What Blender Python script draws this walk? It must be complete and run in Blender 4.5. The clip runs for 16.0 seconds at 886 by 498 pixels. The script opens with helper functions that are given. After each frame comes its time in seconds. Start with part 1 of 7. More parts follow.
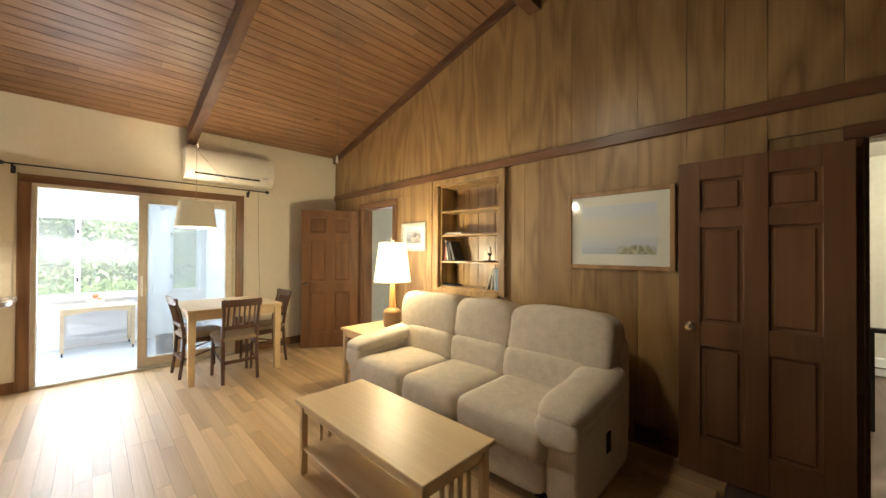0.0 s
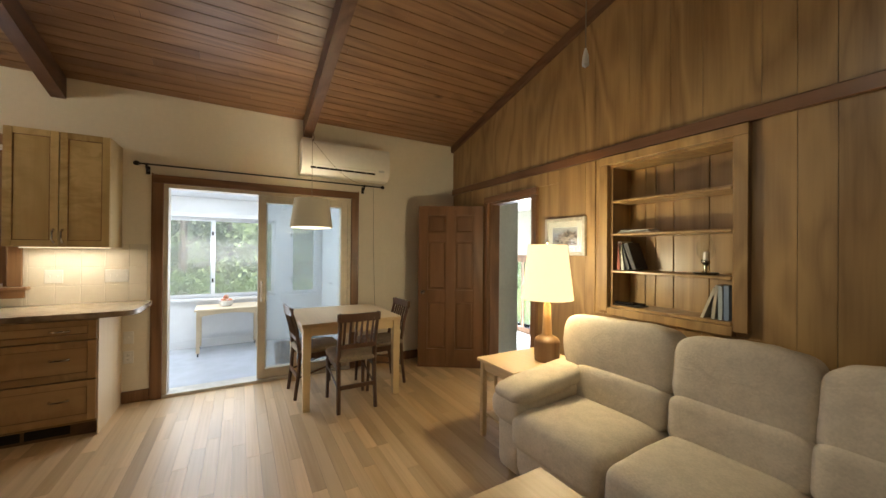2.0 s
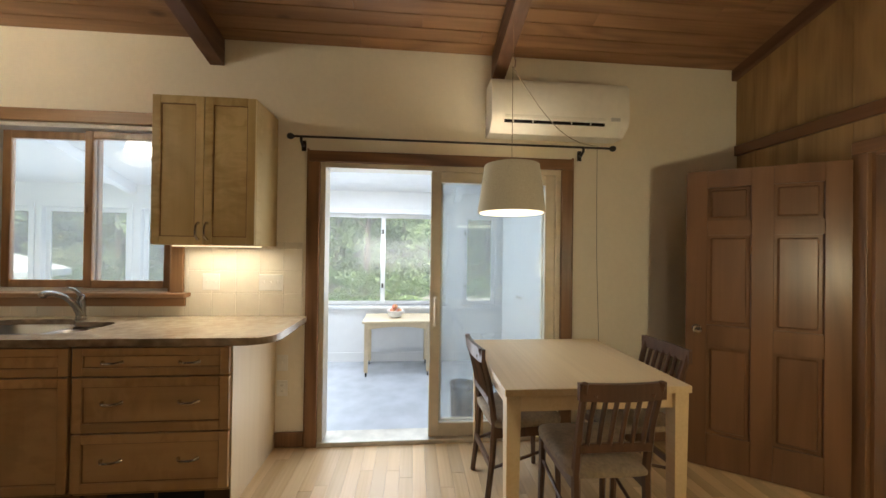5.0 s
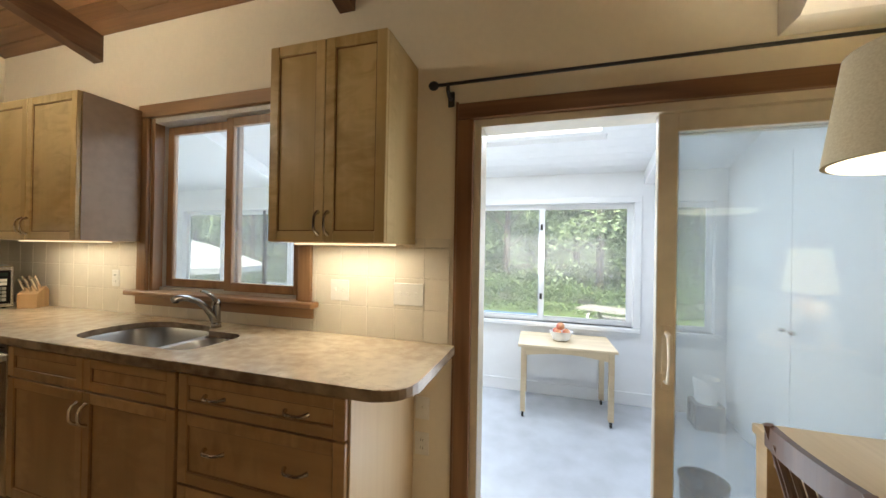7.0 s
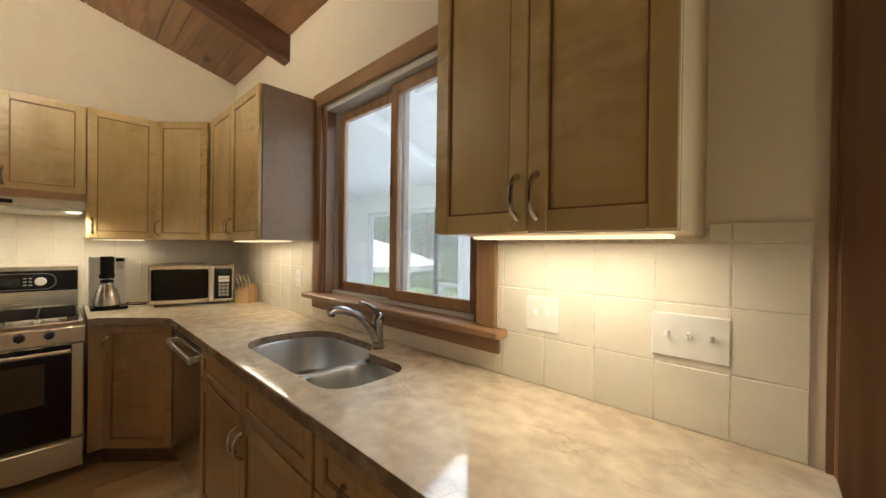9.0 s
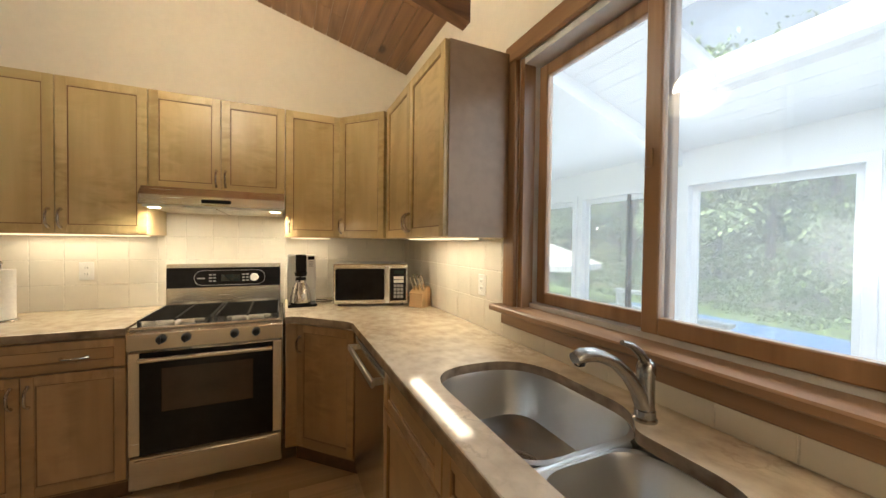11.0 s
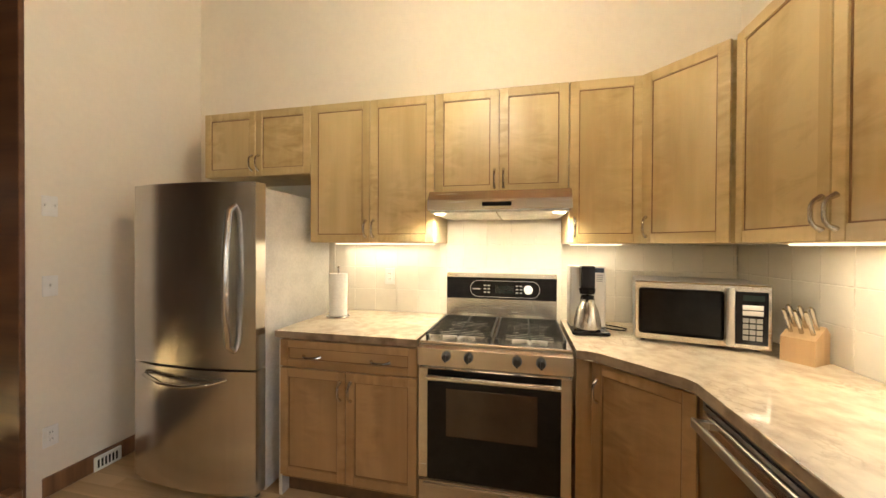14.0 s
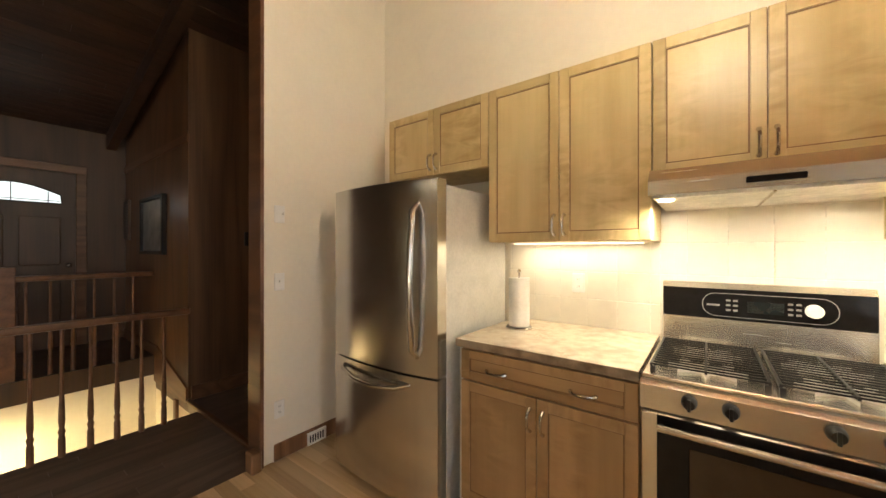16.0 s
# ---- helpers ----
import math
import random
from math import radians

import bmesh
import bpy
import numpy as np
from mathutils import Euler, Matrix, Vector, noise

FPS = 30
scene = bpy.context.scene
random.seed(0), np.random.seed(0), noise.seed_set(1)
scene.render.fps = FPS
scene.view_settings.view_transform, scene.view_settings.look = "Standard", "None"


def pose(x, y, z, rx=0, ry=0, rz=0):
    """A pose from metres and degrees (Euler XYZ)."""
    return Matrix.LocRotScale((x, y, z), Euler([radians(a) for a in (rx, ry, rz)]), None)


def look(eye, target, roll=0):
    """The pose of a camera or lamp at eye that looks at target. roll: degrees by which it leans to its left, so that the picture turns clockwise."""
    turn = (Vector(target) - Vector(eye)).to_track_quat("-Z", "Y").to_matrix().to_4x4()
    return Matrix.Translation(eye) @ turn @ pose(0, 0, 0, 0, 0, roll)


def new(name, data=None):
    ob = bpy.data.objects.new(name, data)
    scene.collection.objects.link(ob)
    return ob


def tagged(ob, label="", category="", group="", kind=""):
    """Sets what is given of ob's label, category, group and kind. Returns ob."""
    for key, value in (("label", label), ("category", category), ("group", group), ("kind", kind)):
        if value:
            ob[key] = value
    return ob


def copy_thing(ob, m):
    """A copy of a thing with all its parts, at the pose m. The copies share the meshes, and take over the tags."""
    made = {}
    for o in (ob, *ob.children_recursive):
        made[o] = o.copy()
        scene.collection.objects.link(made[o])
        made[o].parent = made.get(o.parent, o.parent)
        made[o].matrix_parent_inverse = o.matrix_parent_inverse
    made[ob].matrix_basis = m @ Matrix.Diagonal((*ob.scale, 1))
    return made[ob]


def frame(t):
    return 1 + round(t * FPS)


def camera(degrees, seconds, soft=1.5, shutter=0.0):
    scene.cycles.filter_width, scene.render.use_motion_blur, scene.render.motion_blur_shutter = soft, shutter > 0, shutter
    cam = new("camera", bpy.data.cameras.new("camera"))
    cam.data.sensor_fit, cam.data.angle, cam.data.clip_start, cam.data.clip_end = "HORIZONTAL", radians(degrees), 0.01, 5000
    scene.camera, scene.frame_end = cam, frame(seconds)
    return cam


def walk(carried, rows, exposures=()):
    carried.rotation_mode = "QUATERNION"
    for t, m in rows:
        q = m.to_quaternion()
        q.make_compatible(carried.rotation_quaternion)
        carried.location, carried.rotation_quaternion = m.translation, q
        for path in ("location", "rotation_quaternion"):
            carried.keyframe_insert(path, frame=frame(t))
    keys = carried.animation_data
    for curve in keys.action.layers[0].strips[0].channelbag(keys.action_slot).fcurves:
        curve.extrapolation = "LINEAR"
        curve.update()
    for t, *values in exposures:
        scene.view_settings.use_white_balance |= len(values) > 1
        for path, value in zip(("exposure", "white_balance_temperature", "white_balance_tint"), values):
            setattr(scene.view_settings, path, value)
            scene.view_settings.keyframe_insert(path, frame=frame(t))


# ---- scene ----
cam = camera(103.0, 16.0)
PATH = [
    (0, (-0.39, 2.877, 1.382), (-1.805, 4.29, 1.398), 0.3),
    (0.5, (-0.64, 2.937, 1.396), (-2.147, 4.253, 1.412), 0.4),
    (1, (-0.919, 2.953, 1.405), (-2.501, 4.176, 1.419), 0.5),
    (1.5, (-1.192, 3.035, 1.409), (-2.855, 4.145, 1.421), 0.5),
    (2, (-1.46, 3.098, 1.425), (-3.194, 4.094, 1.434), 0.5),
    (2.5, (-1.739, 3.142, 1.406), (-3.542, 4.007, 1.418), 0.5),
    (3, (-2.017, 3.175, 1.397), (-3.874, 3.918, 1.412), 0.5),
    (5.5, (-3.333, 3.083, 1.426), (-5.333, 3.086, 1.425), 1.0),
    (6, (-3.553, 3.003, 1.446), (-5.545, 2.824, 1.437), 1.2),
    (6.5, (-3.801, 2.912, 1.412), (-5.764, 2.527, 1.426), 1.1),
    (7, (-4.014, 2.82, 1.404), (-5.928, 2.241, 1.409), 1.0),
    (7.5, (-4.194, 2.677, 1.402), (-6.031, 1.887, 1.409), 0.9),
    (8, (-4.366, 2.544, 1.396), (-6.099, 1.547, 1.404), 0.9),
    (8.5, (-4.526, 2.418, 1.391), (-6.132, 1.226, 1.392), 0.8),
    (11, (-4.704, 1.611, 1.398), (-5.531, -0.21, 1.361), 0.7),
    (11.5, (-4.675, 1.443, 1.394), (-5.309, -0.454, 1.361), 0.7),
    (12, (-4.65, 1.291, 1.395), (-5.077, -0.662, 1.365), 0.7),
    (12.5, (-4.624, 1.167, 1.401), (-4.83, -0.822, 1.377), 0.4),
    (13, (-4.596, 1.091, 1.399), (-4.584, -0.909, 1.375), 0.3),
    (13.5, (-4.557, 1.043, 1.404), (-4.328, -0.944, 1.386), 0.3),
    (14, (-4.472, 0.969, 1.403), (-4.034, -0.982, 1.387), 0.3),
    (14.5, (-4.371, 0.894, 1.393), (-3.742, -1.005, 1.381), 0.2),
    (15, (-4.3, 0.823, 1.389), (-3.473, -0.998, 1.38), 0.2),
    (15.5, (-4.229, 0.765, 1.389), (-3.208, -0.954, 1.386), 0.0),
    (16, (-4.164, 0.741, 1.382), (-2.962, -0.856, 1.385), 0.0),
]
EXPOSURES = [(0, 2.15), (1.5, 1.5), (3, 0.95), (5.5, 1.25), (8.5, 1.08), (11, 1.42), (12.5, 1.53), (14.5, 2.15), (16, 2.08)]
walk(cam, [(t, look(eye, target, roll)) for t, eye, target, roll in PATH], EXPOSURES)

# ---- world, sun, light ----
world = bpy.data.worlds.new("world")
scene.world = world
world.use_nodes = True
_wt = world.node_tree
_sky = _wt.nodes.new("ShaderNodeTexSky")
_sky.sky_type, _sky.sun_disc = "NISHITA", False
_sky.sun_elevation, _sky.sun_rotation = radians(48), radians(100)
_sky.dust_density = 5.0
_pale = _wt.nodes.new("ShaderNodeHueSaturation")
_pale.inputs["Saturation"].default_value = 0.45
_wt.links.new(_sky.outputs[0], _pale.inputs["Color"])
_wt.links.new(_pale.outputs[0], _wt.nodes["Background"].inputs[0])
_wt.nodes["Background"].inputs[1].default_value = 0.15
sun = bpy.data.lights.new("sun", "SUN")
sun.energy, sun.angle, sun.color = 4.0, radians(4), (1.0, 0.96, 0.9)
new("sun", sun).matrix_world = look((0, 0, 10), (-6.6, 1.2, 2.5))


def lamp(name, kind, m, watts, colour, size=0.1, size_y=None):
    d = bpy.data.lights.new(name, kind)
    d.energy, d.color = watts, colour
    if kind == "AREA":
        d.size = size
        if size_y:
            d.shape, d.size_y = "RECTANGLE", size_y
    else:
        d.shadow_soft_size = size
    o = new(name, d)
    o.matrix_world = m
    return o


WARM, WARMER, DAY = (1.0, 0.89, 0.67), (1.0, 0.87, 0.55), (0.78, 0.87, 1.0)
lamp("kitchen_bulb", "POINT", pose(-4.25, 0.09, 2.47), 20.5, WARM, 0.12)
lamp("fan_bulb", "AREA", pose(-1.95, 3.72, 2.985), 3.8, WARM, 0.2)
lamp("table_lamp_bulb", "POINT", pose(-3.385, 5.12, 1.3), 11, WARMER, 0.05)
lamp("pendant_bulb", "POINT", pose(-5.16, 3.71, 1.76), 5, WARM, 0.05)
lamp("undercabinet_tube", "AREA", pose(-5.52, 1.86, 1.412), 1.2, WARM, 0.08, 0.5)
lamp("undercabinet_tube", "AREA", pose(-5.52, -0.25, 1.407), 1.0, WARM, 0.08, 0.75)
lamp("undercabinet_tube", "AREA", pose(-3.55, -1.30, 1.407), 0.5, WARM, 0.65, 0.08)
lamp("undercabinet_tube", "AREA", pose(-4.9, -1.28, 1.407), 0.2, WARM, 0.26, 0.06)
for _x in (-4.03, -4.65):
    lamp("hood_bulb", "AREA", pose(_x, -1.0, 1.562), 1.45, WARM, 0.06)
lamp("stairwell_bulb", "AREA", pose(-0.1, 0.9, -0.2, 0, -20, 0), 8, (1.0, 0.8, 0.42), 0.25)
for _y in (0.75, 2.71):
    lamp("skylight_daylight", "AREA", pose(-6.75, _y, 2.44, 0, -16, 0), 11, DAY, 0.6, 1.0)
lamp("porch_window_daylight", "AREA", pose(-7.62, 0.6, 1.3, 0, -90, 0), 21, DAY, 1.1, 6.5)
lamp("slider_daylight", "AREA", pose(-5.694, 2.87, 1.08, 0, -90, 0), 5, (0.85, 0.92, 1.0), 1.8, 0.75)
lamp("back_room_daylight", "AREA", pose(-8.3, 9.6, 0.25, 90, 0, 160), 130, DAY, 1.4, 1.9)
lamp("north_hall_bulb", "POINT", pose(0.6, 7.6, 2.2), 16, (1.0, 0.9, 0.7), 0.1)

# ---- materials ----
def mat(name, base, rough=0.5, metal=0.0, scale=8.0, vary=0.12, stretch=(1, 1, 1), bump=0.0, spec=0.5, rand=0.0, dark=None, detail=6.0, island=False, coat=0.0, rot=(0, 0, 0)):
    m = bpy.data.materials.new(name)
    m.use_nodes = True
    n, l = m.node_tree.nodes, m.node_tree.links
    p = n["Principled BSDF"]
    p.inputs["Roughness"].default_value, p.inputs["Metallic"].default_value = rough, metal
    p.inputs["Specular IOR Level"].default_value = spec
    p.inputs["Coat Weight"].default_value = coat
    p.inputs["Coat Roughness"].default_value = 0.25
    tc, mp = n.new("ShaderNodeTexCoord"), n.new("ShaderNodeMapping")
    mp.inputs["Scale"].default_value, mp.inputs["Rotation"].default_value = stretch, rot
    l.new(tc.outputs["Object"], mp.inputs["Vector"])
    vec = mp.outputs["Vector"]
    source = None
    if rand or island:
        info = n.new("ShaderNodeNewGeometry" if island else "ShaderNodeObjectInfo")
        source = info.outputs["Random Per Island" if island else "Random"]
        add = n.new("ShaderNodeVectorMath")
        add.operation = "MULTIPLY_ADD"
        add.inputs[1].default_value = (17.0, 23.0, 31.0)
        l.new(source, add.inputs[0])
        l.new(vec, add.inputs[2])
        vec = add.outputs[0]
    fine, broad = n.new("ShaderNodeTexNoise"), n.new("ShaderNodeTexNoise")
    fine.inputs["Scale"].default_value, fine.inputs["Detail"].default_value = scale, 2.0 if metal > 0.9 else detail
    broad.inputs["Scale"].default_value, broad.inputs["Detail"].default_value = scale * 0.17, 3
    l.new(vec, fine.inputs["Vector"])
    l.new(vec, broad.inputs["Vector"])
    ramp = n.new("ShaderNodeValToRGB")
    d = dark or tuple(c * (1 - 2.2 * vary) for c in base)
    e = ramp.color_ramp.elements
    e[0].position, e[1].position = 0.3, 0.68
    e[0].color = (*[max(0.0, c) for c in d], 1)
    e[1].color = (*[min(1.0, c * (1 + vary * 0.6)) for c in base], 1)
    mix = n.new("ShaderNodeMath")
    mix.operation = "ADD"
    half = n.new("ShaderNodeMath")
    half.operation = "MULTIPLY_ADD"
    half.inputs[1].default_value, half.inputs[2].default_value = 0.9, -0.45
    l.new(broad.outputs["Fac"], half.inputs[0])
    l.new(fine.outputs["Fac"], mix.inputs[0])
    l.new(half.outputs[0], mix.inputs[1])
    l.new(mix.outputs[0], ramp.inputs["Fac"])
    colour = ramp.outputs["Color"]
    if source is not None and rand:
        hsv, rr = n.new("ShaderNodeHueSaturation"), n.new("ShaderNodeMapRange")
        rr.inputs["To Min"].default_value, rr.inputs["To Max"].default_value = 1 - rand, 1 + rand
        l.new(source, rr.inputs["Value"])
        l.new(rr.outputs[0], hsv.inputs["Value"])
        l.new(colour, hsv.inputs["Color"])
        colour = hsv.outputs["Color"]
    l.new(colour, p.inputs["Base Color"])
    rg = n.new("ShaderNodeMapRange")
    rg.inputs["To Min"].default_value, rg.inputs["To Max"].default_value = max(0.03, rough * (0.97 if metal > 0.9 else 0.85)), min(1.0, rough * (1.03 if metal > 0.9 else 1.15))
    l.new(fine.outputs["Fac"], rg.inputs["Value"])
    l.new(rg.outputs[0], p.inputs["Roughness"])
    if bump:
        b = n.new("ShaderNodeBump")
        b.inputs["Strength"].default_value, b.inputs["Distance"].default_value = bump, 0.004
        l.new(fine.outputs["Fac"], b.inputs["Height"])
        l.new(b.outputs["Normal"], p.inputs["Normal"])
    return m


def wood(name, base, dark, rough=0.4, ring=2.2, axis="Z", rand=0.15, island=False, coat=0.0, cathedral=2.0, grain=1.0, knots=False, along=0.12, pore=0.75, shift=1.0, flame=0.0):
    """Wood with cathedral rings, fine pores and broad tone changes along its axis."""
    m = bpy.data.materials.new(name)
    m.use_nodes = True
    n, l = m.node_tree.nodes, m.node_tree.links
    p = n["Principled BSDF"]
    p.inputs["Coat Weight"].default_value, p.inputs["Coat Roughness"].default_value = coat, 0.3
    tc, mp = n.new("ShaderNodeTexCoord"), n.new("ShaderNodeMapping")
    long = {"X": (along, 1, 1), "Y": (1, along, 1), "Z": (1, 1, along)}[axis]
    mp.inputs["Scale"].default_value = long
    l.new(tc.outputs["Object"], mp.inputs["Vector"])
    info = n.new("ShaderNodeNewGeometry" if island else "ShaderNodeObjectInfo")
    source = info.outputs["Random Per Island" if island else "Random"]
    add = n.new("ShaderNodeVectorMath")
    add.operation = "MULTIPLY_ADD"
    add.inputs[1].default_value = (13.0 * shift, 29.0 * shift, 7.0 * shift)
    l.new(source, add.inputs[0])
    l.new(mp.outputs[0], add.inputs[2])
    swirl = n.new("ShaderNodeTexNoise")
    swirl.inputs["Scale"].default_value, swirl.inputs["Detail"].default_value = ring, 2.0
    swirl.inputs["Distortion"].default_value = 0.4
    l.new(add.outputs[0], swirl.inputs["Vector"])
    sine = n.new("ShaderNodeMath")
    sine.operation = "MULTIPLY"
    sine.inputs[1].default_value = 9.0 * cathedral
    l.new(swirl.outputs["Fac"], sine.inputs[0])
    frac = n.new("ShaderNodeMath")
    frac.operation = "PINGPONG"
    frac.inputs[1].default_value = 1.0
    l.new(sine.outputs[0], frac.inputs[0])
    pores = n.new("ShaderNodeTexNoise")
    pores.inputs["Scale"].default_value, pores.inputs["Detail"].default_value = 38.0 * grain, 4.0
    mp2 = n.new("ShaderNodeMapping")
    mp2.inputs["Scale"].default_value = tuple(0.35 if v < 1 else 1.6 for v in long)
    l.new(add.outputs[0], mp2.inputs["Vector"])
    l.new(mp2.outputs[0], pores.inputs["Vector"])
    broad = n.new("ShaderNodeTexNoise")
    broad.inputs["Scale"].default_value = 1.3
    l.new(add.outputs[0], broad.inputs["Vector"])
    s1, s2 = n.new("ShaderNodeMath"), n.new("ShaderNodeMath")
    s1.operation = s2.operation = "MULTIPLY_ADD"
    s1.inputs[1].default_value = 0.55
    l.new(frac.outputs[0], s1.inputs[0])
    s2.inputs[1].default_value, s2.inputs[2].default_value = pore, 0.105 - pore * 0.5
    l.new(pores.outputs["Fac"], s2.inputs[0])
    l.new(s2.outputs[0], s1.inputs[2])
    s3 = n.new("ShaderNodeMath")
    s3.operation = "MULTIPLY_ADD"
    s3.inputs[1].default_value = 0.6
    l.new(broad.outputs["Fac"], s3.inputs[0])
    l.new(s1.outputs[0], s3.inputs[2])
    if flame:
        mf, fl, fm = n.new("ShaderNodeMapping"), n.new("ShaderNodeTexNoise"), n.new("ShaderNodeTexNoise")
        mf.inputs["Scale"].default_value = tuple(15.0 if v < 1 else 6.0 for v in long)
        mf.inputs["Rotation"].default_value = (0.5, 0.5, 0.2)
        l.new(tc.outputs["Object"], mf.inputs["Vector"])
        fl.inputs["Scale"].default_value, fl.inputs["Detail"].default_value, fl.inputs["Distortion"].default_value = 1.0, 3.0, 1.2
        l.new(mf.outputs[0], fl.inputs["Vector"])
        fm.inputs["Scale"].default_value = 3.2
        l.new(add.outputs[0], fm.inputs["Vector"])
        patch, wave, s4 = n.new("ShaderNodeMapRange"), n.new("ShaderNodeMath"), n.new("ShaderNodeMath")
        patch.inputs["From Min"].default_value, patch.inputs["From Max"].default_value = 0.42, 0.62
        l.new(fm.outputs["Fac"], patch.inputs["Value"])
        wave.operation, s4.operation = "MULTIPLY_ADD", "MULTIPLY_ADD"
        wave.inputs[1].default_value, wave.inputs[2].default_value = 2.4 * flame, -1.2 * flame
        l.new(fl.outputs["Fac"], wave.inputs[0])
        l.new(wave.outputs[0], s4.inputs[0])
        l.new(patch.outputs[0], s4.inputs[1])
        l.new(s3.outputs[0], s4.inputs[2])
        s3 = s4
    ramp = n.new("ShaderNodeValToRGB")
    e = ramp.color_ramp.elements
    e[0].position, e[1].position = 0.15, 0.95
    e[0].color, e[1].color = (*dark, 1), (*base, 1)
    l.new(s3.outputs[0], ramp.inputs["Fac"])
    colour = ramp.outputs["Color"]
    if knots:
        vo = n.new("ShaderNodeTexVoronoi")
        vo.inputs["Scale"].default_value = 2.6
        mk = n.new("ShaderNodeMapping")
        mk.inputs["Scale"].default_value = tuple(4.0 if v < 1 else 1.0 for v in long)
        l.new(add.outputs[0], mk.inputs["Vector"])
        l.new(mk.outputs[0], vo.inputs["Vector"])
        kr = n.new("ShaderNodeMapRange")
        kr.inputs["From Min"].default_value, kr.inputs["From Max"].default_value = 0.05, 0.1
        l.new(vo.outputs["Distance"], kr.inputs["Value"])
        km = n.new("ShaderNodeMix")
        km.data_type = "RGBA"
        km.inputs["A"].default_value = (*[c * 0.4 for c in dark], 1)
        l.new(kr.outputs[0], km.inputs["Factor"])
        l.new(colour, km.inputs["B"])
        colour = km.outputs["Result"]
    hsv, rr = n.new("ShaderNodeHueSaturation"), n.new("ShaderNodeMapRange")
    rr.inputs["To Min"].default_value, rr.inputs["To Max"].default_value = 1 - rand, 1 + rand
    l.new(source, rr.inputs["Value"])
    l.new(rr.outputs[0], hsv.inputs["Value"])
    l.new(colour, hsv.inputs["Color"])
    l.new(hsv.outputs[0], p.inputs["Base Color"])
    rg = n.new("ShaderNodeMapRange")
    rg.inputs["To Min"].default_value, rg.inputs["To Max"].default_value = rough * 0.85, rough * 1.2
    l.new(pores.outputs["Fac"], rg.inputs["Value"])
    l.new(rg.outputs[0], p.inputs["Roughness"])
    b = n.new("ShaderNodeBump")
    b.inputs["Strength"].default_value, b.inputs["Distance"].default_value = 0.12, 0.002
    l.new(pores.outputs["Fac"], b.inputs["Height"])
    l.new(b.outputs["Normal"], p.inputs["Normal"])
    return m


def glow(name, colour, strength):
    m = bpy.data.materials.new(name)
    m.use_nodes = True
    p = m.node_tree.nodes["Principled BSDF"]
    p.inputs["Base Color"].default_value = (*colour, 1)
    p.inputs["Emission Color"].default_value = (*colour, 1)
    p.inputs["Emission Strength"].default_value = strength
    p.inputs["Roughness"].default_value = 0.8
    return m


def pane_glass(name, gloss=1.0, veil=0.0):
    m = bpy.data.materials.new(name)
    m.use_nodes = True
    n, l = m.node_tree.nodes, m.node_tree.links
    n.remove(n["Principled BSDF"])
    tr, gl, mx, fr = n.new("ShaderNodeBsdfTransparent"), n.new("ShaderNodeBsdfGlossy"), n.new("ShaderNodeMixShader"), n.new("ShaderNodeLayerWeight")
    gl.inputs["Roughness"].default_value = 0.01
    tr.inputs["Color"].default_value = (0.93, 0.95, 0.95, 1)
    fr.inputs["Blend"].default_value = 0.5
    pw, ml = n.new("ShaderNodeMath"), n.new("ShaderNodeMath")
    pw.operation, ml.operation = "POWER", "MULTIPLY_ADD"
    pw.inputs[1].default_value = 5.0
    ml.inputs[1].default_value, ml.inputs[2].default_value = 0.9 * gloss, 0.04 * gloss
    l.new(fr.outputs["Facing"], pw.inputs[0])
    l.new(pw.outputs[0], ml.inputs[0])
    l.new(ml.outputs[0], mx.inputs[0])
    l.new(tr.outputs[0], mx.inputs[1])
    l.new(gl.outputs[0], mx.inputs[2])
    top = mx
    # veil: pale diffuse mix that imitates daylight glare over the view
    if veil:
        df, tl2, half, top = n.new("ShaderNodeBsdfDiffuse"), n.new("ShaderNodeBsdfTranslucent"), n.new("ShaderNodeMixShader"), n.new("ShaderNodeMixShader")
        df.inputs["Color"].default_value = tl2.inputs["Color"].default_value = (0.82, 0.85, 0.88, 1)
        l.new(df.outputs[0], half.inputs[1])
        l.new(tl2.outputs[0], half.inputs[2])
        top.inputs[0].default_value = veil
        l.new(mx.outputs[0], top.inputs[1])
        l.new(half.outputs[0], top.inputs[2])
    l.new(top.outputs[0], n["Material Output"].inputs["Surface"])
    return m


PAINT = mat("cream_wall_paint", (0.83, 0.76, 0.63), 0.7, scale=30, vary=0.012, bump=0.03)
WHITE = mat("white_paint", (0.82, 0.83, 0.84), 0.5, scale=12, vary=0.03, bump=0.04)
PORCHWHITE = mat("white_porch_boards", (0.85, 0.87, 0.9), 0.55, scale=9, vary=0.012, bump=0.05)
PORCHFLOOR = mat("grey_porch_floor_paint", (0.56, 0.6, 0.66), 0.25, scale=5, vary=0.06, bump=0.05)
PANEL = wood("honey_plywood_panelling", (0.375, 0.238, 0.104), (0.175, 0.095, 0.037), 0.38, ring=2.6, rand=0.07, cathedral=1.5, coat=0.15, along=0.2, pore=0.55, shift=0.004)
# Panelling for unlit places: their shade is painted into this darker colour.
PANELSHADE = wood("shaded_panelling", (0.078, 0.037, 0.018), (0.034, 0.015, 0.008), 0.45, ring=1.5, rand=0.15, cathedral=1.6, coat=0.15)
CEIL = wood("brown_ceiling_boards", (0.30, 0.165, 0.085), (0.16, 0.08, 0.04), 0.38, ring=2.5, axis="Y", rand=0.12, island=True, knots=True)
# Ceiling boards again, with the unlit foyer's shade put into the colour.
CEILSHADE = wood("shaded_foyer_ceiling_boards", (0.055, 0.027, 0.015), (0.026, 0.012, 0.007), 0.42, ring=2.5, axis="Y", rand=0.22, island=True, knots=True)
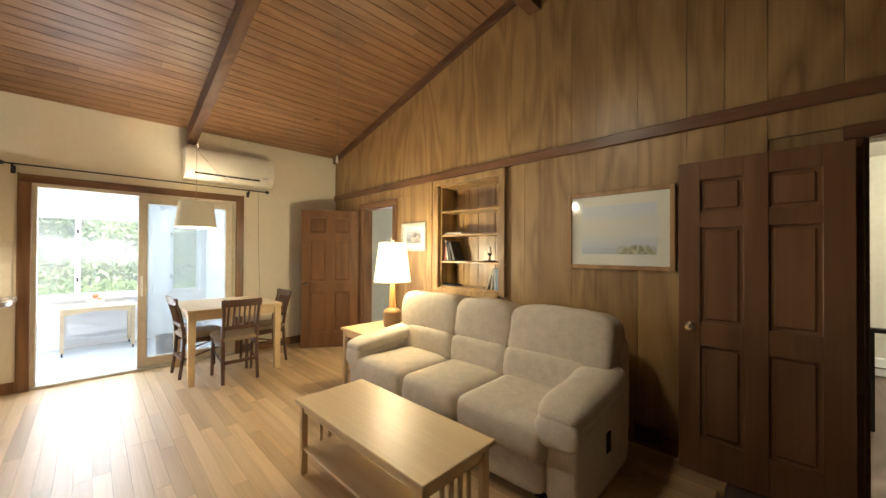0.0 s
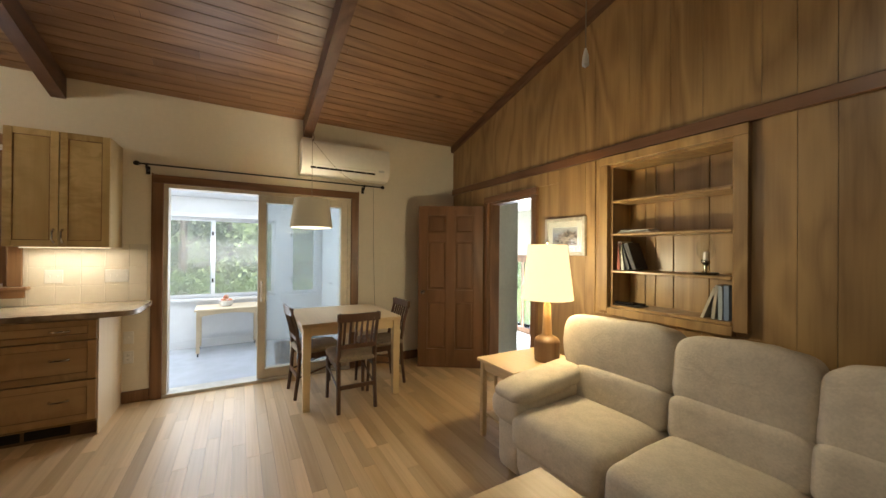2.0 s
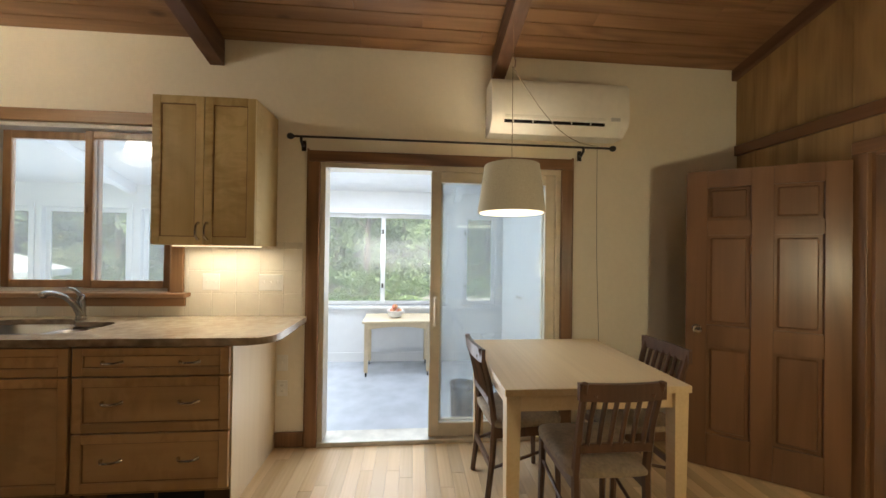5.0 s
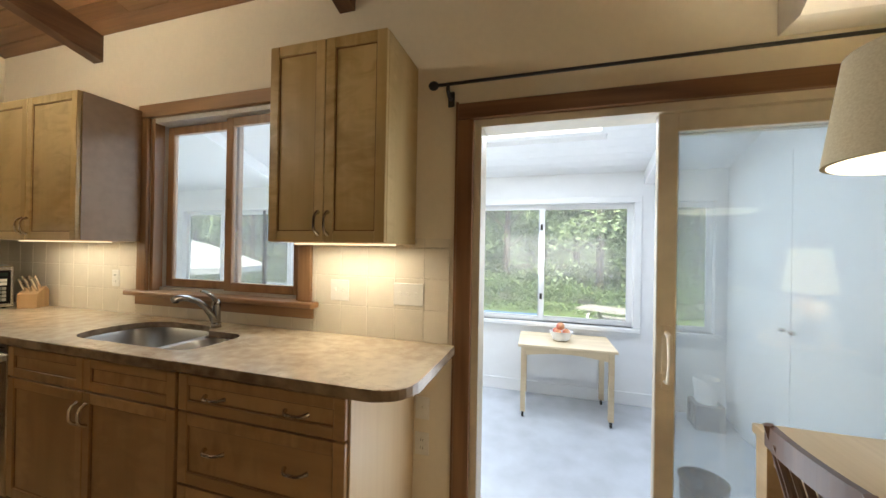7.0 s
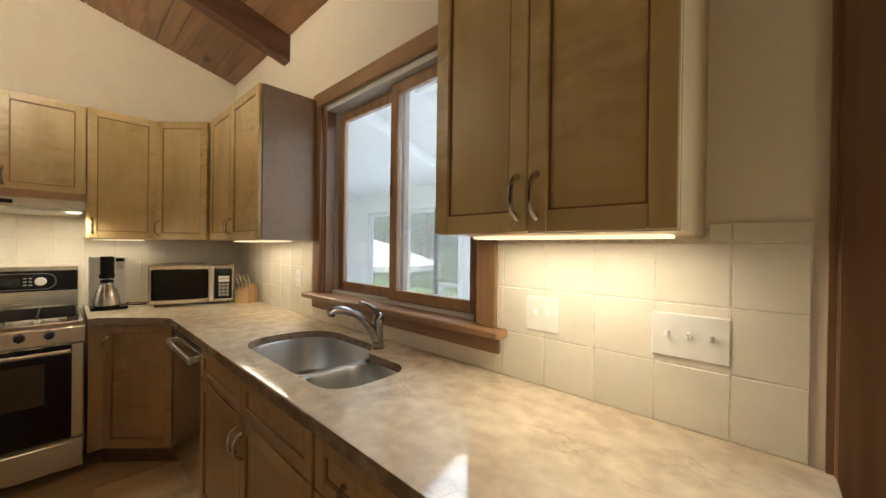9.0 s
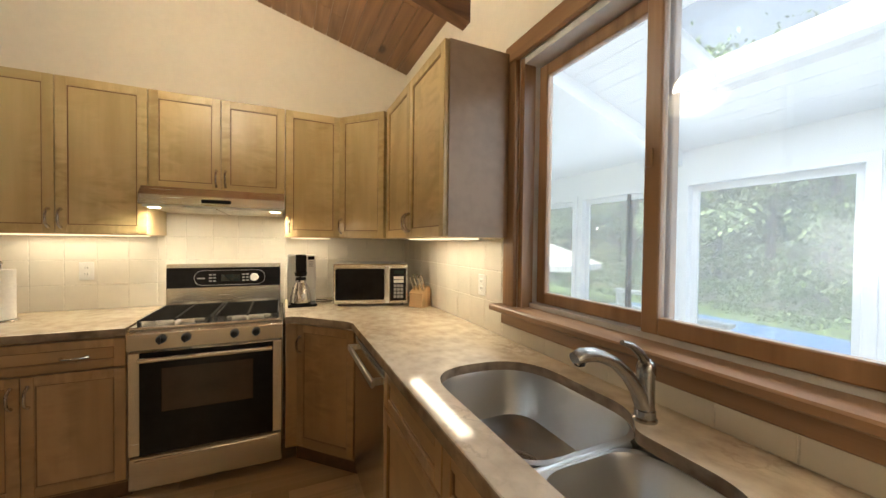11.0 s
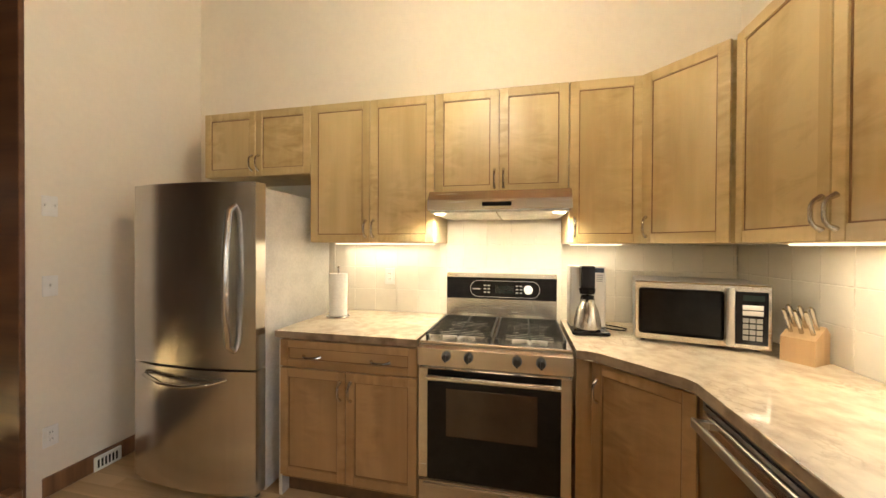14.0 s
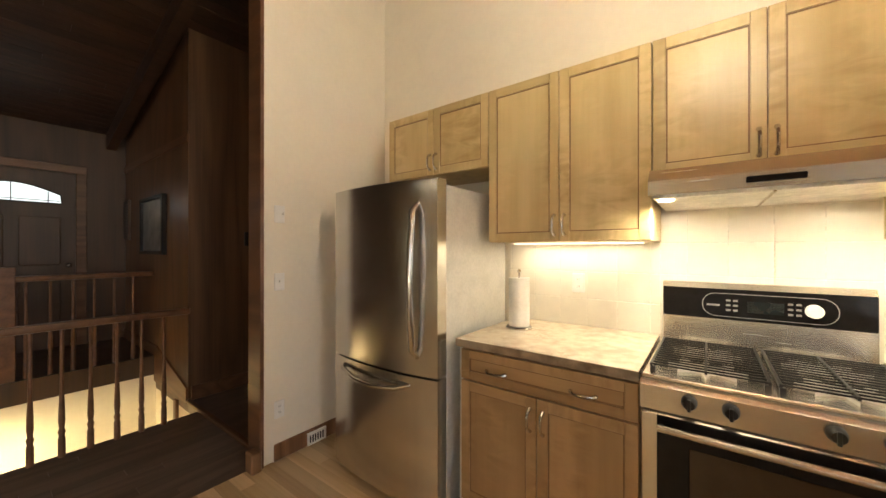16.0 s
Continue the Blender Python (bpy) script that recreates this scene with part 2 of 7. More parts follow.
BEAM = wood("dark_stained_beam", (0.16, 0.08, 0.045), (0.07, 0.03, 0.018), 0.4, axis="X", rand=0.1)
TRIM = wood("dark_wood_trim", (0.17, 0.08, 0.04), (0.08, 0.035, 0.017), 0.35, axis="X", rand=0.1)
CASING = wood("brown_door_casing", (0.25, 0.13, 0.065), (0.12, 0.058, 0.028), 0.35, rand=0.1)
CASINGX = wood("brown_level_casing", (0.25, 0.13, 0.065), (0.12, 0.058, 0.028), 0.35, axis="X", rand=0.1)
WINWOOD = wood("warm_window_wood", (0.37, 0.21, 0.105), (0.21, 0.11, 0.052), 0.35, rand=0.06)
WINWOODX = wood("warm_level_window_wood", (0.37, 0.21, 0.105), (0.21, 0.11, 0.052), 0.33, axis="X", rand=0.06)
DOORWOOD = wood("stained_panel_door", (0.21, 0.105, 0.052), (0.12, 0.056, 0.027), 0.33, ring=2.5, rand=0.06, cathedral=1.0, pore=0.5)
MAPLE = wood("maple_cabinet", (0.63, 0.475, 0.235), (0.43, 0.295, 0.12), 0.36, ring=3.0, rand=0.07, cathedral=0.55, grain=0.7, coat=0.12, along=0.3, pore=0.4, flame=0.8)
MAPLEX = wood("maple_cabinet_drawer", (0.63, 0.475, 0.235), (0.43, 0.295, 0.12), 0.36, ring=3.0, axis="X", rand=0.07, cathedral=0.55, grain=0.7, coat=0.12, along=0.3, pore=0.4, flame=0.8)
# Same maple for the base cabinets, their dimmer light painted in as darker colour.
BASESHADE = wood("base_cabinet_maple", (0.46, 0.285, 0.135), (0.30, 0.17, 0.072), 0.3, ring=3.0, rand=0.07, cathedral=0.55, grain=0.7, coat=0.12, along=0.3, pore=0.4, flame=0.8)
BASESHADEX = wood("base_cabinet_maple_drawer", (0.46, 0.285, 0.135), (0.30, 0.17, 0.072), 0.3, ring=3.0, axis="X", rand=0.07, cathedral=0.55, grain=0.7, coat=0.12, along=0.3, pore=0.4, flame=0.8)
GLAZE = mat("dark_glaze_line", (0.25, 0.135, 0.055), 0.45, scale=20)
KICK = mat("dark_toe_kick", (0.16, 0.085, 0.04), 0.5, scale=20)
FLOOR = wood("light_maple_floor", (0.64, 0.455, 0.255), (0.42, 0.265, 0.12), 0.42, ring=1.8, axis="X", rand=0.17, cathedral=0.8, coat=0.15)
FLOORS = wood("light_maple_floor_far", (0.64, 0.455, 0.255), (0.42, 0.265, 0.12), 0.42, ring=1.8, axis="X", rand=0.17, cathedral=0.8, coat=0.15, island=True)
GREYFLOOR = wood("grey_hall_floor", (0.17, 0.12, 0.09), (0.075, 0.05, 0.037), 0.3, axis="Y", rand=0.1)
TILE = mat("cream_glazed_tile", (0.80, 0.74, 0.63), 0.25, scale=9, vary=0.025, rand=0.012, bump=0.06)
GROUT = mat("pale_grout", (0.78, 0.72, 0.61), 0.8, scale=60, bump=0.2)


def marble(name, base=(0.72, 0.615, 0.455), dark=(0.54, 0.435, 0.32), rough=0.075):
    """Polished beige stone: clouded ground, thin brown veins and fine speckle."""
    m = mat(name, base, rough, scale=17.0, vary=0.05, dark=dark, detail=14, stretch=(1.0, 0.85, 1.0), coat=0.12)
    n, l = m.node_tree.nodes, m.node_tree.links
    p = n["Principled BSDF"]
    old = p.inputs["Base Color"].links[0].from_socket
    tc = n.new("ShaderNodeTexCoord")
    mp = n.new("ShaderNodeMapping")
    mp.inputs["Rotation"].default_value, mp.inputs["Scale"].default_value = (0, 0, 0.6), (1.0, 0.75, 1.0)
    l.new(tc.outputs["Object"], mp.inputs["Vector"])
    vein, mask = n.new("ShaderNodeTexNoise"), n.new("ShaderNodeTexNoise")
    vein.inputs["Scale"].default_value, vein.inputs["Detail"].default_value, vein.inputs["Distortion"].default_value = 20.0, 14.0, 0.3
    mask.inputs["Scale"].default_value, mask.inputs["Detail"].default_value = 4.5, 4.0
    l.new(mp.outputs[0], vein.inputs["Vector"])
    l.new(mp.outputs[0], mask.inputs["Vector"])
    sb, ab, mr, mr2, mu, mx = (n.new("ShaderNodeMath"), n.new("ShaderNodeMath"), n.new("ShaderNodeMapRange"), n.new("ShaderNodeMapRange"), n.new("ShaderNodeMath"), n.new("ShaderNodeMix"))
    sb.operation, ab.operation, mu.operation = "SUBTRACT", "ABSOLUTE", "MULTIPLY"
    sb.inputs[1].default_value = 0.5
    l.new(vein.outputs["Fac"], sb.inputs[0])
    l.new(sb.outputs[0], ab.inputs[0])
    mr.inputs["From Min"].default_value, mr.inputs["From Max"].default_value = 0.0, 0.05
    mr.inputs["To Min"].default_value, mr.inputs["To Max"].default_value = 0.38, 0.0
    l.new(ab.outputs[0], mr.inputs["Value"])
    mr2.inputs["From Min"].default_value, mr2.inputs["From Max"].default_value = 0.5, 0.66
    l.new(mask.outputs["Fac"], mr2.inputs["Value"])
    l.new(mr.outputs[0], mu.inputs[0])
    l.new(mr2.outputs[0], mu.inputs[1])
    mx.data_type = "RGBA"
    mx.inputs["B"].default_value = (0.2, 0.135, 0.085, 1)
    l.new(mu.outputs[0], mx.inputs["Factor"])
    l.new(old, mx.inputs["A"])
    l.new(mx.outputs["Result"], p.inputs["Base Color"])
    return m


STONE = marble("beige_stone_counter")
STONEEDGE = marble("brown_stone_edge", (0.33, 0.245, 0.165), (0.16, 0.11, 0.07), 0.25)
STEEL = mat("brushed_stainless_steel", (0.66, 0.635, 0.60), 0.21, 1.0, scale=120, vary=0.02, stretch=(1, 1, 0.02))
STEELH = mat("brushed_steel_level", (0.66, 0.62, 0.56), 0.27, 1.0, scale=120, vary=0.02, stretch=(0.02, 1, 1))
CHROME = mat("satin_nickel", (0.60, 0.57, 0.53), 0.22, 1.0, scale=30, vary=0.05)
FRIDGESIDE = mat("grey_fridge_side", (0.64, 0.61, 0.55), 0.4, scale=60, vary=0.05, bump=0.1)
BLACK = mat("black_gloss", (0.010, 0.009, 0.009), 0.1, scale=20, spec=0.22)
SATIN = mat("satin_steel", (0.66, 0.63, 0.58), 0.36, 1.0, scale=120, vary=0.02, stretch=(1, 1, 0.02))
BLACKM = mat("black_cast_iron", (0.02, 0.019, 0.018), 0.38, scale=60, bump=0.2, spec=0.3)
IRON = mat("black_iron", (0.018, 0.015, 0.013), 0.4, scale=40)
SOFA = mat("beige_brushed_fabric", (0.65, 0.575, 0.47), 0.9, scale=90, vary=0.05, bump=0.35, spec=0.2)
def creased(m, scale, depth):
    """Soft pulls and folds over the fine weave."""
    n, l = m.node_tree.nodes, m.node_tree.links
    p = n["Principled BSDF"]
    tc, mp, tx, b = n.new("ShaderNodeTexCoord"), n.new("ShaderNodeMapping"), n.new("ShaderNodeTexNoise"), n.new("ShaderNodeBump")
    mp.inputs["Scale"].default_value = (1.0, 0.6, 1.5)
    tx.inputs["Scale"].default_value, tx.inputs["Detail"].default_value, tx.inputs["Distortion"].default_value = scale, 2.5, 1.4
    b.inputs["Strength"].default_value, b.inputs["Distance"].default_value = 0.35, depth
    l.new(tc.outputs["Object"], mp.inputs["Vector"])
    l.new(mp.outputs[0], tx.inputs["Vector"])
    l.new(tx.outputs["Fac"], b.inputs["Height"])
    l.new(p.inputs["Normal"].links[0].from_socket, b.inputs["Normal"])
    l.new(b.outputs["Normal"], p.inputs["Normal"])


creased(SOFA, 4.5, 0.016)
SOFADARK = mat("dark_seam", (0.14, 0.11, 0.085), 0.9, scale=26)
BIRCH = wood("pale_birch", (0.72, 0.55, 0.33), (0.56, 0.39, 0.2), 0.42, ring=1.4, axis="X", rand=0.05, cathedral=0.7, coat=0.04)
WALNUT = wood("dark_walnut_stain", (0.12, 0.06, 0.035), (0.055, 0.026, 0.015), 0.35, rand=0.1, coat=0.15)
SEATPAD = mat("taupe_seat_fabric", (0.32, 0.25, 0.18), 0.9, scale=60, vary=0.1, bump=0.3)
CORD = mat("grey_brown_cord", (0.3, 0.25, 0.19), 0.6, scale=40)
LINEN = mat("linen_lamp_shade", (0.72, 0.63, 0.46), 0.9, scale=120, vary=0.12, bump=0.3)
PLASTIC = mat("white_plastic", (0.83, 0.81, 0.76), 0.35, scale=20, vary=0.02)
CERAMIC = mat("tan_ceramic", (0.42, 0.27, 0.15), 0.35, scale=9, vary=0.15)
RODMAT = mat("black_rod", (0.015, 0.012, 0.01), 0.35, scale=30)
GLASS = pane_glass("window_glass")
# The next two panes carry that painted glare, strongest on the porch.
GLAREPANE = pane_glass("glare_veiled_glass", 1.0, 0.17)
FAINTGLARE = pane_glass("faint_glare_glass", 1.5, 0.10)
GLASSW = pane_glass("clear_glass_small", 1.4)

# ---- building helpers ----
def box(x0, y0, z0, x1, y1, z1, b=0.0, bm=None, seg=1):
    bm = bm or bmesh.new()
    xs, ys, zs = sorted((x0, x1)), sorted((y0, y1)), sorted((z0, z1))
    tmp = bmesh.new() if b else bm
    v = [tmp.verts.new((x, y, z)) for x in xs for y in ys for z in zs]
    for f in ((0, 1, 3, 2), (4, 6, 7, 5), (0, 4, 5, 1), (2, 3, 7, 6), (0, 2, 6, 4), (1, 5, 7, 3)):
        tmp.faces.new([v[i] for i in f])
    if b:
        bmesh.ops.bevel(tmp, geom=tmp.edges[:], offset=b, segments=seg, affect="EDGES", profile=0.5)
        merge(bm, tmp)
    return bm


def merge(bm, other, m=None):
    if m is not None:
        bmesh.ops.transform(other, matrix=m, verts=other.verts[:])
    d = bpy.data.meshes.new("scratch")
    other.to_mesh(d)
    bm.from_mesh(d)
    bpy.data.meshes.remove(d)
    other.free()
    return bm


def tube(pts, r, n=8, bm=None, closed=True):
    """A round bar along points; r may be one radius or one for each point."""
    bm = bm or bmesh.new()
    pts = [Vector(p) for p in pts]
    rs = r if isinstance(r, (list, tuple)) else [r] * len(pts)
    rings = []
    side = None
    for i, p in enumerate(pts):
        d = (pts[min(i + 1, len(pts) - 1)] - pts[max(i - 1, 0)]).normalized()
        if side is None:
            side = d.orthogonal().normalized()
        side = (side - d * side.dot(d)).normalized()
        up = d.cross(side)
        rings.append([bm.verts.new(p + rs[i] * (math.cos(a) * side + math.sin(a) * up)) for a in (2 * math.pi * k / n for k in range(n))])
    for a, c in zip(rings, rings[1:]):
        for k in range(n):
            bm.faces.new((a[k], a[(k + 1) % n], c[(k + 1) % n], c[k]))
    if closed:
        bm.faces.new(rings[0][::-1])
        bm.faces.new(rings[-1])
    return bm


def lathe(profile, n=24, bm=None, cx=0.0, cy=0.0):
    bm = bm or bmesh.new()
    rings = [[bm.verts.new((cx + r * math.cos(2 * math.pi * k / n), cy + r * math.sin(2 * math.pi * k / n), z)) for k in range(n)] for r, z in profile]
    for a, c in zip(rings, rings[1:]):
        for k in range(n):
            bm.faces.new((a[k], a[(k + 1) % n], c[(k + 1) % n], c[k]))
    if profile[0][0] > 0:
        bm.faces.new(rings[0][::-1])
    if profile[-1][0] > 0:
        bm.faces.new(rings[-1])
    return bm


def pillow(c, s, e=0.45, f=0.45, n=28, bm=None, m=None, puff=0.0):
    """A soft rounded block: a superellipsoid of half sizes s round c."""
    bm = bm or bmesh.new()
    power = lambda v, q: math.copysign(abs(v) ** q, v)
    rows = n // 2
    grid = []
    for i in range(rows + 1):
        a = -math.pi / 2 + math.pi * i / rows
        ring = []
        for k in range(n):
            b = 2 * math.pi * k / n
            p = Vector((s[0] * power(math.cos(a), e) * power(math.cos(b), f), s[1] * power(math.cos(a), e) * power(math.sin(b), f), s[2] * power(math.sin(a), e)))
            if puff:
                w = (noise.noise((p + Vector(c)) * 3.1) + 0.45 * noise.noise((p + Vector(c)) * 9.0)) * puff
                p += p.normalized() * w
            p = (m @ p if m is not None else p) + Vector(c)
            ring.append(p)
        grid.append(ring)
    vs = [[bm.verts.new(p) for p in ring] for ring in grid[1:-1]]
    lo, hi = bm.verts.new(sum(grid[0], Vector()) / n), bm.verts.new(sum(grid[-1], Vector()) / n)
    for a, c2 in zip(vs, vs[1:]):
        for k in range(n):
            bm.faces.new((a[k], a[(k + 1) % n], c2[(k + 1) % n], c2[k]))
    for k in range(n):
        bm.faces.new((lo, vs[0][(k + 1) % n], vs[0][k]))
        bm.faces.new((hi, vs[-1][k], vs[-1][(k + 1) % n]))
    return bm


def prism(poly, z0, z1, bm=None, axis="z"):
    """A flat polygon pushed through a thickness along z, y or x."""
    bm = bm or bmesh.new()
    put = {"z": lambda a, b, c: (a, b, c), "y": lambda a, b, c: (a, c, b), "x": lambda a, b, c: (c, a, b)}[axis]
    lo, hi = [bm.verts.new(put(a, b, z0)) for a, b in poly], [bm.verts.new(put(a, b, z1)) for a, b in poly]
    bm.faces.new(lo[::-1])
    bm.faces.new(hi)
    for i in range(len(poly)):
        j = (i + 1) % len(poly)
        bm.faces.new((lo[i], lo[j], hi[j], hi[i]))
    return bm


def mesh_of(name, bm, material, smooth=False):
    bmesh.ops.recalc_face_normals(bm, faces=bm.faces[:])
    d = bpy.data.meshes.new(name)
    bm.to_mesh(d)
    bm.free()
    d.materials.append(material)
    if smooth:
        for f in d.polygons:
            f.use_smooth = True
        d.set_sharp_from_angle(angle=radians(38))
    return d


def part(name, bm, material, parent, label="", smooth=False):
    o = new(name, mesh_of(name, bm, material, smooth))
    o.parent = parent
    return tagged(o, label)


def piece(name, data, parent, loc=(0, 0, 0)):
    o = new(name, data)
    o.parent, o.location = parent, loc
    return o


def thing(name, label, category, m=None, group="", kind=""):
    o = new(name)
    o.empty_display_size = 0.1
    if m is not None:
        o.matrix_world = m
    return tagged(o, label, category, group, kind)


def solid(name, bm, material, label, category="", m=None, group="", kind="", smooth=False):
    o = new(name, mesh_of(name, bm, material, smooth))
    if m is not None:
        o.matrix_world = m
    return tagged(o, label, category, group, kind)


def structure(name, bm, material, label, category="", smooth=False):
    return solid(name, bm, material, label, category or name.split("_")[0], kind="structure", smooth=smooth)


# ---- the plan ----
WX, NY, SY, EX, RX = -5.706, 5.70, -1.42, 1.85, -2.05
T = 0.14


def ceil_z(x):
    return 2.885 + 0.262 * (x - WX) if x <= RX else 2.885 + 0.262 * (RX - WX) - 0.262 * (x - RX)


# floor slab and walls
structure("floor", box(WX - T, -0.43, -0.16, -0.68, NY + T, -0.02), mat("subfloor", (0.3, 0.2, 0.12), 0.6), "plain wooden subfloor under the boards", "floor")
structure("floor_kitchen", box(WX - T, SY - T, -0.16, -1.78, -0.43, -0.02), bpy.data.materials["subfloor"], "plain wooden subfloor of the kitchen", "floor")
structure("floor_east", box(-0.68, 1.75, -0.16, EX, NY + T, 0.0), GREYFLOOR, "grey-brown wooden floor by the stairwell", "floor")

bm = box(WX - T, SY - T, -0.1, WX, 0.25, 2.9)
box(WX - T, 0.25, -0.1, WX, 1.46, 1.08, bm=bm)
box(WX - T, 0.25, 2.26, WX, 1.46, 2.9, bm=bm)
box(WX - T, 1.46, -0.1, WX, 2.46, 2.9, bm=bm)
box(WX - T, 2.46, 2.04, WX, 4.25, 2.9, bm=bm)
box(WX - T, 4.25, -0.1, WX, NY + T, 2.9, bm=bm)
structure("wall_west", bm, PAINT, "cream painted wall with a sliding door and a window")

prof = [(WX - T, -0.1), (-1.78, -0.1), (-1.78, ceil_z(-1.78) + 0.02), (RX, ceil_z(RX) + 0.02), (WX - T, ceil_z(WX) + 0.0)]
structure("wall_south", prism(prof, SY - T, SY, axis="y"), PAINT, "cream painted gable wall of the kitchen")
structure("wall_fridge", prism([(-1.9, -0.1), (-1.78, -0.1), (-1.78, ceil_z(-1.78)), (-1.9, ceil_z(-1.9))], SY, -0.36, axis="y"), PAINT, "cream painted stub wall beside the refrigerator")
bm = box(-1.92, -0.36, 0, -1.76, -0.335, 3.77, 0.003)
structure("trim_jamb", bm, TRIM, "dark brown wooden jamb on the wall's end", "trim")

# north gable wall behind its panelling
bm = bmesh.new()
NB0, NB1 = NY, NY + T
for x0, x1, z0, z1 in ((WX - T, -4.87, -0.1, 2.25), (-4.87, -4.14, 2.0, 2.25), (-4.14, -3.27, -0.1, 2.25), (-3.27, -2.43, -0.1, 0.98), (-3.27, -2.43, 2.13, 2.25), (-2.43, -0.14, -0.1, 2.25), (-0.14, 0.68, 1.98, 2.25), (0.68, EX, -0.1, 2.25)):
    box(x0, NB0 + 0.012, z0, x1, NB1, z1, bm=bm)
prism([(WX - T, 2.25), (EX + T, 2.25), (EX + T, ceil_z(EX)), (RX, ceil_z(RX) + 0.02), (WX - T, 2.885)], NB0 + 0.012, NB1, bm, "y")
wall_north = structure("wall_north", bm, PANEL, "gable wall with honey-brown plywood panelling")

structure("wall_east", box(EX, -0.43, -1.6, EX + T, NY + T, 2.95), PANELSHADE, "panelled wall with the entrance door, darkened as foyer shade")
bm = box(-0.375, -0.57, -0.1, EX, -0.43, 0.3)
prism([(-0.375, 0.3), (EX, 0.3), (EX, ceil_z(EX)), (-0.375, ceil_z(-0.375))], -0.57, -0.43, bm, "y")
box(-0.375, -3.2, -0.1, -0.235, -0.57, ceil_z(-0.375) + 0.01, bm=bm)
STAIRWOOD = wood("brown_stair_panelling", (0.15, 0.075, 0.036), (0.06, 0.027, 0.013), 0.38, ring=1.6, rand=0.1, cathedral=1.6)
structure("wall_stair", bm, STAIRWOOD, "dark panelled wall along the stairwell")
structure("wall_hall_end", box(-1.9, -3.3, -0.1, -0.2, -3.2, 3.7), PANELSHADE, "panelled end of the hall, darkened as shade")
structure("wall_hall_side", box(-1.9, -3.2, -0.1, -1.78, SY - T, 3.75), PANELSHADE, "panelled side of the hall, darkened as shade")
structure("floor_hall", box(-1.9, -3.2, -0.1, -0.375, -0.43, 0.0), GREYFLOOR, "dark wooden floor of the hall", "floor")

# ceiling boards, two slopes, each slope one mesh
def slope(x0, x1):
    bm = bmesh.new()
    rng = random.Random(5)
    n = round(abs(x1 - x0) / 0.098)
    for i in range(n):
        a, b = x0 + (x1 - x0) * i / n, x0 + (x1 - x0) * (i + 1) / n
        y = -3.3
        while y < NY + T:
            y2 = min(NY + T, y + rng.uniform(1.6, 3.6))
            g = 0.0035 * (1 if b > a else -1)
            drop = rng.uniform(0, 0.0015)
            q = [(a + g, ceil_z(a + g) - drop), (b - g, ceil_z(b - g) - drop), (b - g, ceil_z(b - g) + 0.02), (a + g, ceil_z(a + g) + 0.02)]
            prism(q, y, y2 - 0.002, bm, "y")
            y = y2
    prism([(x0, ceil_z(x0) + 0.012), (x1, ceil_z(x1) + 0.012), (x1, ceil_z(x1) + 0.15), (x0, ceil_z(x0) + 0.15)], -3.3, NY + T, bm, "y")
    return bm


structure("ceiling", slope(WX, RX), CEIL, "sloping ceiling of brown-stained tongue-and-groove boards")
structure("ceiling_east", slope(RX, EX + T), CEILSHADE, "sloping ceiling of stained boards, darkened as foyer shade", "ceiling")


def rafter(y0, y1, depth, drop=0.0):
    q = [(WX, ceil_z(WX) - depth), (RX, ceil_z(RX) - depth), (RX, ceil_z(RX) - 0.002), (WX, ceil_z(WX) - 0.002)]
    return prism(q, y0, y1, axis="y")


for y in (-0.34, 1.69, 3.70):
    structure("beam", rafter(y, y + 0.095, 0.185), BEAM, "dark-stained exposed wooden ceiling beam", "beam")
structure("beam_rake", rafter(NY - 0.05, NY + 0.01, 0.085), BEAM, "dark-stained wooden trim along the gable", "trim")
structure("beam_ridge", box(RX - 0.06, -3.2, ceil_z(RX) - 0.3, RX + 0.06, NY, ceil_z(RX) - 0.03, 0.004), BEAM, "dark-stained wooden ridge beam", "beam")
# East beams also take the shade-darkened board colour.
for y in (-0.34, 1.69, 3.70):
    structure("beam_east", prism([(RX, ceil_z(RX) - 0.185), (EX, ceil_z(EX) - 0.185), (EX, ceil_z(EX)), (RX, ceil_z(RX))], y, y + 0.095, axis="y"), CEILSHADE, "dark-stained exposed wooden ceiling beam", "beam")

# ---- doors, casings, windows ----
def casing(name, parent, x0, x1, z0, z1, w, y0, y1, material, sill=False):
    """Side and head boards round an opening, in the local frame of a wall seen from its front."""
    part("casing_side", box(x0 - w, y0, z0, x0, y1, z1, 0.004), material, parent)
    part("casing_side", box(x1, y0, z0, x1 + w, y1, z1, 0.004), material, parent)
    part("casing_head", box(x0 - w, y0, z1 + 0.001, x1 + w, y1, z1 + w, 0.004), CASINGX if material is CASING else material, parent)


def bow(x, z, length, vertical=True, y=0.0, out=0.03, r=0.0066):
    pts = []
    for i in range(9):
        s = i / 8 - 0.5
        d = -out * (1 - (2 * s) ** 4) - 0.002
        pts.append((x, y + d, z + s * length) if vertical else (x + s * length, y + d, z))
    return tube(pts, [r * 1.5, r, r, r, r, r, r, r, r * 1.5], 8)


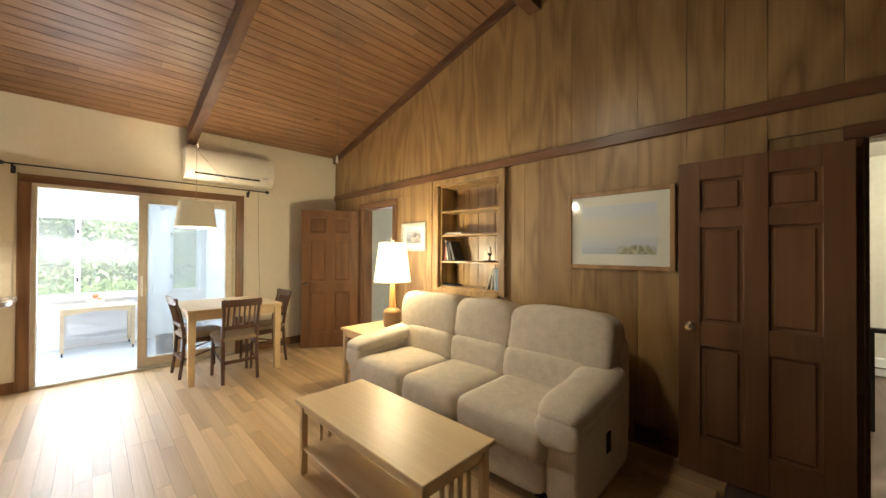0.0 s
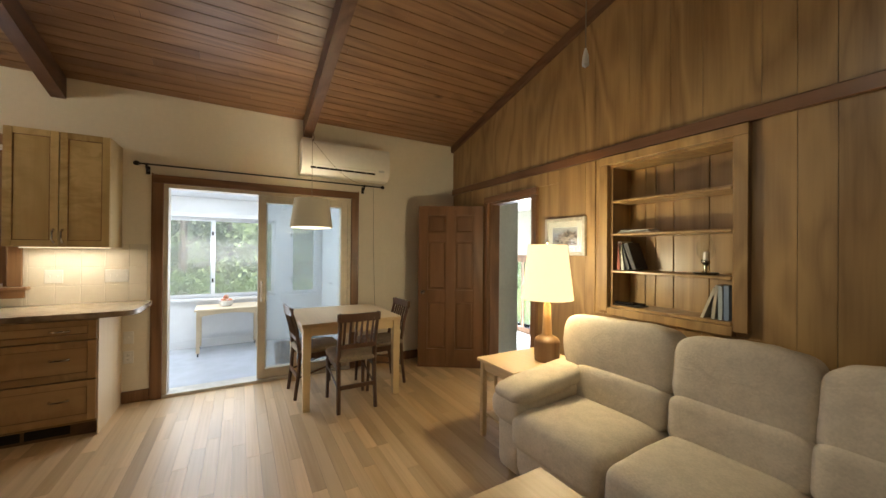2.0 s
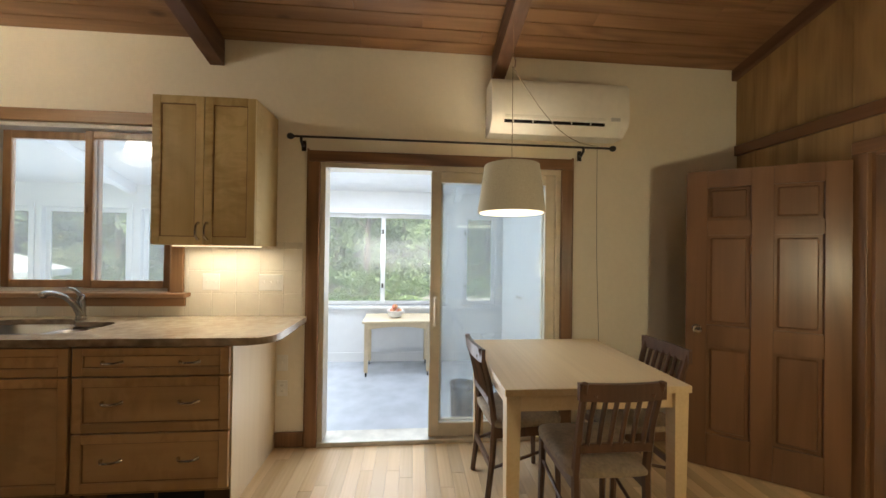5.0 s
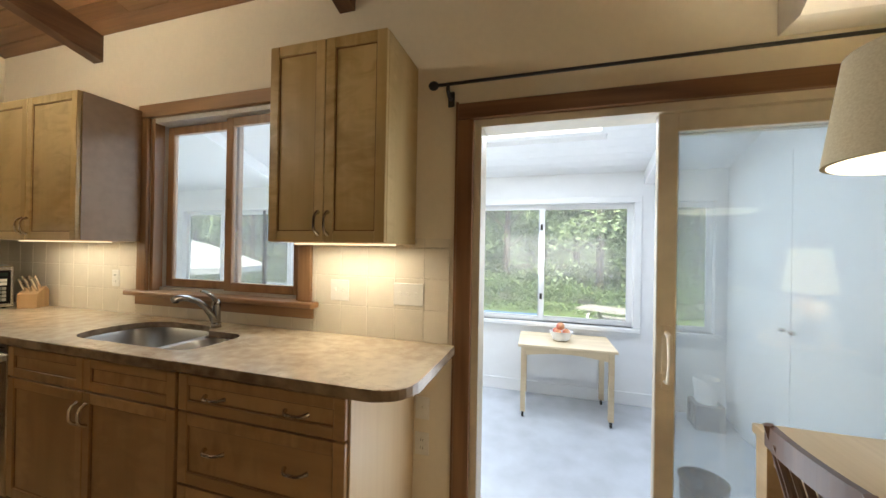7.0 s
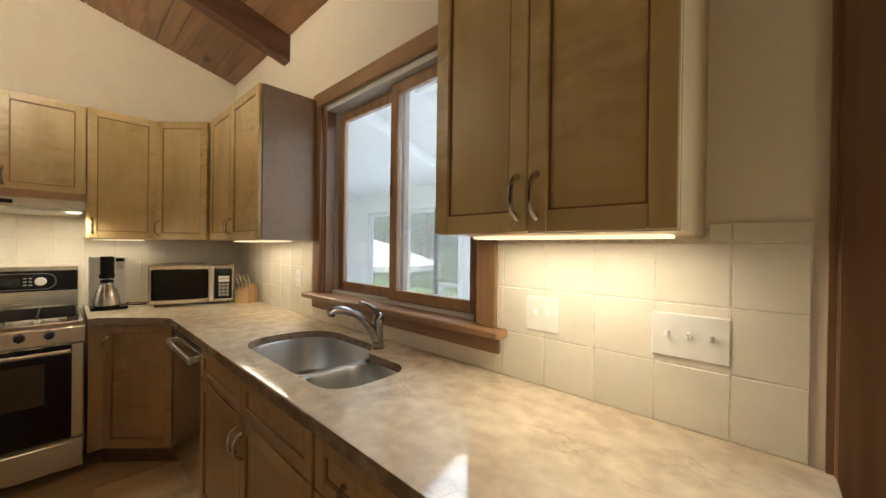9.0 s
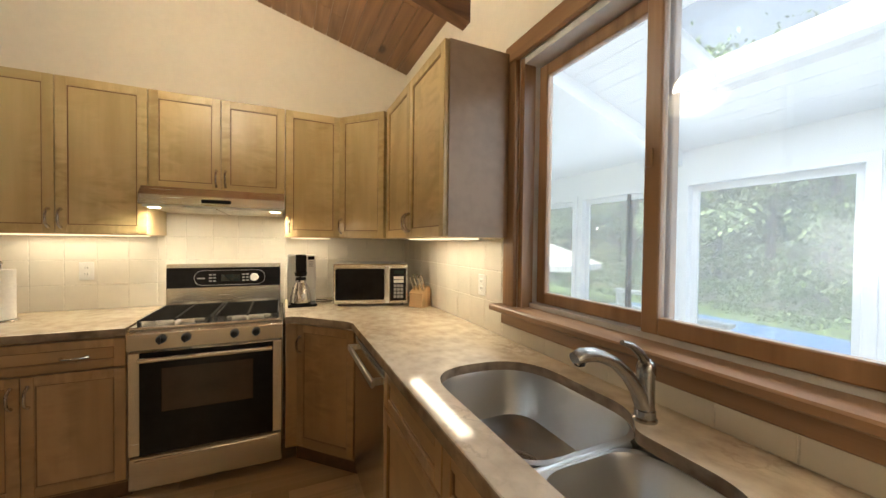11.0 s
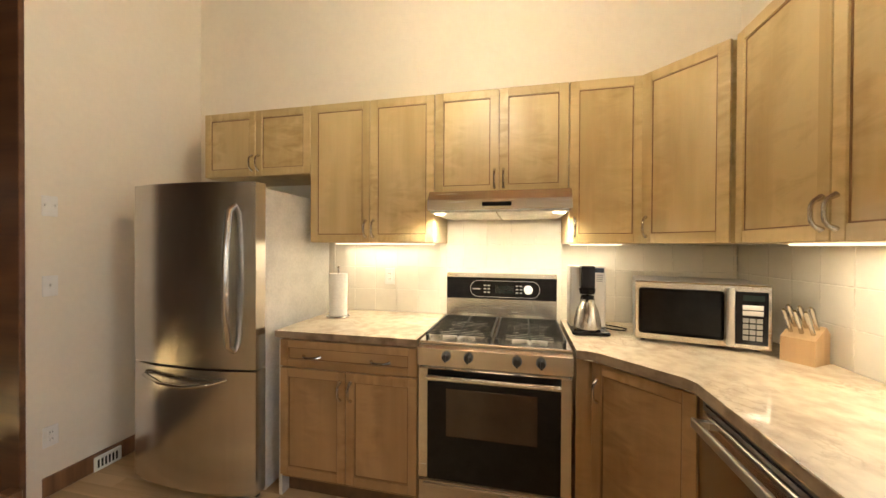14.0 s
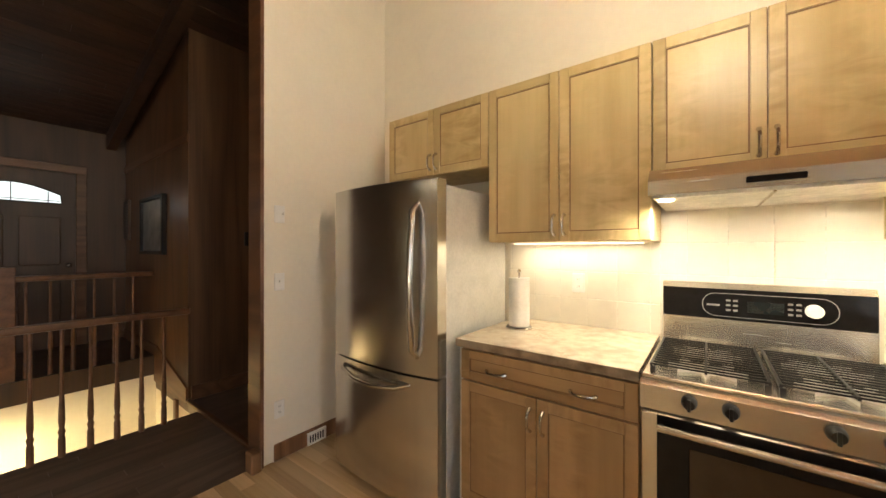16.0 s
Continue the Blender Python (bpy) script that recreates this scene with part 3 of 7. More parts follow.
def panel_door(m, w, h, label, knob_x, name="door", material=None, parent_kind="structure", thick=0.042):
    """A six-panel door; local x from hinge to latch, y through its thickness."""
    material = material or DOORWOOD
    d = thing(name, label, "door", m, kind=parent_kind)
    sx = [0, 0.115, w / 2 - 0.055, w / 2 + 0.055, w - 0.115, w]
    sz = [0, 0.22, 0.80, 0.94, 1.535, 1.63, h - 0.115, h]
    bm = bmesh.new()
    for a, b in ((0, 1), (2, 3), (4, 5)):
        box(sx[a], -thick / 2, 0, sx[b], thick / 2, h, 0.003, bm)
    for a, b in ((0, 1), (2, 3), (4, 5), (6, 7)):
        for c, e in ((1, 2), (3, 4)):
            box(sx[c], -thick / 2 + 0.0005, sz[a], sx[e], thick / 2 - 0.0005, sz[b], 0.0, bm)
    part("door_frame", bm, material, d)
    for a, b in ((1, 2), (3, 4), (5, 6)):
        for c, e in ((1, 2), (3, 4)):
            bm = box(sx[c], -0.003, sz[a], sx[e], 0.003, sz[b])
            box(sx[c] + 0.016, -0.013, sz[a] + 0.016, sx[e] - 0.016, 0.013, sz[b] - 0.016, 0.0125, bm)
            part("panel", bm, material, d)
    for s in (-1, 1):
        k = lathe([(0.026, 0), (0.027, 0.004), (0.01, 0.008), (0.009, 0.028), (0.02, 0.038), (0.026, 0.05), (0.02, 0.062), (0.0, 0.064)], 20)
        bmesh.ops.transform(k, matrix=pose(knob_x, s * thick / 2, 0.91, 90 if s < 0 else -90), verts=k.verts[:])
        part("door_knob", k, CHROME, d, "shiny round metal knob", smooth=True)
    return d


# north door to the back room, ajar into the room
ang = math.degrees(math.atan2(4.985 - 5.66, -5.415 + 4.96))
panel_door(pose(-4.93, 5.655, 0.006, 0, 0, ang), 0.79, 1.965, "brown stained six-panel door standing open", 0.73, "door_1")
c = thing("door_casing_1", "brown wooden casing round the back-room doorway", "trim", pose(-4.87, NY, 0), kind="structure")
casing("c", c, 0, 0.73, 0, 2.0, 0.075, -0.03, 0.008, CASING)
part("jamb", box(-0.0, 0.0, 0, 0.018, T, 2.0), CASING, c)
part("jamb", box(0.712, 0.0, 0, 0.73, T, 2.0), CASING, c)
part("jamb", box(0.018, 0.0, 1.982, 0.712, T, 2.0), CASING, c)
# north door to the stair hall, folded back against the wall
panel_door(pose(-0.175, 5.605, 0.008, 0, 0, 180), 0.755, 1.95, "dark brown six-panel door folded open against the panelling", 0.69, "door_2")
c = thing("door_casing_2", "dark wooden casing round the hall doorway", "trim", pose(-0.14, NY, 0), kind="structure")
casing("c", c, 0, 0.82, 0, 1.98, 0.075, -0.03, 0.008, TRIM)
part("jamb", box(0, 0.0, 0, 0.018, T, 1.98), TRIM, c)
part("jamb", box(0.802, 0.0, 0, 0.82, T, 1.98), TRIM, c)

# sliding glass door in the west wall; local x is north, local y points outward
d = thing("sliding_door_1", "wide sliding glass door in a brown wooden casing, half open", "sliding door", pose(WX, 2.46, 0, 0, 0, 90), kind="structure")
W2, H2 = 1.79, 2.04
casing("c", d, 0, W2, 0, H2, 0.08, -0.028, 0.004, CASING)
part("casing_edge", box(-0.092, -0.018, 0, -0.08, 0.003, H2 + 0.092), CASING, d)
part("casing_edge", box(W2 + 0.08, -0.018, 0, W2 + 0.092, 0.003, H2 + 0.092), CASING, d)
CREAMFRAME = mat("cream_door_frame", (0.78, 0.70, 0.56), 0.4, scale=15, vary=0.04)
part("track_frame", box(0, 0.0, 0, 0.035, T, H2), CREAMFRAME, d, "cream door frame")
part("track_frame", box(W2 - 0.035, 0.0, 0, W2, T, H2), CREAMFRAME, d)
part("track_frame", box(0.035, 0.0, H2 - 0.035, W2 - 0.035, T, H2), CREAMFRAME, d)
part("threshold", box(0, -0.02, -0.015, W2, T + 0.02, 0.028, 0.004), mat("pale_metal_threshold", (0.7, 0.66, 0.58), 0.35, 0.6), d, "pale metal threshold")
for x0, x1, y0, nm in ((0.80, W2 - 0.036, 0.02, "sliding_leaf"), (0.82, W2 - 0.04, 0.075, "fixed_leaf")):
    bm = box(x0, y0, 0.03, x0 + 0.075, y0 + 0.042, H2 - 0.037, 0.004)
    box(x1 - 0.075, y0, 0.03, x1, y0 + 0.042, H2 - 0.037, 0.004, bm)
    box(x0 + 0.075, y0, H2 - 0.115, x1 - 0.075, y0 + 0.042, H2 - 0.037, 0.003, bm)
    box(x0 + 0.075, y0, 0.03, x1 - 0.075, y0 + 0.042, 0.13, 0.003, bm)
    lf = part(nm, bm, CREAMFRAME, d)
    g = part("pane", box(x0 + 0.07, y0 + 0.018, 0.12, x1 - 0.07, y0 + 0.022, H2 - 0.11), FAINTGLARE, lf, "glass pane with a faint painted veil of glare")
    g.visible_shadow = False
hb = tube([(0.84, 0.02, 0.86), (0.84, -0.022, 0.87), (0.84, -0.038, 0.93), (0.84, -0.038, 1.0), (0.84, -0.022, 1.06), (0.84, 0.02, 1.07)], 0.011, 10)
box(0.822, 0.012, 0.83, 0.858, 0.021, 1.10, 0.003, hb)
part("door_handle", hb, CREAMFRAME, d, "cream pull handle", smooth=True)

# kitchen window in the west wall
d = thing("window_1", "brown wooden sliding window above the sink", "window", pose(WX, 0.25, 0, 0, 0, 90), kind="structure")
W3, Z0, Z1 = 1.21, 1.10, 2.25
part("casing_side", box(-0.085, -0.024, Z0, 0.0, 0.003, Z1, 0.004), WINWOOD, d)
part("casing_side", box(W3, -0.024, Z0, W3 + 0.085, 0.003, Z1, 0.004), WINWOOD, d)
part("casing_head", box(-0.085, -0.026, Z1 + 0.001, W3 + 0.085, 0.003, Z1 + 0.085, 0.004), WINWOODX, d)
part("sill", box(-0.13, -0.075, Z0 - 0.03, W3 + 0.13, T, Z0, 0.006), WINWOODX, d, "projecting wooden sill")
part("apron", box(-0.1, -0.02, Z0 - 0.095, W3 + 0.1, 0.003, Z0 - 0.031, 0.004), WINWOODX, d)
ALU = mat("white_vinyl_track", (0.66, 0.64, 0.61), 0.4, scale=20, vary=0.05)
for a, b in ((0.0, 0.03), (W3 - 0.03, W3)):
    part("jamb", box(a, 0.004, Z0, b, 0.066, Z1), WINWOOD, d)
    part("track", box(a, 0.066, Z0, b, T, Z1), ALU, d)
part("track", box(0.03, 0.004, Z1 - 0.03, W3 - 0.03, T, Z1), ALU, d)
part("track", box(0.03, 0.05, Z0, W3 - 0.03, T, Z0 + 0.02), ALU, d)
for x0, x1, y0 in ((0.035, 0.66, 0.085), (0.60, W3 - 0.03, 0.04)):
    bm = box(x0, y0, Z0 + 0.022, x0 + 0.055, y0 + 0.035, Z1 - 0.035, 0.004)
    box(x1 - 0.055, y0, Z0 + 0.022, x1, y0 + 0.035, Z1 - 0.035, 0.004, bm)
    box(x0 + 0.055, y0, Z0 + 0.022, x1 - 0.055, y0 + 0.035, Z0 + 0.075, 0.004, bm)
    box(x0 + 0.055, y0, Z1 - 0.09, x1 - 0.055, y0 + 0.035, Z1 - 0.035, 0.004, bm)
    sash = part("sash", bm, WINWOOD, d)
    g = part("pane", box(x0 + 0.05, y0 + 0.016, Z0 + 0.07, x1 - 0.05, y0 + 0.019, Z1 - 0.085), FAINTGLARE, sash, "glass pane with a faint painted veil of glare")
    g.visible_shadow = False
part("latch", box(0.612, 0.028, 1.64, 0.632, 0.041, 1.70, 0.004), WINWOOD, d, "small brown latch")

# curtain rod
rod = thing("curtain_rod", "thin black metal curtain rod with ball finials", "curtain rod", pose(WX, 2.25, 2.2, 0, 0, 90))
part("rod", tube([(0.025, -0.07, 0), (2.36, -0.07, 0)], 0.008, 10), RODMAT, rod, smooth=True)
for x in (0.018, 2.37):
    part("finial", pillow((x, -0.07, 0), (0.026, 0.022, 0.022), 1, 1, 14), RODMAT, rod, smooth=True)
for x in (0.09, 2.14):
    bk = tube([(x, 0.0, -0.05), (x, -0.035, -0.05), (x, -0.07, -0.03), (x, -0.07, 0)], 0.010, 8)
    box(x - 0.016, -0.01, -0.085, x + 0.016, 0.0, -0.01, 0.003, bk)
    part("bracket", bk, RODMAT, rod)

# air conditioner
ac = thing("air_conditioner", "white wall-mounted split air conditioner", "air conditioner", pose(WX, 3.66, 2.26, 0, 0, 90))
q = [(-0.0, 0.0), (-0.13, 0.0), (-0.2, 0.06), (-0.215, 0.12), (-0.205, 0.33), (-0.18, 0.365), (0.0, 0.365)]
part("body", prism(q, 0, 1.0, axis="x"), PLASTIC, ac, smooth=True)
part("outlet", box(0.09, -0.205, 0.056, 0.82, -0.12, 0.076), BLACK, ac, "dark air outlet slot")
part("flap", box(0.09, -0.214, 0.085, 0.82, -0.208, 0.108, 0.002), PLASTIC, ac)
for i in range(5):
    part("louvre", box(0.15 + i * 0.14, -0.208, 0.058, 0.157 + i * 0.14, -0.14, 0.075), PLASTIC, ac)
part("display", box(0.86, -0.2185, 0.09, 0.93, -0.21, 0.115, 0.002), mat("grey_display", (0.55, 0.56, 0.58), 0.3), ac)

# trims of the north wall and baseboards
structure("trim_north", box(WX, NY - 0.028, 2.2, EX, NY + 0.014, 2.28, 0.005), TRIM, "dark wooden rail across the panelling", "trim")
for nm, a in (("baseboard", (WX, 2.168, WX + 0.016, 2.366)), ("baseboard_north_west", (WX, 4.345, WX + 0.016, NY)), ("baseboard_fridge", (-1.916, SY, -1.9, -0.43)), ("baseboard_shelf", (-4.06, NY - 0.016, -0.22, NY)), ("baseboard_corner", (WX, NY - 0.016, -4.95, NY))):
    structure(nm, box(a[0], a[1], 0.002, a[2], a[3], 0.11, 0.004), CASING, "brown wooden baseboard", "baseboard")
structure("trim_stair", box(-0.4, -0.43, 2.36, EX, -0.41, 2.44, 0.004), TRIM, "dark wooden rail on the stair wall", "trim")

# built-in bookcase
bc = thing("bookcase", "built-in honey-brown wooden bookcase with four shelves", "bookcase", pose(-3.27, NY, 0.98))
BW, BH, BD = 0.84, 1.15, 0.26
part("frame_side", box(-0.075, -0.035, -0.03, 0.0, 0.012, BH, 0.004), PANEL, bc)
part("frame_side", box(BW, -0.035, -0.03, BW + 0.075, 0.012, BH, 0.004), PANEL, bc)
part("frame_head", box(-0.075, -0.035, BH + 0.001, BW + 0.075, 0.012, BH + 0.065, 0.004), PANEL, bc)
part("frame_foot", box(-0.0, -0.035, -0.06, BW, 0.012, 0.0, 0.004), PANEL, bc)
part("side", box(0, 0.012, 0, 0.02, BD, BH), PANEL, bc)
part("side", box(BW - 0.02, 0.012, 0, BW, BD, BH), PANEL, bc)
part("top", box(0.02, 0.012, BH - 0.02, BW - 0.02, BD, BH), PANEL, bc)
for i, (a, b) in enumerate(((0.02, 0.146), (0.15, 0.226), (0.23, 0.361), (0.365, 0.596), (0.60, 0.82))):
    part("back_board", box(a, BD - 0.012, 0, b, BD, BH - 0.02, 0.003), PANEL, bc)
part("back", box(0.02, BD, 0, BW - 0.02, BD + 0.01, BH - 0.02), PANELSHADE, bc)
for z in (0.0, 0.28, 0.575, 0.84):
    part("shelf", box(0.021, 0.0, z, BW - 0.021, BD - 0.013, z + 0.02, 0.003), PANEL, bc)

# ---- kitchen cabinets ----
def cabinet_front(parent, x0, z0, x1, z1, y=0.0, handle=None, drawer=False, frame=0.048, handle_len=0.1):
    """One framed door or drawer front with a recessed panel and a dark glaze line."""
    g = 0.002
    x0, x1, z0, z1 = x0 + g, x1 - g, z0 + g, z1 - g
    f = min(frame, (z1 - z0) * 0.28)
    up, flat = (BASESHADE, BASESHADEX) if parent.name.startswith("base") else (MAPLE, MAPLEX)
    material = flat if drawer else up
    dr = part("drawer_front" if drawer else "cabinet_door", box(x0 + frame * 0.8, y - 0.0115, z0 + f * 0.8, x1 - frame * 0.8, y - 0.003, z1 - f * 0.8), material, parent)
    part("stile", box(x0, y - 0.021, z0, x0 + frame, y, z1, 0.0025), up, dr)
    part("stile", box(x1 - frame, y - 0.021, z0, x1, y, z1, 0.0025), up, dr)
    part("rail", box(x0 + frame, y - 0.0205, z0, x1 - frame, y, z0 + f, 0.0015), flat, dr)
    part("rail", box(x0 + frame, y - 0.0205, z1 - f, x1 - frame, y, z1, 0.0015), flat, dr)
    a, b, c2, e = x0 + frame, x1 - frame, z0 + f, z1 - f
    bd = bmesh.new()
    t = 0.0055
    for q in ((a, c2, a + t, e), (b - t, c2, b, e), (a + t, c2, b - t, c2 + t), (a + t, e - t, b - t, e)):
        box(q[0], y - 0.014, q[1], q[2], y - 0.004, q[3], 0.0, bd)
    part("bead", bd, GLAZE, dr, "dark glazed bead")
    for hx, hz, vert in handle or ():
        part("handle", bow(hx, hz, handle_len, vert, y - 0.021), CHROME, dr, "curved satin nickel pull", smooth=True)
    return dr


def carcass(name, label, m, w, h, d, group, hollow_top=False):
    c = thing(name, label, "cabinet", m, group)
    part("body", box(0.001, 0.0, 0, w - 0.001, d, h, 0.001), MAPLE, c)
    part("face_edge", box(0.004, -0.0015, 0.004, w - 0.004, 0.0, h - 0.004), GLAZE, c)
    return c


UP, LOW = "upper kitchen cabinets", "lower kitchen cabinets"
UD = 0.365
def upper(m, w, h, doors, label):
    c = carcass("upper_cabinet", label, m, w, h, UD, UP)
    if doors == 2:
        cabinet_front(c, 0, 0, w / 2, h, 0, [(w / 2 - 0.025, 0.085, True)])
        cabinet_front(c, w / 2, 0, w, h, 0, [(w / 2 + 0.025, 0.085, True)])
    else:
        cabinet_front(c, 0, 0, w, h, 0, [(0.028, 0.085, True)])
    return c


US = -1.055
upper(pose(-2.345, US, 1.86, 0, 0, 180), 0.808, 0.432, 2, "short maple wall cabinet above the refrigerator")
upper(pose(-3.155, US, 1.422, 0, 0, 180), 0.813, 0.87, 2, "tall maple wall cabinet with two doors")
upper(pose(-3.97, US, 1.70, 0, 0, 180), 0.744, 0.592, 2, "short maple wall cabinet above the range hood")
upper(pose(-4.716, US, 1.422, 0, 0, 180), 0.368, 0.87, 1, "narrow maple wall cabinet with one door")
# corner cabinet with a slanting face
dx, dy = -5.345 + 5.085, -0.755 + 1.035
cw = math.hypot(dx, dy)
def turned(poly, deg):
    c5, s5 = math.cos(radians(-deg)), math.sin(radians(-deg))
    return [(c5 * a - s5 * b, s5 * a + c5 * b) for a, b in poly]


cang = math.degrees(math.atan2(dy, dx))
cc = thing("upper_cabinet", "slanted maple corner wall cabinet", "cabinet", pose(-5.085, -1.05, 1.422, 0, 0, cang), UP)
part("body", prism(turned([(0, 0), (-0.255, 0.27), (-0.255 - 0.34, 0.27), (-0.595, -0.36), (0, -0.36)], cang), 0, 0.87), MAPLE, cc)
cabinet_front(cc, 0, 0, cw, 0.87, 0, [(0.028, 0.085, True)])
upper(pose(-5.367, -0.752, 1.422, 0, 0, 90), 0.945, 0.876, 2, "maple wall cabinet beside the window with a grey side")
solid("cabinet_side_panel", box(WX + 0.003, 0.1945, 1.424, -5.37, 0.1975, 2.296), mat("taupe_end_panel", (0.36, 0.25, 0.165), 0.45, scale=20, vary=0.06), "smooth taupe end panel of the wall cabinet", "panel")
upper(pose(-5.371, 1.558, 1.428, 0, 0, 90), 0.602, 0.905, 2, "maple wall cabinet with two doors beside the sliding door")
for (x0, y0, x1, y1, z) in ((-5.56, 1.6, -5.48, 2.12, 1.426), (-5.56, -0.66, -5.48, 0.14, 1.420), (-3.9, -1.34, -3.2, -1.27, 1.420), (-5.04, -1.32, -4.76, -1.26, 1.420)):
    solid("undercabinet_light", box(x0, y0, z - 0.008, x1, y1, z, 0.002), glow("lamp_glow_%d" % round(-x0 * 100 + y0 * 10), (1.0, 0.86, 0.6), 0.5), "slim lit warm light strip under the wall cabinet", "light", group="under-cabinet lights")

# lower cabinets, toe kick 0.1, face at 0.12 to 0.89
def lower(m, w, fronts, label, d=0.60, kick=0.11, top=0.889):
    c = thing("base_cabinet", label, "cabinet", m, LOW)
    part("body", box(0.001, 0.0, kick, w - 0.001, d, top), BASESHADE, c)
    part("face_edge", box(0.006, -0.0015, kick + 0.004, w - 0.006, 0.0, 0.885), GLAZE, c)
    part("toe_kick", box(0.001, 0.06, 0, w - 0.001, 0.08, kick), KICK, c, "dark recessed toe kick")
    for f in fronts:
        cabinet_front(c, *f[:4], 0, f[4], *f[5:])
    return c


W = 0.795
lower(pose(-3.165, -0.757, 0, 0, 0, 180), W, [(0, 0.735, W, 0.885, [(0.2, 0.80, False), (W - 0.2, 0.80, False)], True), (0, 0.13, W / 2, 0.73, [(W / 2 - 0.03, 0.63, True)]), (W / 2, 0.13, W, 0.73, [(W / 2 + 0.03, 0.63, True)])], "maple base cabinet with one wide drawer and two doors")
part("end_panel", box(-0.02, 0, 0.0, 0, 0.6, 0.889), FRIDGESIDE, bpy.data.objects["base_cabinet"], "grey end panel")
W = 1.14
lower(pose(-5.10, 0.225, 0, 0, 0, 90), W, [(0, 0.735, W / 2, 0.885, None, True), (W / 2, 0.735, W, 0.885, None, True), (0, 0.13, W / 2, 0.73, [(W / 2 - 0.03, 0.63, True)]), (W / 2, 0.13, W, 0.73, [(W / 2 + 0.03, 0.63, True)])], "maple sink cabinet with two doors and two false drawer fronts", top=0.69)
W = 0.78
lower(pose(-5.10, 1.38, 0, 0, 0, 90), W, [(0, 0.735, W, 0.885, [(0.2, 0.81, False), (W - 0.2, 0.81, False)], True), (0, 0.44, W, 0.73, [(0.2, 0.6, False), (W - 0.2, 0.6, False)], True), (0, 0.13, W, 0.435, [(0.2, 0.3, False), (W - 0.2, 0.3, False)], True)], "maple base cabinet with three wide drawers")
vent_parent = [o for o in bpy.data.objects if o.name.startswith("base_cabinet")][-1]
for i in range(2):
    part("toe_vent", box(0.12 + i * 0.26, 0.056, 0.022, 0.36 + i * 0.26, 0.06, 0.09, 0.001), BLACKM, vent_parent, "black vent grille in the toe kick")
solid("cabinet_end_panel", box(-5.1, 2.161, 0.0, WX + 0.002, 2.167, 0.889), wood("pale_end_panel", (0.70, 0.55, 0.36), (0.58, 0.42, 0.24), 0.4, rand=0.02, cathedral=0.8), "pale maple end panel of the base cabinets", "panel")
# slanted corner base
ax, ay, bx2, by2 = -4.79, -0.757, -5.10, -0.44
cang = math.degrees(math.atan2(by2 - ay, bx2 - ax))
cb = thing("base_cabinet", "slanted maple corner base cabinet with one door", "cabinet", pose(ax, ay, 0, 0, 0, cang), LOW)
part("body", prism(turned([(0, 0), (bx2 - ax, by2 - ay), (-0.85, by2 - ay), (-0.85, -0.6), (0.07, -0.6), (0.07, 0)], cang), 0.11, 0.889), BASESHADE, cb)
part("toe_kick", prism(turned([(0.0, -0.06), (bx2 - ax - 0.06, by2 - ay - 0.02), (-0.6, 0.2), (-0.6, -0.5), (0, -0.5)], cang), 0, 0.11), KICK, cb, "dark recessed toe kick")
cabinet_front(cb, 0.01, 0.13, math.hypot(bx2 - ax, by2 - ay) - 0.01, 0.885, 0, [(0.04, 0.76, True)])

# dishwasher
dw = thing("dishwasher", "built-in stainless steel dishwasher with a bar handle", "dishwasher", pose(-5.085, -0.41, 0, 0, 0, 90))
part("body", box(0.003, 0.02, 0.1, 0.627, 0.6, 0.889), BLACKM, dw)
DARKSTEEL = mat("dark_brushed_steel", (0.16, 0.145, 0.13), 0.3, 0.8, scale=120, vary=0.02, stretch=(1, 1, 0.02))
part("door", box(0.004, -0.005, 0.12, 0.626, 0.02, 0.84, 0.004), STEEL, dw)
part("control_panel", box(0.004, -0.004, 0.845, 0.626, 0.02, 0.887, 0.004), DARKSTEEL, dw, "dark steel control strip")
part("vent_line", box(0.03, -0.0065, 0.868, 0.60, -0.003, 0.873), BLACK, dw)
bm = box(0.03, -0.052, 0.795, 0.60, -0.036, 0.828, 0.005, seg=2)
for x in (0.045, 0.573):
    box(x - 0.012, -0.04, 0.798, x + 0.012, -0.003, 0.825, 0.003, bm)
part("handle", bm, SATIN, dw, "flat satin steel bar handle")
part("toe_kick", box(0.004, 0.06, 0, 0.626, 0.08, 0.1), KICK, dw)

# countertops
def rounded(poly, corner, r, n=6):
    out = []
    for i, p in enumerate(poly):
        if i not in corner:
            out.append(p)
            continue
        p, a, b = Vector(p), Vector(poly[i - 1]), Vector(poly[(i + 1) % len(poly)])
        u, v = (a - p).normalized(), (b - p).normalized()
        for k in range(n + 1):
            s = k / n
            out.append(tuple(p + u * r * (1 - s) ** 2 + v * r * s ** 2))
    return out


def slab(bm, poly, z0, z1, b=0.008):
    t = prism(poly, z0, z1)
    joint = lambda e: any(all(abs(v.co.y - y) < 1e-4 for v in e.verts) for y in (0.36, 1.36))
    edges = [e for e in t.edges if abs(e.verts[0].co.z - e.verts[1].co.z) < 1e-5 and not joint(e)]
    bmesh.ops.bevel(t, geom=edges, offset=b, segments=3, affect="EDGES", profile=0.5)
    return merge(bm, t)


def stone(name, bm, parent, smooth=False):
    """A slab whose side and under faces take the browner stone."""
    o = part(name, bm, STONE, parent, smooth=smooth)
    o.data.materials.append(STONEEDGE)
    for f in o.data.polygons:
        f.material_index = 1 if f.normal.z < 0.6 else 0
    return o


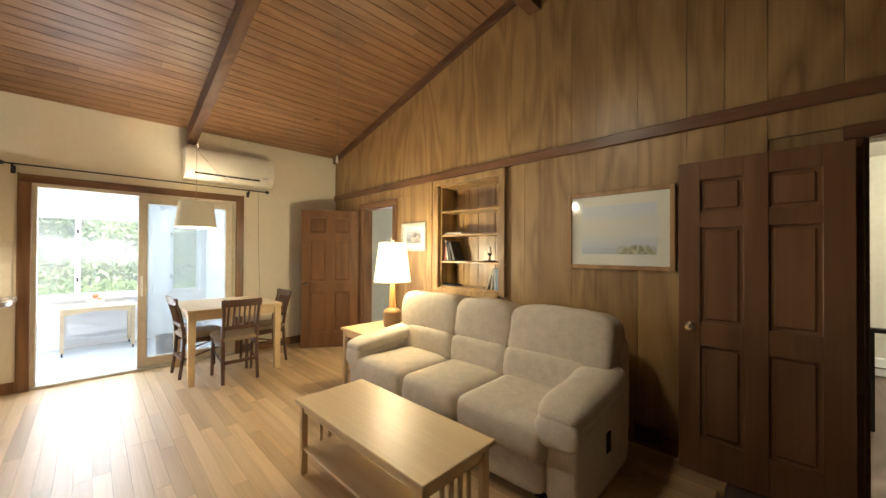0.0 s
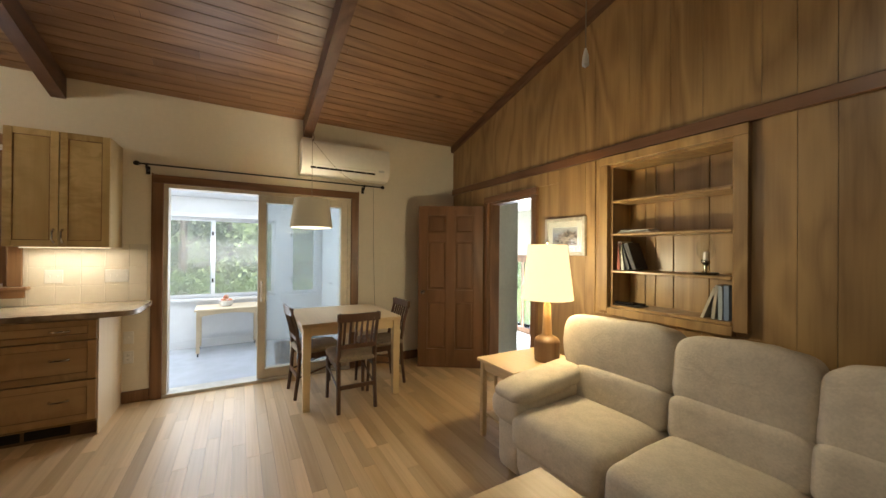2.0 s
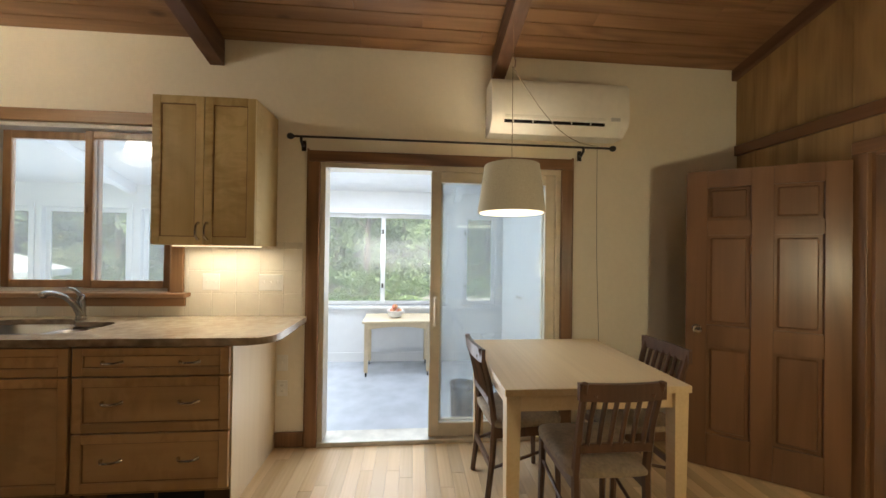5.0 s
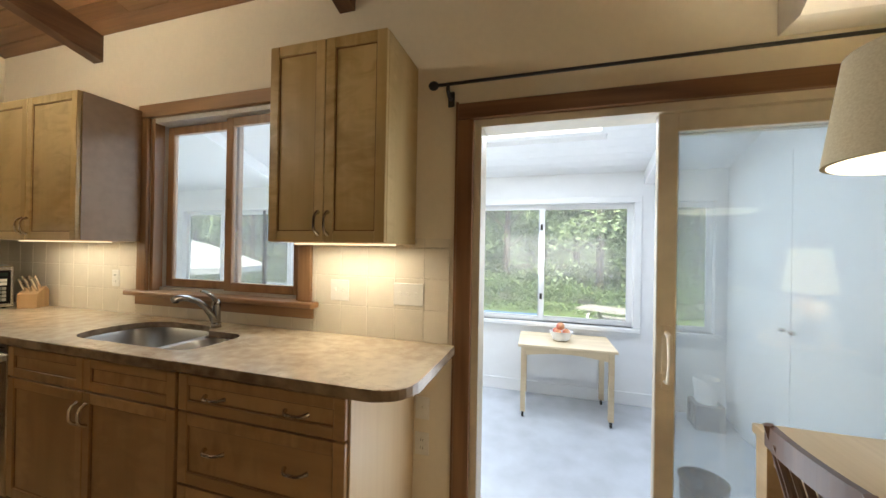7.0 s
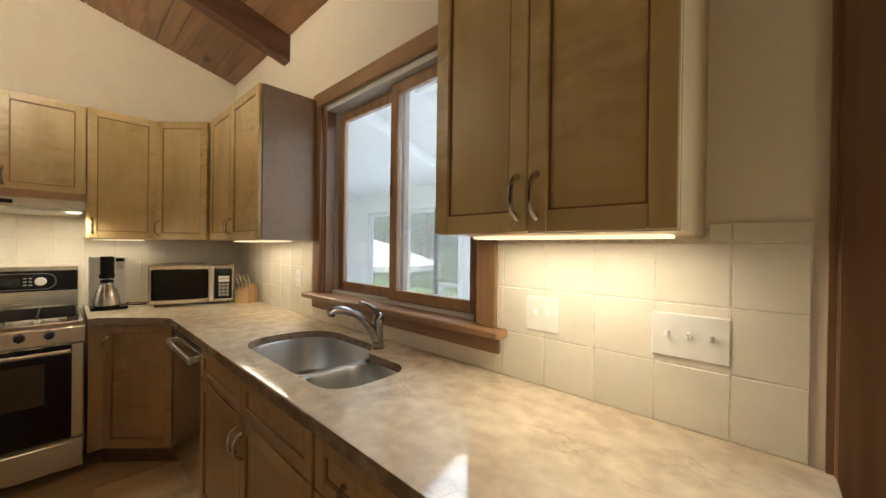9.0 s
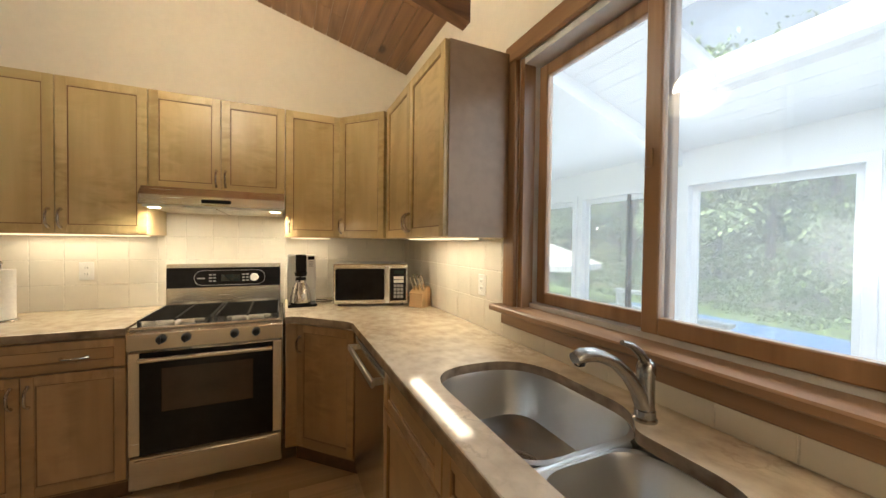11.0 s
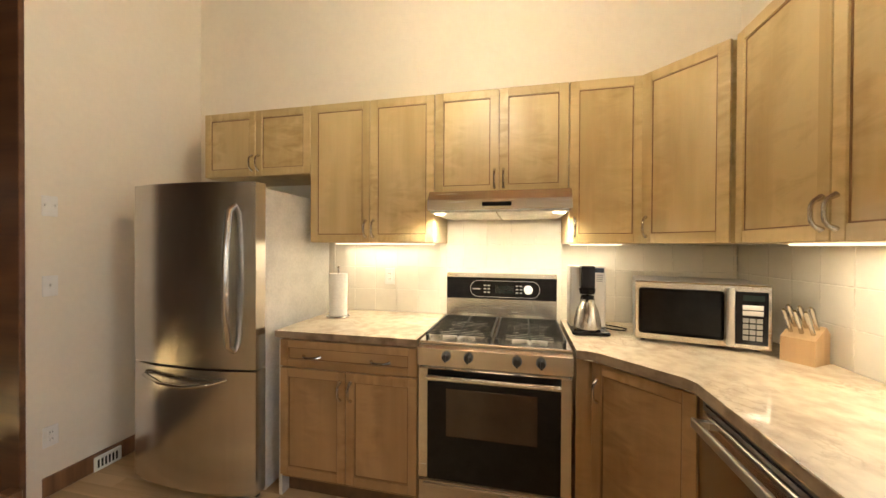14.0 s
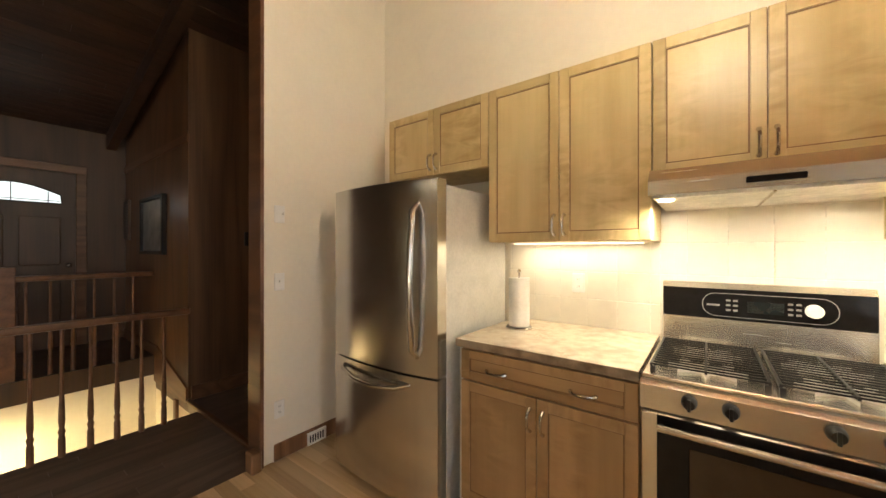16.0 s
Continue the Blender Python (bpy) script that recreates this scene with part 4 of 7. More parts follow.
CT0, CT1, CF = 0.893, 0.935, -5.065
WXi = WX + 0.002
counter = thing("countertop", "polished beige stone countertop with brown veins", "countertop")
bm = slab(bmesh.new(), rounded([(WXi, 1.36), (CF, 1.36), (CF, 2.385), (WXi, 2.385)], {2}, 0.16, 8), CT0, CT1, 0.006)
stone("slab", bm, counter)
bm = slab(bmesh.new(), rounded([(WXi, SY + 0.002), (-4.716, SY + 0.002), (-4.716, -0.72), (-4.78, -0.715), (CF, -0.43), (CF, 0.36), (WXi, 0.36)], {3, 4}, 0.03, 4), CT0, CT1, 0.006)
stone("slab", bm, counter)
# stone round the sink cut-out
def sink_loop(x0, x1, y0, y1, r, n=7):
    pts = []
    for cx, cy, a0 in ((x1 - r, y1 - r, 0), (x0 + r, y1 - r, 90), (x0 + r, y0 + r, 180), (x1 - r, y0 + r, 270)):
        for k in range(n + 1):
            a = radians(a0 + 90 * k / n)
            pts.append((cx + r * math.cos(a), cy + r * math.sin(a)))
    return pts


SX0, SX1, SYA, SYM, SYB = -5.60, -5.175, 0.44, 1.0, 1.30
def hole_deck(hole, x0, x1, y0, y1, z0, z1):
    """A rectangular slab with one opening of any rounded outline."""
    bm = bmesh.new()
    cx, cy = sum(p[0] for p in hole) / len(hole), sum(p[1] for p in hole) / len(hole)
    hit = []
    for px, py in hole:
        dx2, dy2 = px - cx, py - cy
        s = min([((x1 if dx2 > 0 else x0) - cx) / dx2 if abs(dx2) > 1e-6 else 9e9, ((y1 if dy2 > 0 else y0) - cy) / dy2 if abs(dy2) > 1e-6 else 9e9])
        hit.append((cx + s * dx2, cy + s * dy2))
    n = len(hole)
    side = lambda p: 0 if abs(p[0] - x0) < 1e-6 else 1 if abs(p[0] - x1) < 1e-6 else 2 if abs(p[1] - y0) < 1e-6 else 3
    rings = []
    for z in (z0, z1):
        rings.append(([bm.verts.new((*p, z)) for p in hole], [bm.verts.new((*p, z)) for p in hit]))
        inn, out = rings[-1]
        for i in range(n):
            j = (i + 1) % n
            if side(hit[i]) == side(hit[j]):
                bm.faces.new((inn[i], inn[j], out[j], out[i]))
            else:
                cx2, cy2 = (hit[i][0], hit[j][1]) if side(hit[i]) < 2 else (hit[j][0], hit[i][1])
                bm.faces.new((inn[i], inn[j], out[j], bm.verts.new((cx2, cy2, z)), out[i]))
    for i in range(n):
        j = (i + 1) % n
        for k in (0, 1):
            if k == 0 or side(hit[i]) == side(hit[j]):
                bm.faces.new((rings[0][k][i], rings[0][k][j], rings[1][k][j], rings[1][k][i]))
    return bm


def outline(corners, n=9):
    """A closed outline whose corners (x, y, radius) are eased by quadratic curves."""
    pts = []
    for i, (x, y, r) in enumerate(corners):
        p, a, b = Vector((x, y)), Vector(corners[i - 1][:2]), Vector(corners[(i + 1) % len(corners)][:2])
        u, v = (a - p).normalized(), (b - p).normalized()
        pts += [tuple(p + u * r * (1 - k / n) ** 2 + v * r * (k / n) ** 2) for k in range(n + 1)]
    return pts


SXS = -5.505
big = outline([(SX1, SYB, 0.13), (SXS, SYB, 0.11), (SXS, 1.02, 0.03), (SX0, 0.94, 0.075), (SX0, SYA, 0.22), (SX1, SYA, 0.18)])
bm = hole_deck(big, WXi, CF - 0.006, 0.36, 1.36, CT1 - 0.0335, CT1 - 0.0)
box(CF - 0.012, 0.36, CT0, CF - 0.0002, 1.36, CT1 - 0.0075, 0, bm)
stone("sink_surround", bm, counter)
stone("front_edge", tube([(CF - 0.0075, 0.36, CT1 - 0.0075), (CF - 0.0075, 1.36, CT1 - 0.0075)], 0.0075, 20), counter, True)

SINKSTEEL = mat("satin_sink_steel", (0.60, 0.59, 0.57), 0.33, 1.0, scale=200, vary=0.01)
sink = thing("sink", "stainless steel double-bowl undermount sink", "sink", pose(0, 0, 0))
def bowl(x0, x1, y0, y1, r, depth, lip=0.0345):
    bm = bmesh.new()
    rings = []
    for inset, z, rr in ((-0.022, CT1 - lip, r + 0.02), (0.0, CT1 - lip, r), (0.006, CT1 - lip - 0.0155, r), (0.014, CT1 - depth + 0.05, r), (0.03, CT1 - depth + 0.012, r * 0.9), (0.06, CT1 - depth, r * 0.8)):
        rings.append([bm.verts.new((*p, z)) for p in sink_loop(x0 + inset, x1 - inset, y0 + inset, y1 - inset, max(0.02, rr - inset * 0.4), 8)])
    for a, c3 in zip(rings, rings[1:]):
        for k in range(len(a)):
            bm.faces.new((a[k], a[(k + 1) % len(a)], c3[(k + 1) % len(a)], c3[k]))
    bm.faces.new(rings[-1])
    return bm


part("bowl", bowl(SX0 - 0.005, SX1 + 0.005, SYA - 0.005, SYM - 0.015, 0.115, 0.22), SINKSTEEL, sink, "large steel bowl", smooth=True)
part("bowl", bowl(SXS - 0.005, SX1 + 0.005, SYM + 0.015, SYB + 0.005, 0.10, 0.17, 0.0385), SINKSTEEL, sink, "small steel bowl", smooth=True)
part("divider", tube([(SXS, SYM, CT1 - 0.046), (SX1, SYM, CT1 - 0.046)], 0.0125, 10), SINKSTEEL, sink, smooth=True)
for y, z in ((0.72, 0.715), (1.16, 0.765)):
    part("drain", lathe([(0.05, z + 0.0015), (0.045, z + 0.004), (0.03, z + 0.0015), (0.0, z + 0.001)], 20, cx=-5.39, cy=y), CHROME, sink, smooth=True)

# faucet
NICKEL = mat("brushed_nickel", (0.42, 0.40, 0.37), 0.26, 1.0, scale=30, vary=0.03)
fa = thing("faucet", "satin nickel single-lever kitchen faucet", "faucet", pose(-5.578, 0.992, CT1 + 0.0005))
part("base", lathe([(0.030, 0), (0.030, 0.006), (0.026, 0.010), (0.026, 0.028), (0.023, 0.031), (0.022, 0.115), (0.024, 0.118), (0.024, 0.140), (0.020, 0.156), (0.010, 0.164), (0.0, 0.165)], 24), NICKEL, fa, smooth=True)
part("spout", tube([(0.008, 0.0, 0.04), (0.031, -0.002, 0.085), (0.066, -0.004, 0.128), (0.108, -0.006, 0.164), (0.150, -0.008, 0.183)], [0.021, 0.019, 0.0165, 0.0155, 0.0155], 16), NICKEL, fa, smooth=True)
part("spray_head", tube([(0.146, -0.008, 0.182), (0.178, -0.010, 0.192), (0.215, -0.012, 0.194), (0.238, -0.013, 0.187)], [0.0155, 0.017, 0.0185, 0.0165], 16), NICKEL, fa, smooth=True)
part("spray_nozzle", lathe([(0.012, -0.006), (0.014, 0.0), (0.0, 0.001)], 16, cx=0.222, cy=-0.012), BLACKM, fa, "black spray nozzle").location = (0, 0, 0.176)
part("lever", tube([(0.0, 0.0, 0.15), (0.031, 0.003, 0.184), (0.068, 0.006, 0.208), (0.104, 0.009, 0.219)], [0.014, 0.0105, 0.008, 0.0065], 12), NICKEL, fa, smooth=True)

slab_l = slab(bmesh.new(), [(-3.14, SY + 0.002), (-3.96, SY + 0.002), (-3.96, -0.725), (-3.14, -0.725)], CT0, CT1, 0.006)
short_counter = thing("countertop", "short polished beige stone countertop beside the range", "countertop")
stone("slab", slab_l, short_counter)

GREYKEY = mat("grey_key", (0.33, 0.32, 0.3), 0.4, scale=20)
# ---- range and hood; local x runs from its left, y into the wall ----
PALEMETAL = mat("pale_aluminium", (0.80, 0.76, 0.68), 0.4, 0.25, scale=40, vary=0.05)
rg = thing("range", "stainless steel gas range with a black glass oven door", "range", pose(-3.962, -0.735, 0, 0, 0, 180))
RW = 0.745
part("body", box(0.002, 0.03, 0.06, RW - 0.002, 0.67, 0.905), STEEL, rg)
part("drawer", box(0.004, -0.004, 0.06, RW - 0.004, 0.03, 0.235, 0.006), STEELH, rg, "brushed steel storage drawer")
part("drawer_lip", box(0.03, -0.011, 0.2, RW - 0.03, -0.003, 0.222, 0.004), STEELH, rg)
od = part("oven_door", box(0.004, -0.012, 0.245, RW - 0.004, 0.03, 0.80, 0.006), STEELH, rg)
part("glass_front", box(0.055, -0.0165, 0.25, RW - 0.055, -0.011, 0.795, 0.002), BLACK, od, "black glass oven front")
part("oven_window", box(0.15, -0.0185, 0.47, RW - 0.16, -0.0155, 0.705, 0.002), mat("brown_oven_window", (0.05, 0.03, 0.018), 0.1), od, "brown tinted oven window")
bm = tube([(0.06, -0.055, 0.765), (RW - 0.06, -0.055, 0.765)], 0.013, 12)
for x in (0.075, RW - 0.075):
    tube([(x, -0.01, 0.765), (x, -0.055, 0.765)], 0.012, 8, bm)
part("oven_handle", bm, STEELH, od, smooth=True)
q = [(-0.012, 0.81), (0.06, 0.81), (0.06, 0.915), (0.012, 0.915), (-0.016, 0.895)]
part("control_strip", prism(q, 0.002, RW - 0.002, axis="x"), STEELH, rg)
for x in (0.15, 0.26, 0.49, 0.6):
    k = lathe([(0.023, 0.0), (0.023, 0.012), (0.018, 0.03), (0.016, 0.034), (0.0, 0.034)], 18)
    box(-0.005, -0.02, 0.03, 0.005, 0.02, 0.042, 0.002, k)
    bmesh.ops.transform(k, matrix=pose(x, -0.013, 0.862, 90), verts=k.verts[:])
    part("knob", k, BLACKM, rg, "black burner knob", smooth=True)
part("cooktop", box(0.004, 0.0, 0.913, RW - 0.004, 0.60, 0.928, 0.005), STEELH, rg)
for cx in (0.195, 0.55):
    g = bmesh.new()
    for i in range(15):
        y = 0.06 + i * 0.0343
        box(cx - 0.165, y - 0.002, 0.950, cx + 0.165, y + 0.002, 0.956, 0, g)
    for x in (cx - 0.165, cx, cx + 0.165):
        box(x - 0.004, 0.055, 0.945, x + 0.004, 0.545, 0.957, 0, g)
    for x in (cx - 0.16, cx + 0.16):
        for y in (0.06, 0.54):
            box(x - 0.008, y - 0.008, 0.928, x + 0.008, y + 0.008, 0.945, 0, g)
    part("burner_grate", g, BLACKM, rg, "black cast-iron grate")
    for y in (0.17, 0.43):
        part("burner", lathe([(0.055, 0.928), (0.052, 0.936), (0.036, 0.938), (0.034, 0.944), (0.0, 0.9445)], 20, cx=cx, cy=y), PALEMETAL, rg, smooth=True)
        star = [((0.12 if i % 2 == 0 else 0.04) * math.cos(i * math.pi / 8) + cx, (0.12 if i % 2 == 0 else 0.04) * math.sin(i * math.pi / 8) + y) for i in range(16)]
        part("burner_spreader", prism(star, 0.9285, 0.940), PALEMETAL, rg, "pale metal star round the burner")
part("backguard", prism([(0.605, 0.915), (0.67, 0.915), (0.67, 1.225), (0.625, 1.225), (0.605, 1.2)], 0.02, RW - 0.02, axis="x"), STEELH, rg, "brushed steel backguard")
part("control_panel", box(0.022, 0.598, 1.06, RW - 0.022, 0.607, 1.2, 0.003), BLACK, rg, "black control panel")
loop = sink_loop(0.18, 0.62, 1.075, 1.18, 0.05, 6)
part("display_outline", tube([(a, 0.596, b) for a, b in loop] + [(loop[0][0], 0.596, loop[0][1])], 0.0014, 6), GREYKEY, rg)
part("display", box(0.34, 0.5955, 1.1, 0.46, 0.599, 1.15), mat("dim_display", (0.012, 0.016, 0.016), 0.2), rg)
k = lathe([(0.028, 0), (0.027, 0.018), (0.022, 0.022), (0.0, 0.022)], 20)
bmesh.ops.transform(k, matrix=pose(0.55, 0.598, 1.127, 90), verts=k.verts[:])
part("dial", k, PLASTIC, rg, "pale round dial", smooth=True)
for x in (0.22, 0.275, 0.30, 0.48, 0.505):
    for z in ((1.125,) if x == 0.22 else (1.105, 1.127, 1.149)):
        part("button", box(x - (0.024 if x == 0.22 else 0.008), 0.5955, z - 0.004, x + (0.024 if x == 0.22 else 0.008), 0.599, z + 0.004), GREYKEY, rg)

hd = thing("range_hood", "stainless steel under-cabinet range hood with two lit lamps", "range hood", pose(-3.974, -0.855, 1.563, 0, 0, 180))
HW = 0.738
part("canopy", prism([(0.0, 0.03), (0.0, 0.085), (0.05, 0.136), (0.56, 0.136), (0.56, 0.03)], 0, HW, axis="x"), STEELH, hd)
part("underside", box(0.015, 0.012, 0.018, HW - 0.015, 0.55, 0.029), mat("pale_hood_filter", (0.72, 0.68, 0.6), 0.4, 0.3, scale=60), hd, "pale filter panel")
part("filter_divider", box(HW / 2 - 0.004, 0.012, 0.013, HW / 2 + 0.004, 0.55, 0.018), STEEL, hd)
part("switch_slot", box(HW / 2 - 0.075, -0.004, 0.048, HW / 2 + 0.075, 0.002, 0.07, 0.003), BLACK, hd, "black switch slot")
for x in (0.055, HW - 0.055):
    part("lamp_lens", lathe([(0.03, 0.0175), (0.026, 0.013), (0.0, 0.012)], 18, cx=x, cy=0.07), glow("hood_lamp_glow_%d" % round(x * 100), (1.0, 0.86, 0.6), 4.0), hd, "lit round lamp", smooth=True)

# ---- refrigerator ----
fr = thing("refrigerator", "stainless steel bottom-freezer refrigerator with a bowed front", "refrigerator", pose(-2.262, -0.695, 0, 0, 0, 180))
FW = 0.823
part("body", box(0.004, 0.03, 0.03, FW - 0.004, 0.70, 1.72, 0.006), FRIDGESIDE, fr, "grey enamelled case")
def bowed(z0, z1):
    pts = [(FW * i / 18, -0.048 - 0.047 * (1 - abs(2 * i / 18 - 1) ** 2.2)) for i in range(19)]
    bm = prism(pts + [(FW, 0.025), (0.0, 0.025)], z0, z1)
    return bm
part("fridge_door", bowed(0.735, 1.742), STEEL, fr, "bowed brushed steel door", smooth=True)
part("freezer_drawer", bowed(0.055, 0.722), STEEL, fr, "bowed brushed steel drawer", smooth=True)
part("door_handle", tube([(0.71, -0.07, 0.83), (0.712, -0.115, 0.87), (0.715, -0.135, 1.03), (0.717, -0.14, 1.22), (0.717, -0.135, 1.4), (0.714, -0.115, 1.58), (0.712, -0.065, 1.62)], [0.013, 0.017, 0.017, 0.017, 0.017, 0.017, 0.013], 12), CHROME, fr, "tall curved steel handle", smooth=True)
part("drawer_handle", tube([(0.11, -0.05, 0.685), (0.14, -0.10, 0.672), (0.3, -0.142, 0.648), (0.45, -0.145, 0.645), (0.6, -0.12, 0.66), (0.66, -0.07, 0.675)], 0.013, 12), CHROME, fr, "long curved steel handle", smooth=True)
part("hinge_cap", box(0.02, -0.02, 1.743, 0.1, 0.06, 1.757, 0.004), FRIDGESIDE, fr)
part("badge", box(0.03, -0.0525, 1.58, 0.055, -0.048, 1.605, 0.002), CHROME, fr)
for x in (0.08, FW - 0.08):
    part("foot", lathe([(0.02, 0.0), (0.022, 0.02), (0.012, 0.032), (0.0, 0.032)], 12, cx=x, cy=0.06), BLACKM, fr)
part("grille", box(0.03, 0.0, 0.012, FW - 0.03, 0.02, 0.053), BLACKM, fr)

# ---- counter things ----
cm = thing("coffee_maker", "black and steel drip coffee maker with a thermal carafe", "coffee maker", pose(-4.735, -1.03, CT1 + 0.001, 0, 0, 180))
part("base", box(0, -0.03, 0, 0.19, 0.22, 0.022, 0.008, seg=2), BLACK, cm)
part("tower", box(0, 0.09, 0.022, 0.19, 0.22, 0.36, 0.008, seg=2), SATIN, cm)
part("brew_column", box(0.05, 0.02, 0.24, 0.122, 0.1, 0.364, 0.008, seg=2), BLACK, cm, "black brewing column")
part("filter_basket", lathe([(0.038, 0.212), (0.044, 0.241), (0.0, 0.241)], 18, cx=0.085, cy=0.045), BLACK, cm, smooth=True)
part("display", box(0.133, 0.0855, 0.325, 0.178, 0.0915, 0.35, 0.001), BLACK, cm)
for i in range(4):
    part("button", box(0.14, 0.0865, 0.275 + i * 0.011, 0.171, 0.0915, 0.281 + i * 0.011), GREYKEY, cm)
ca = part("carafe", lathe([(0.062, 0.023), (0.07, 0.03), (0.07, 0.06), (0.055, 0.13), (0.036, 0.17), (0.04, 0.185), (0.0, 0.187)], 24, cx=0.085, cy=0.04), STEELH, cm, "steel thermal carafe", smooth=True)
part("carafe_lid", lathe([(0.036, 0.186), (0.034, 0.205), (0.0, 0.208)], 18, cx=0.085, cy=0.04), BLACK, ca, smooth=True)
part("carafe_handle", tube([(0.078, 0.0, 0.18), (0.065, -0.05, 0.175), (0.062, -0.06, 0.12), (0.07, -0.03, 0.07)], 0.008, 8), CHROME, ca, smooth=True)
solid("power_cord", tube([(-4.93, -1.2, 0.942), (-4.97, -1.16, 0.941), (-5.03, -1.15, 0.941), (-5.05, -1.2, 0.941), (-5.0, -1.25, 0.941), (-4.94, -1.29, 0.941)], 0.0035, 6), BLACK, "thin black power cord lying on the counter", "cord")

mw = thing("microwave", "stainless steel countertop microwave with a dark window", "microwave", pose(-5.03, -0.985, CT1 + 0.001, 0, 0, 166))
MW, MH = 0.53, 0.30
part("case", box(0, 0.0, 0.012, MW, 0.36, MH, 0.006), mat("grey_enamel_case", (0.36, 0.34, 0.31), 0.4, scale=60, vary=0.04), mw)
part("front", box(0, -0.02, 0.012, MW, 0.0, MH, 0.006), STEELH, mw)
part("window", box(0.018, -0.0245, 0.045, 0.358, -0.019, MH - 0.032, 0.012, seg=2), BLACK, mw, "dark glass window")
part("control_panel", box(0.398, -0.0235, 0.035, MW - 0.016, -0.019, MH - 0.03, 0.003), BLACK, mw, "black keypad panel")
part("display", box(0.425, -0.0255, 0.23, MW - 0.03, -0.0225, 0.255), mat("green_grey_display", (0.02, 0.03, 0.025), 0.2), mw)
for z0, z1 in ((0.165, 0.186), (0.19, 0.211)):
    part("key_plate", box(0.424, -0.0255, z0, MW - 0.034, -0.0225, z1, 0.001), PLASTIC, mw, "pale wide keys")
for r in range(4):
    for k in range(3):
        part("key", box(0.425 + k * 0.024, -0.0255, 0.055 + r * 0.026, 0.445 + k * 0.024, -0.0225, 0.075 + r * 0.026), GREYKEY, mw)
part("handle", box(0.362, -0.058, 0.025, 0.392, -0.036, MH - 0.012, 0.008, seg=2), SATIN, mw, "pale vertical handle")
for z in (0.06, MH - 0.05):
    part("handle_post", box(0.368, -0.04, z - 0.012, 0.386, -0.018, z + 0.012), STEEL, mw)
for x in (0.04, MW - 0.04):
    for y in (0.03, 0.32):
        part("foot", lathe([(0.012, 0), (0.012, 0.012), (0.0, 0.012)], 10, cx=x, cy=y), BLACKM, mw)

kb = thing("knife_block", "pale wooden knife block holding steel knives", "knife block", pose(-5.605, -0.765, CT1 + 0.001, 0, 0, 125))
part("block", prism([(-0.055, 0.0), (0.06, 0.0), (0.06, 0.12), (0.03, 0.15), (-0.055, 0.1)], -0.055, 0.055, axis="x"), wood("tan_knife_block", (0.52, 0.34, 0.17), (0.38, 0.23, 0.11), 0.45, rand=0.02), kb)
for i in range(3):
    for j in range(2):
        x, y = -0.035 + 0.035 * i, -0.02 + 0.035 * j
        k = tube([(x, y, 0.12 + 0.015 * j), (x, y - 0.03, 0.17 + 0.015 * j), (x, y - 0.05, 0.205 + 0.015 * j), (x, y - 0.058, 0.215 + 0.015 * j)], [0.008, 0.009, 0.011, 0.006], 8)
        part("knife_handle", k, CHROME, kb, "steel knife handle", smooth=True)

pt = thing("paper_towel_holder", "white paper towel roll on a steel stand", "paper towel", pose(-3.30, -1.13, CT1 + 0.001))
part("base", lathe([(0.075, 0), (0.075, 0.006), (0.07, 0.012), (0.0, 0.012)], 24), CHROME, pt, smooth=True)
part("roll", lathe([(0.018, 0.014), (0.058, 0.014), (0.058, 0.285), (0.018, 0.285)], 28), mat("white_paper", (0.85, 0.82, 0.76), 0.9, scale=60, vary=0.03, bump=0.2), pt, "white paper roll", smooth=True)
part("rod", tube([(0, 0, 0.012), (0, 0, 0.315)], 0.006, 8), CHROME, pt)
part("finial", pillow((0, 0, 0.322), (0.012, 0.012, 0.012), 1, 1, 12), CHROME, pt, smooth=True)

# outlets and switches
def plate(m, w, h, kind, label):
    p = thing("wall_switch" if kind != "outlet" else "wall_outlet", label, "switch" if kind != "outlet" else "outlet", m)
    part("plate", box(-w / 2, -0.006, -h / 2, w / 2, 0, h / 2, 0.003), PLASTIC, p)
    if kind == "outlet":
        for z in (-0.02, 0.02):
            q = part("socket", box(-0.016, -0.0085, z - 0.014, 0.016, -0.005, z + 0.014, 0.003), PLASTIC, p)
            for x in (-0.006, 0.006):
                part("slot", box(x - 0.001, -0.0092, z - 0.004, x + 0.001, -0.0082, z + 0.006), BLACKM, q)
    else:
        n = {"single": 1, "double": 2, "triple": 3}[kind]
        for i in range(n):
            x = (i - (n - 1) / 2) * 0.046
            part("toggle", box(x - 0.005, -0.018, -0.004, x + 0.005, -0.005, 0.012, 0.002), PLASTIC, p)
    return p


plate(pose(WX + 0.008, 1.727, 1.175, 0, 0, 90), 0.115, 0.115, "double", "cream switch and socket plate on the tiles")
plate(pose(WX + 0.008, 2.13, 1.172, 0, 0, 90), 0.165, 0.115, "triple", "cream triple switch plate on the tiles")
plate(pose(WX + 0.008, -0.05, 1.17, 0, 0, 90), 0.075, 0.115, "outlet", "cream socket plate on the tiles")
plate(pose(WX, 2.215, 0.60, 0, 0, 90), 0.075, 0.115, "single", "white plate below the counter's end")
plate(pose(WX, 2.215, 0.42, 0, 0, 90), 0.075, 0.115, "outlet", "white socket plate below the counter's end")
plate(pose(-3.55, SY + 0.008, 1.185, 0, 0, 180), 0.075, 0.115, "outlet", "cream socket plate on the tiles")
plate(pose(-1.9, -0.468, 1.615, 0, 0, -90), 0.07, 0.115, "double", "white switch plate on the cream wall")
plate(pose(-1.9, -0.468, 1.17, 0, 0, -90), 0.07, 0.115, "single", "white switch plate on the cream wall")
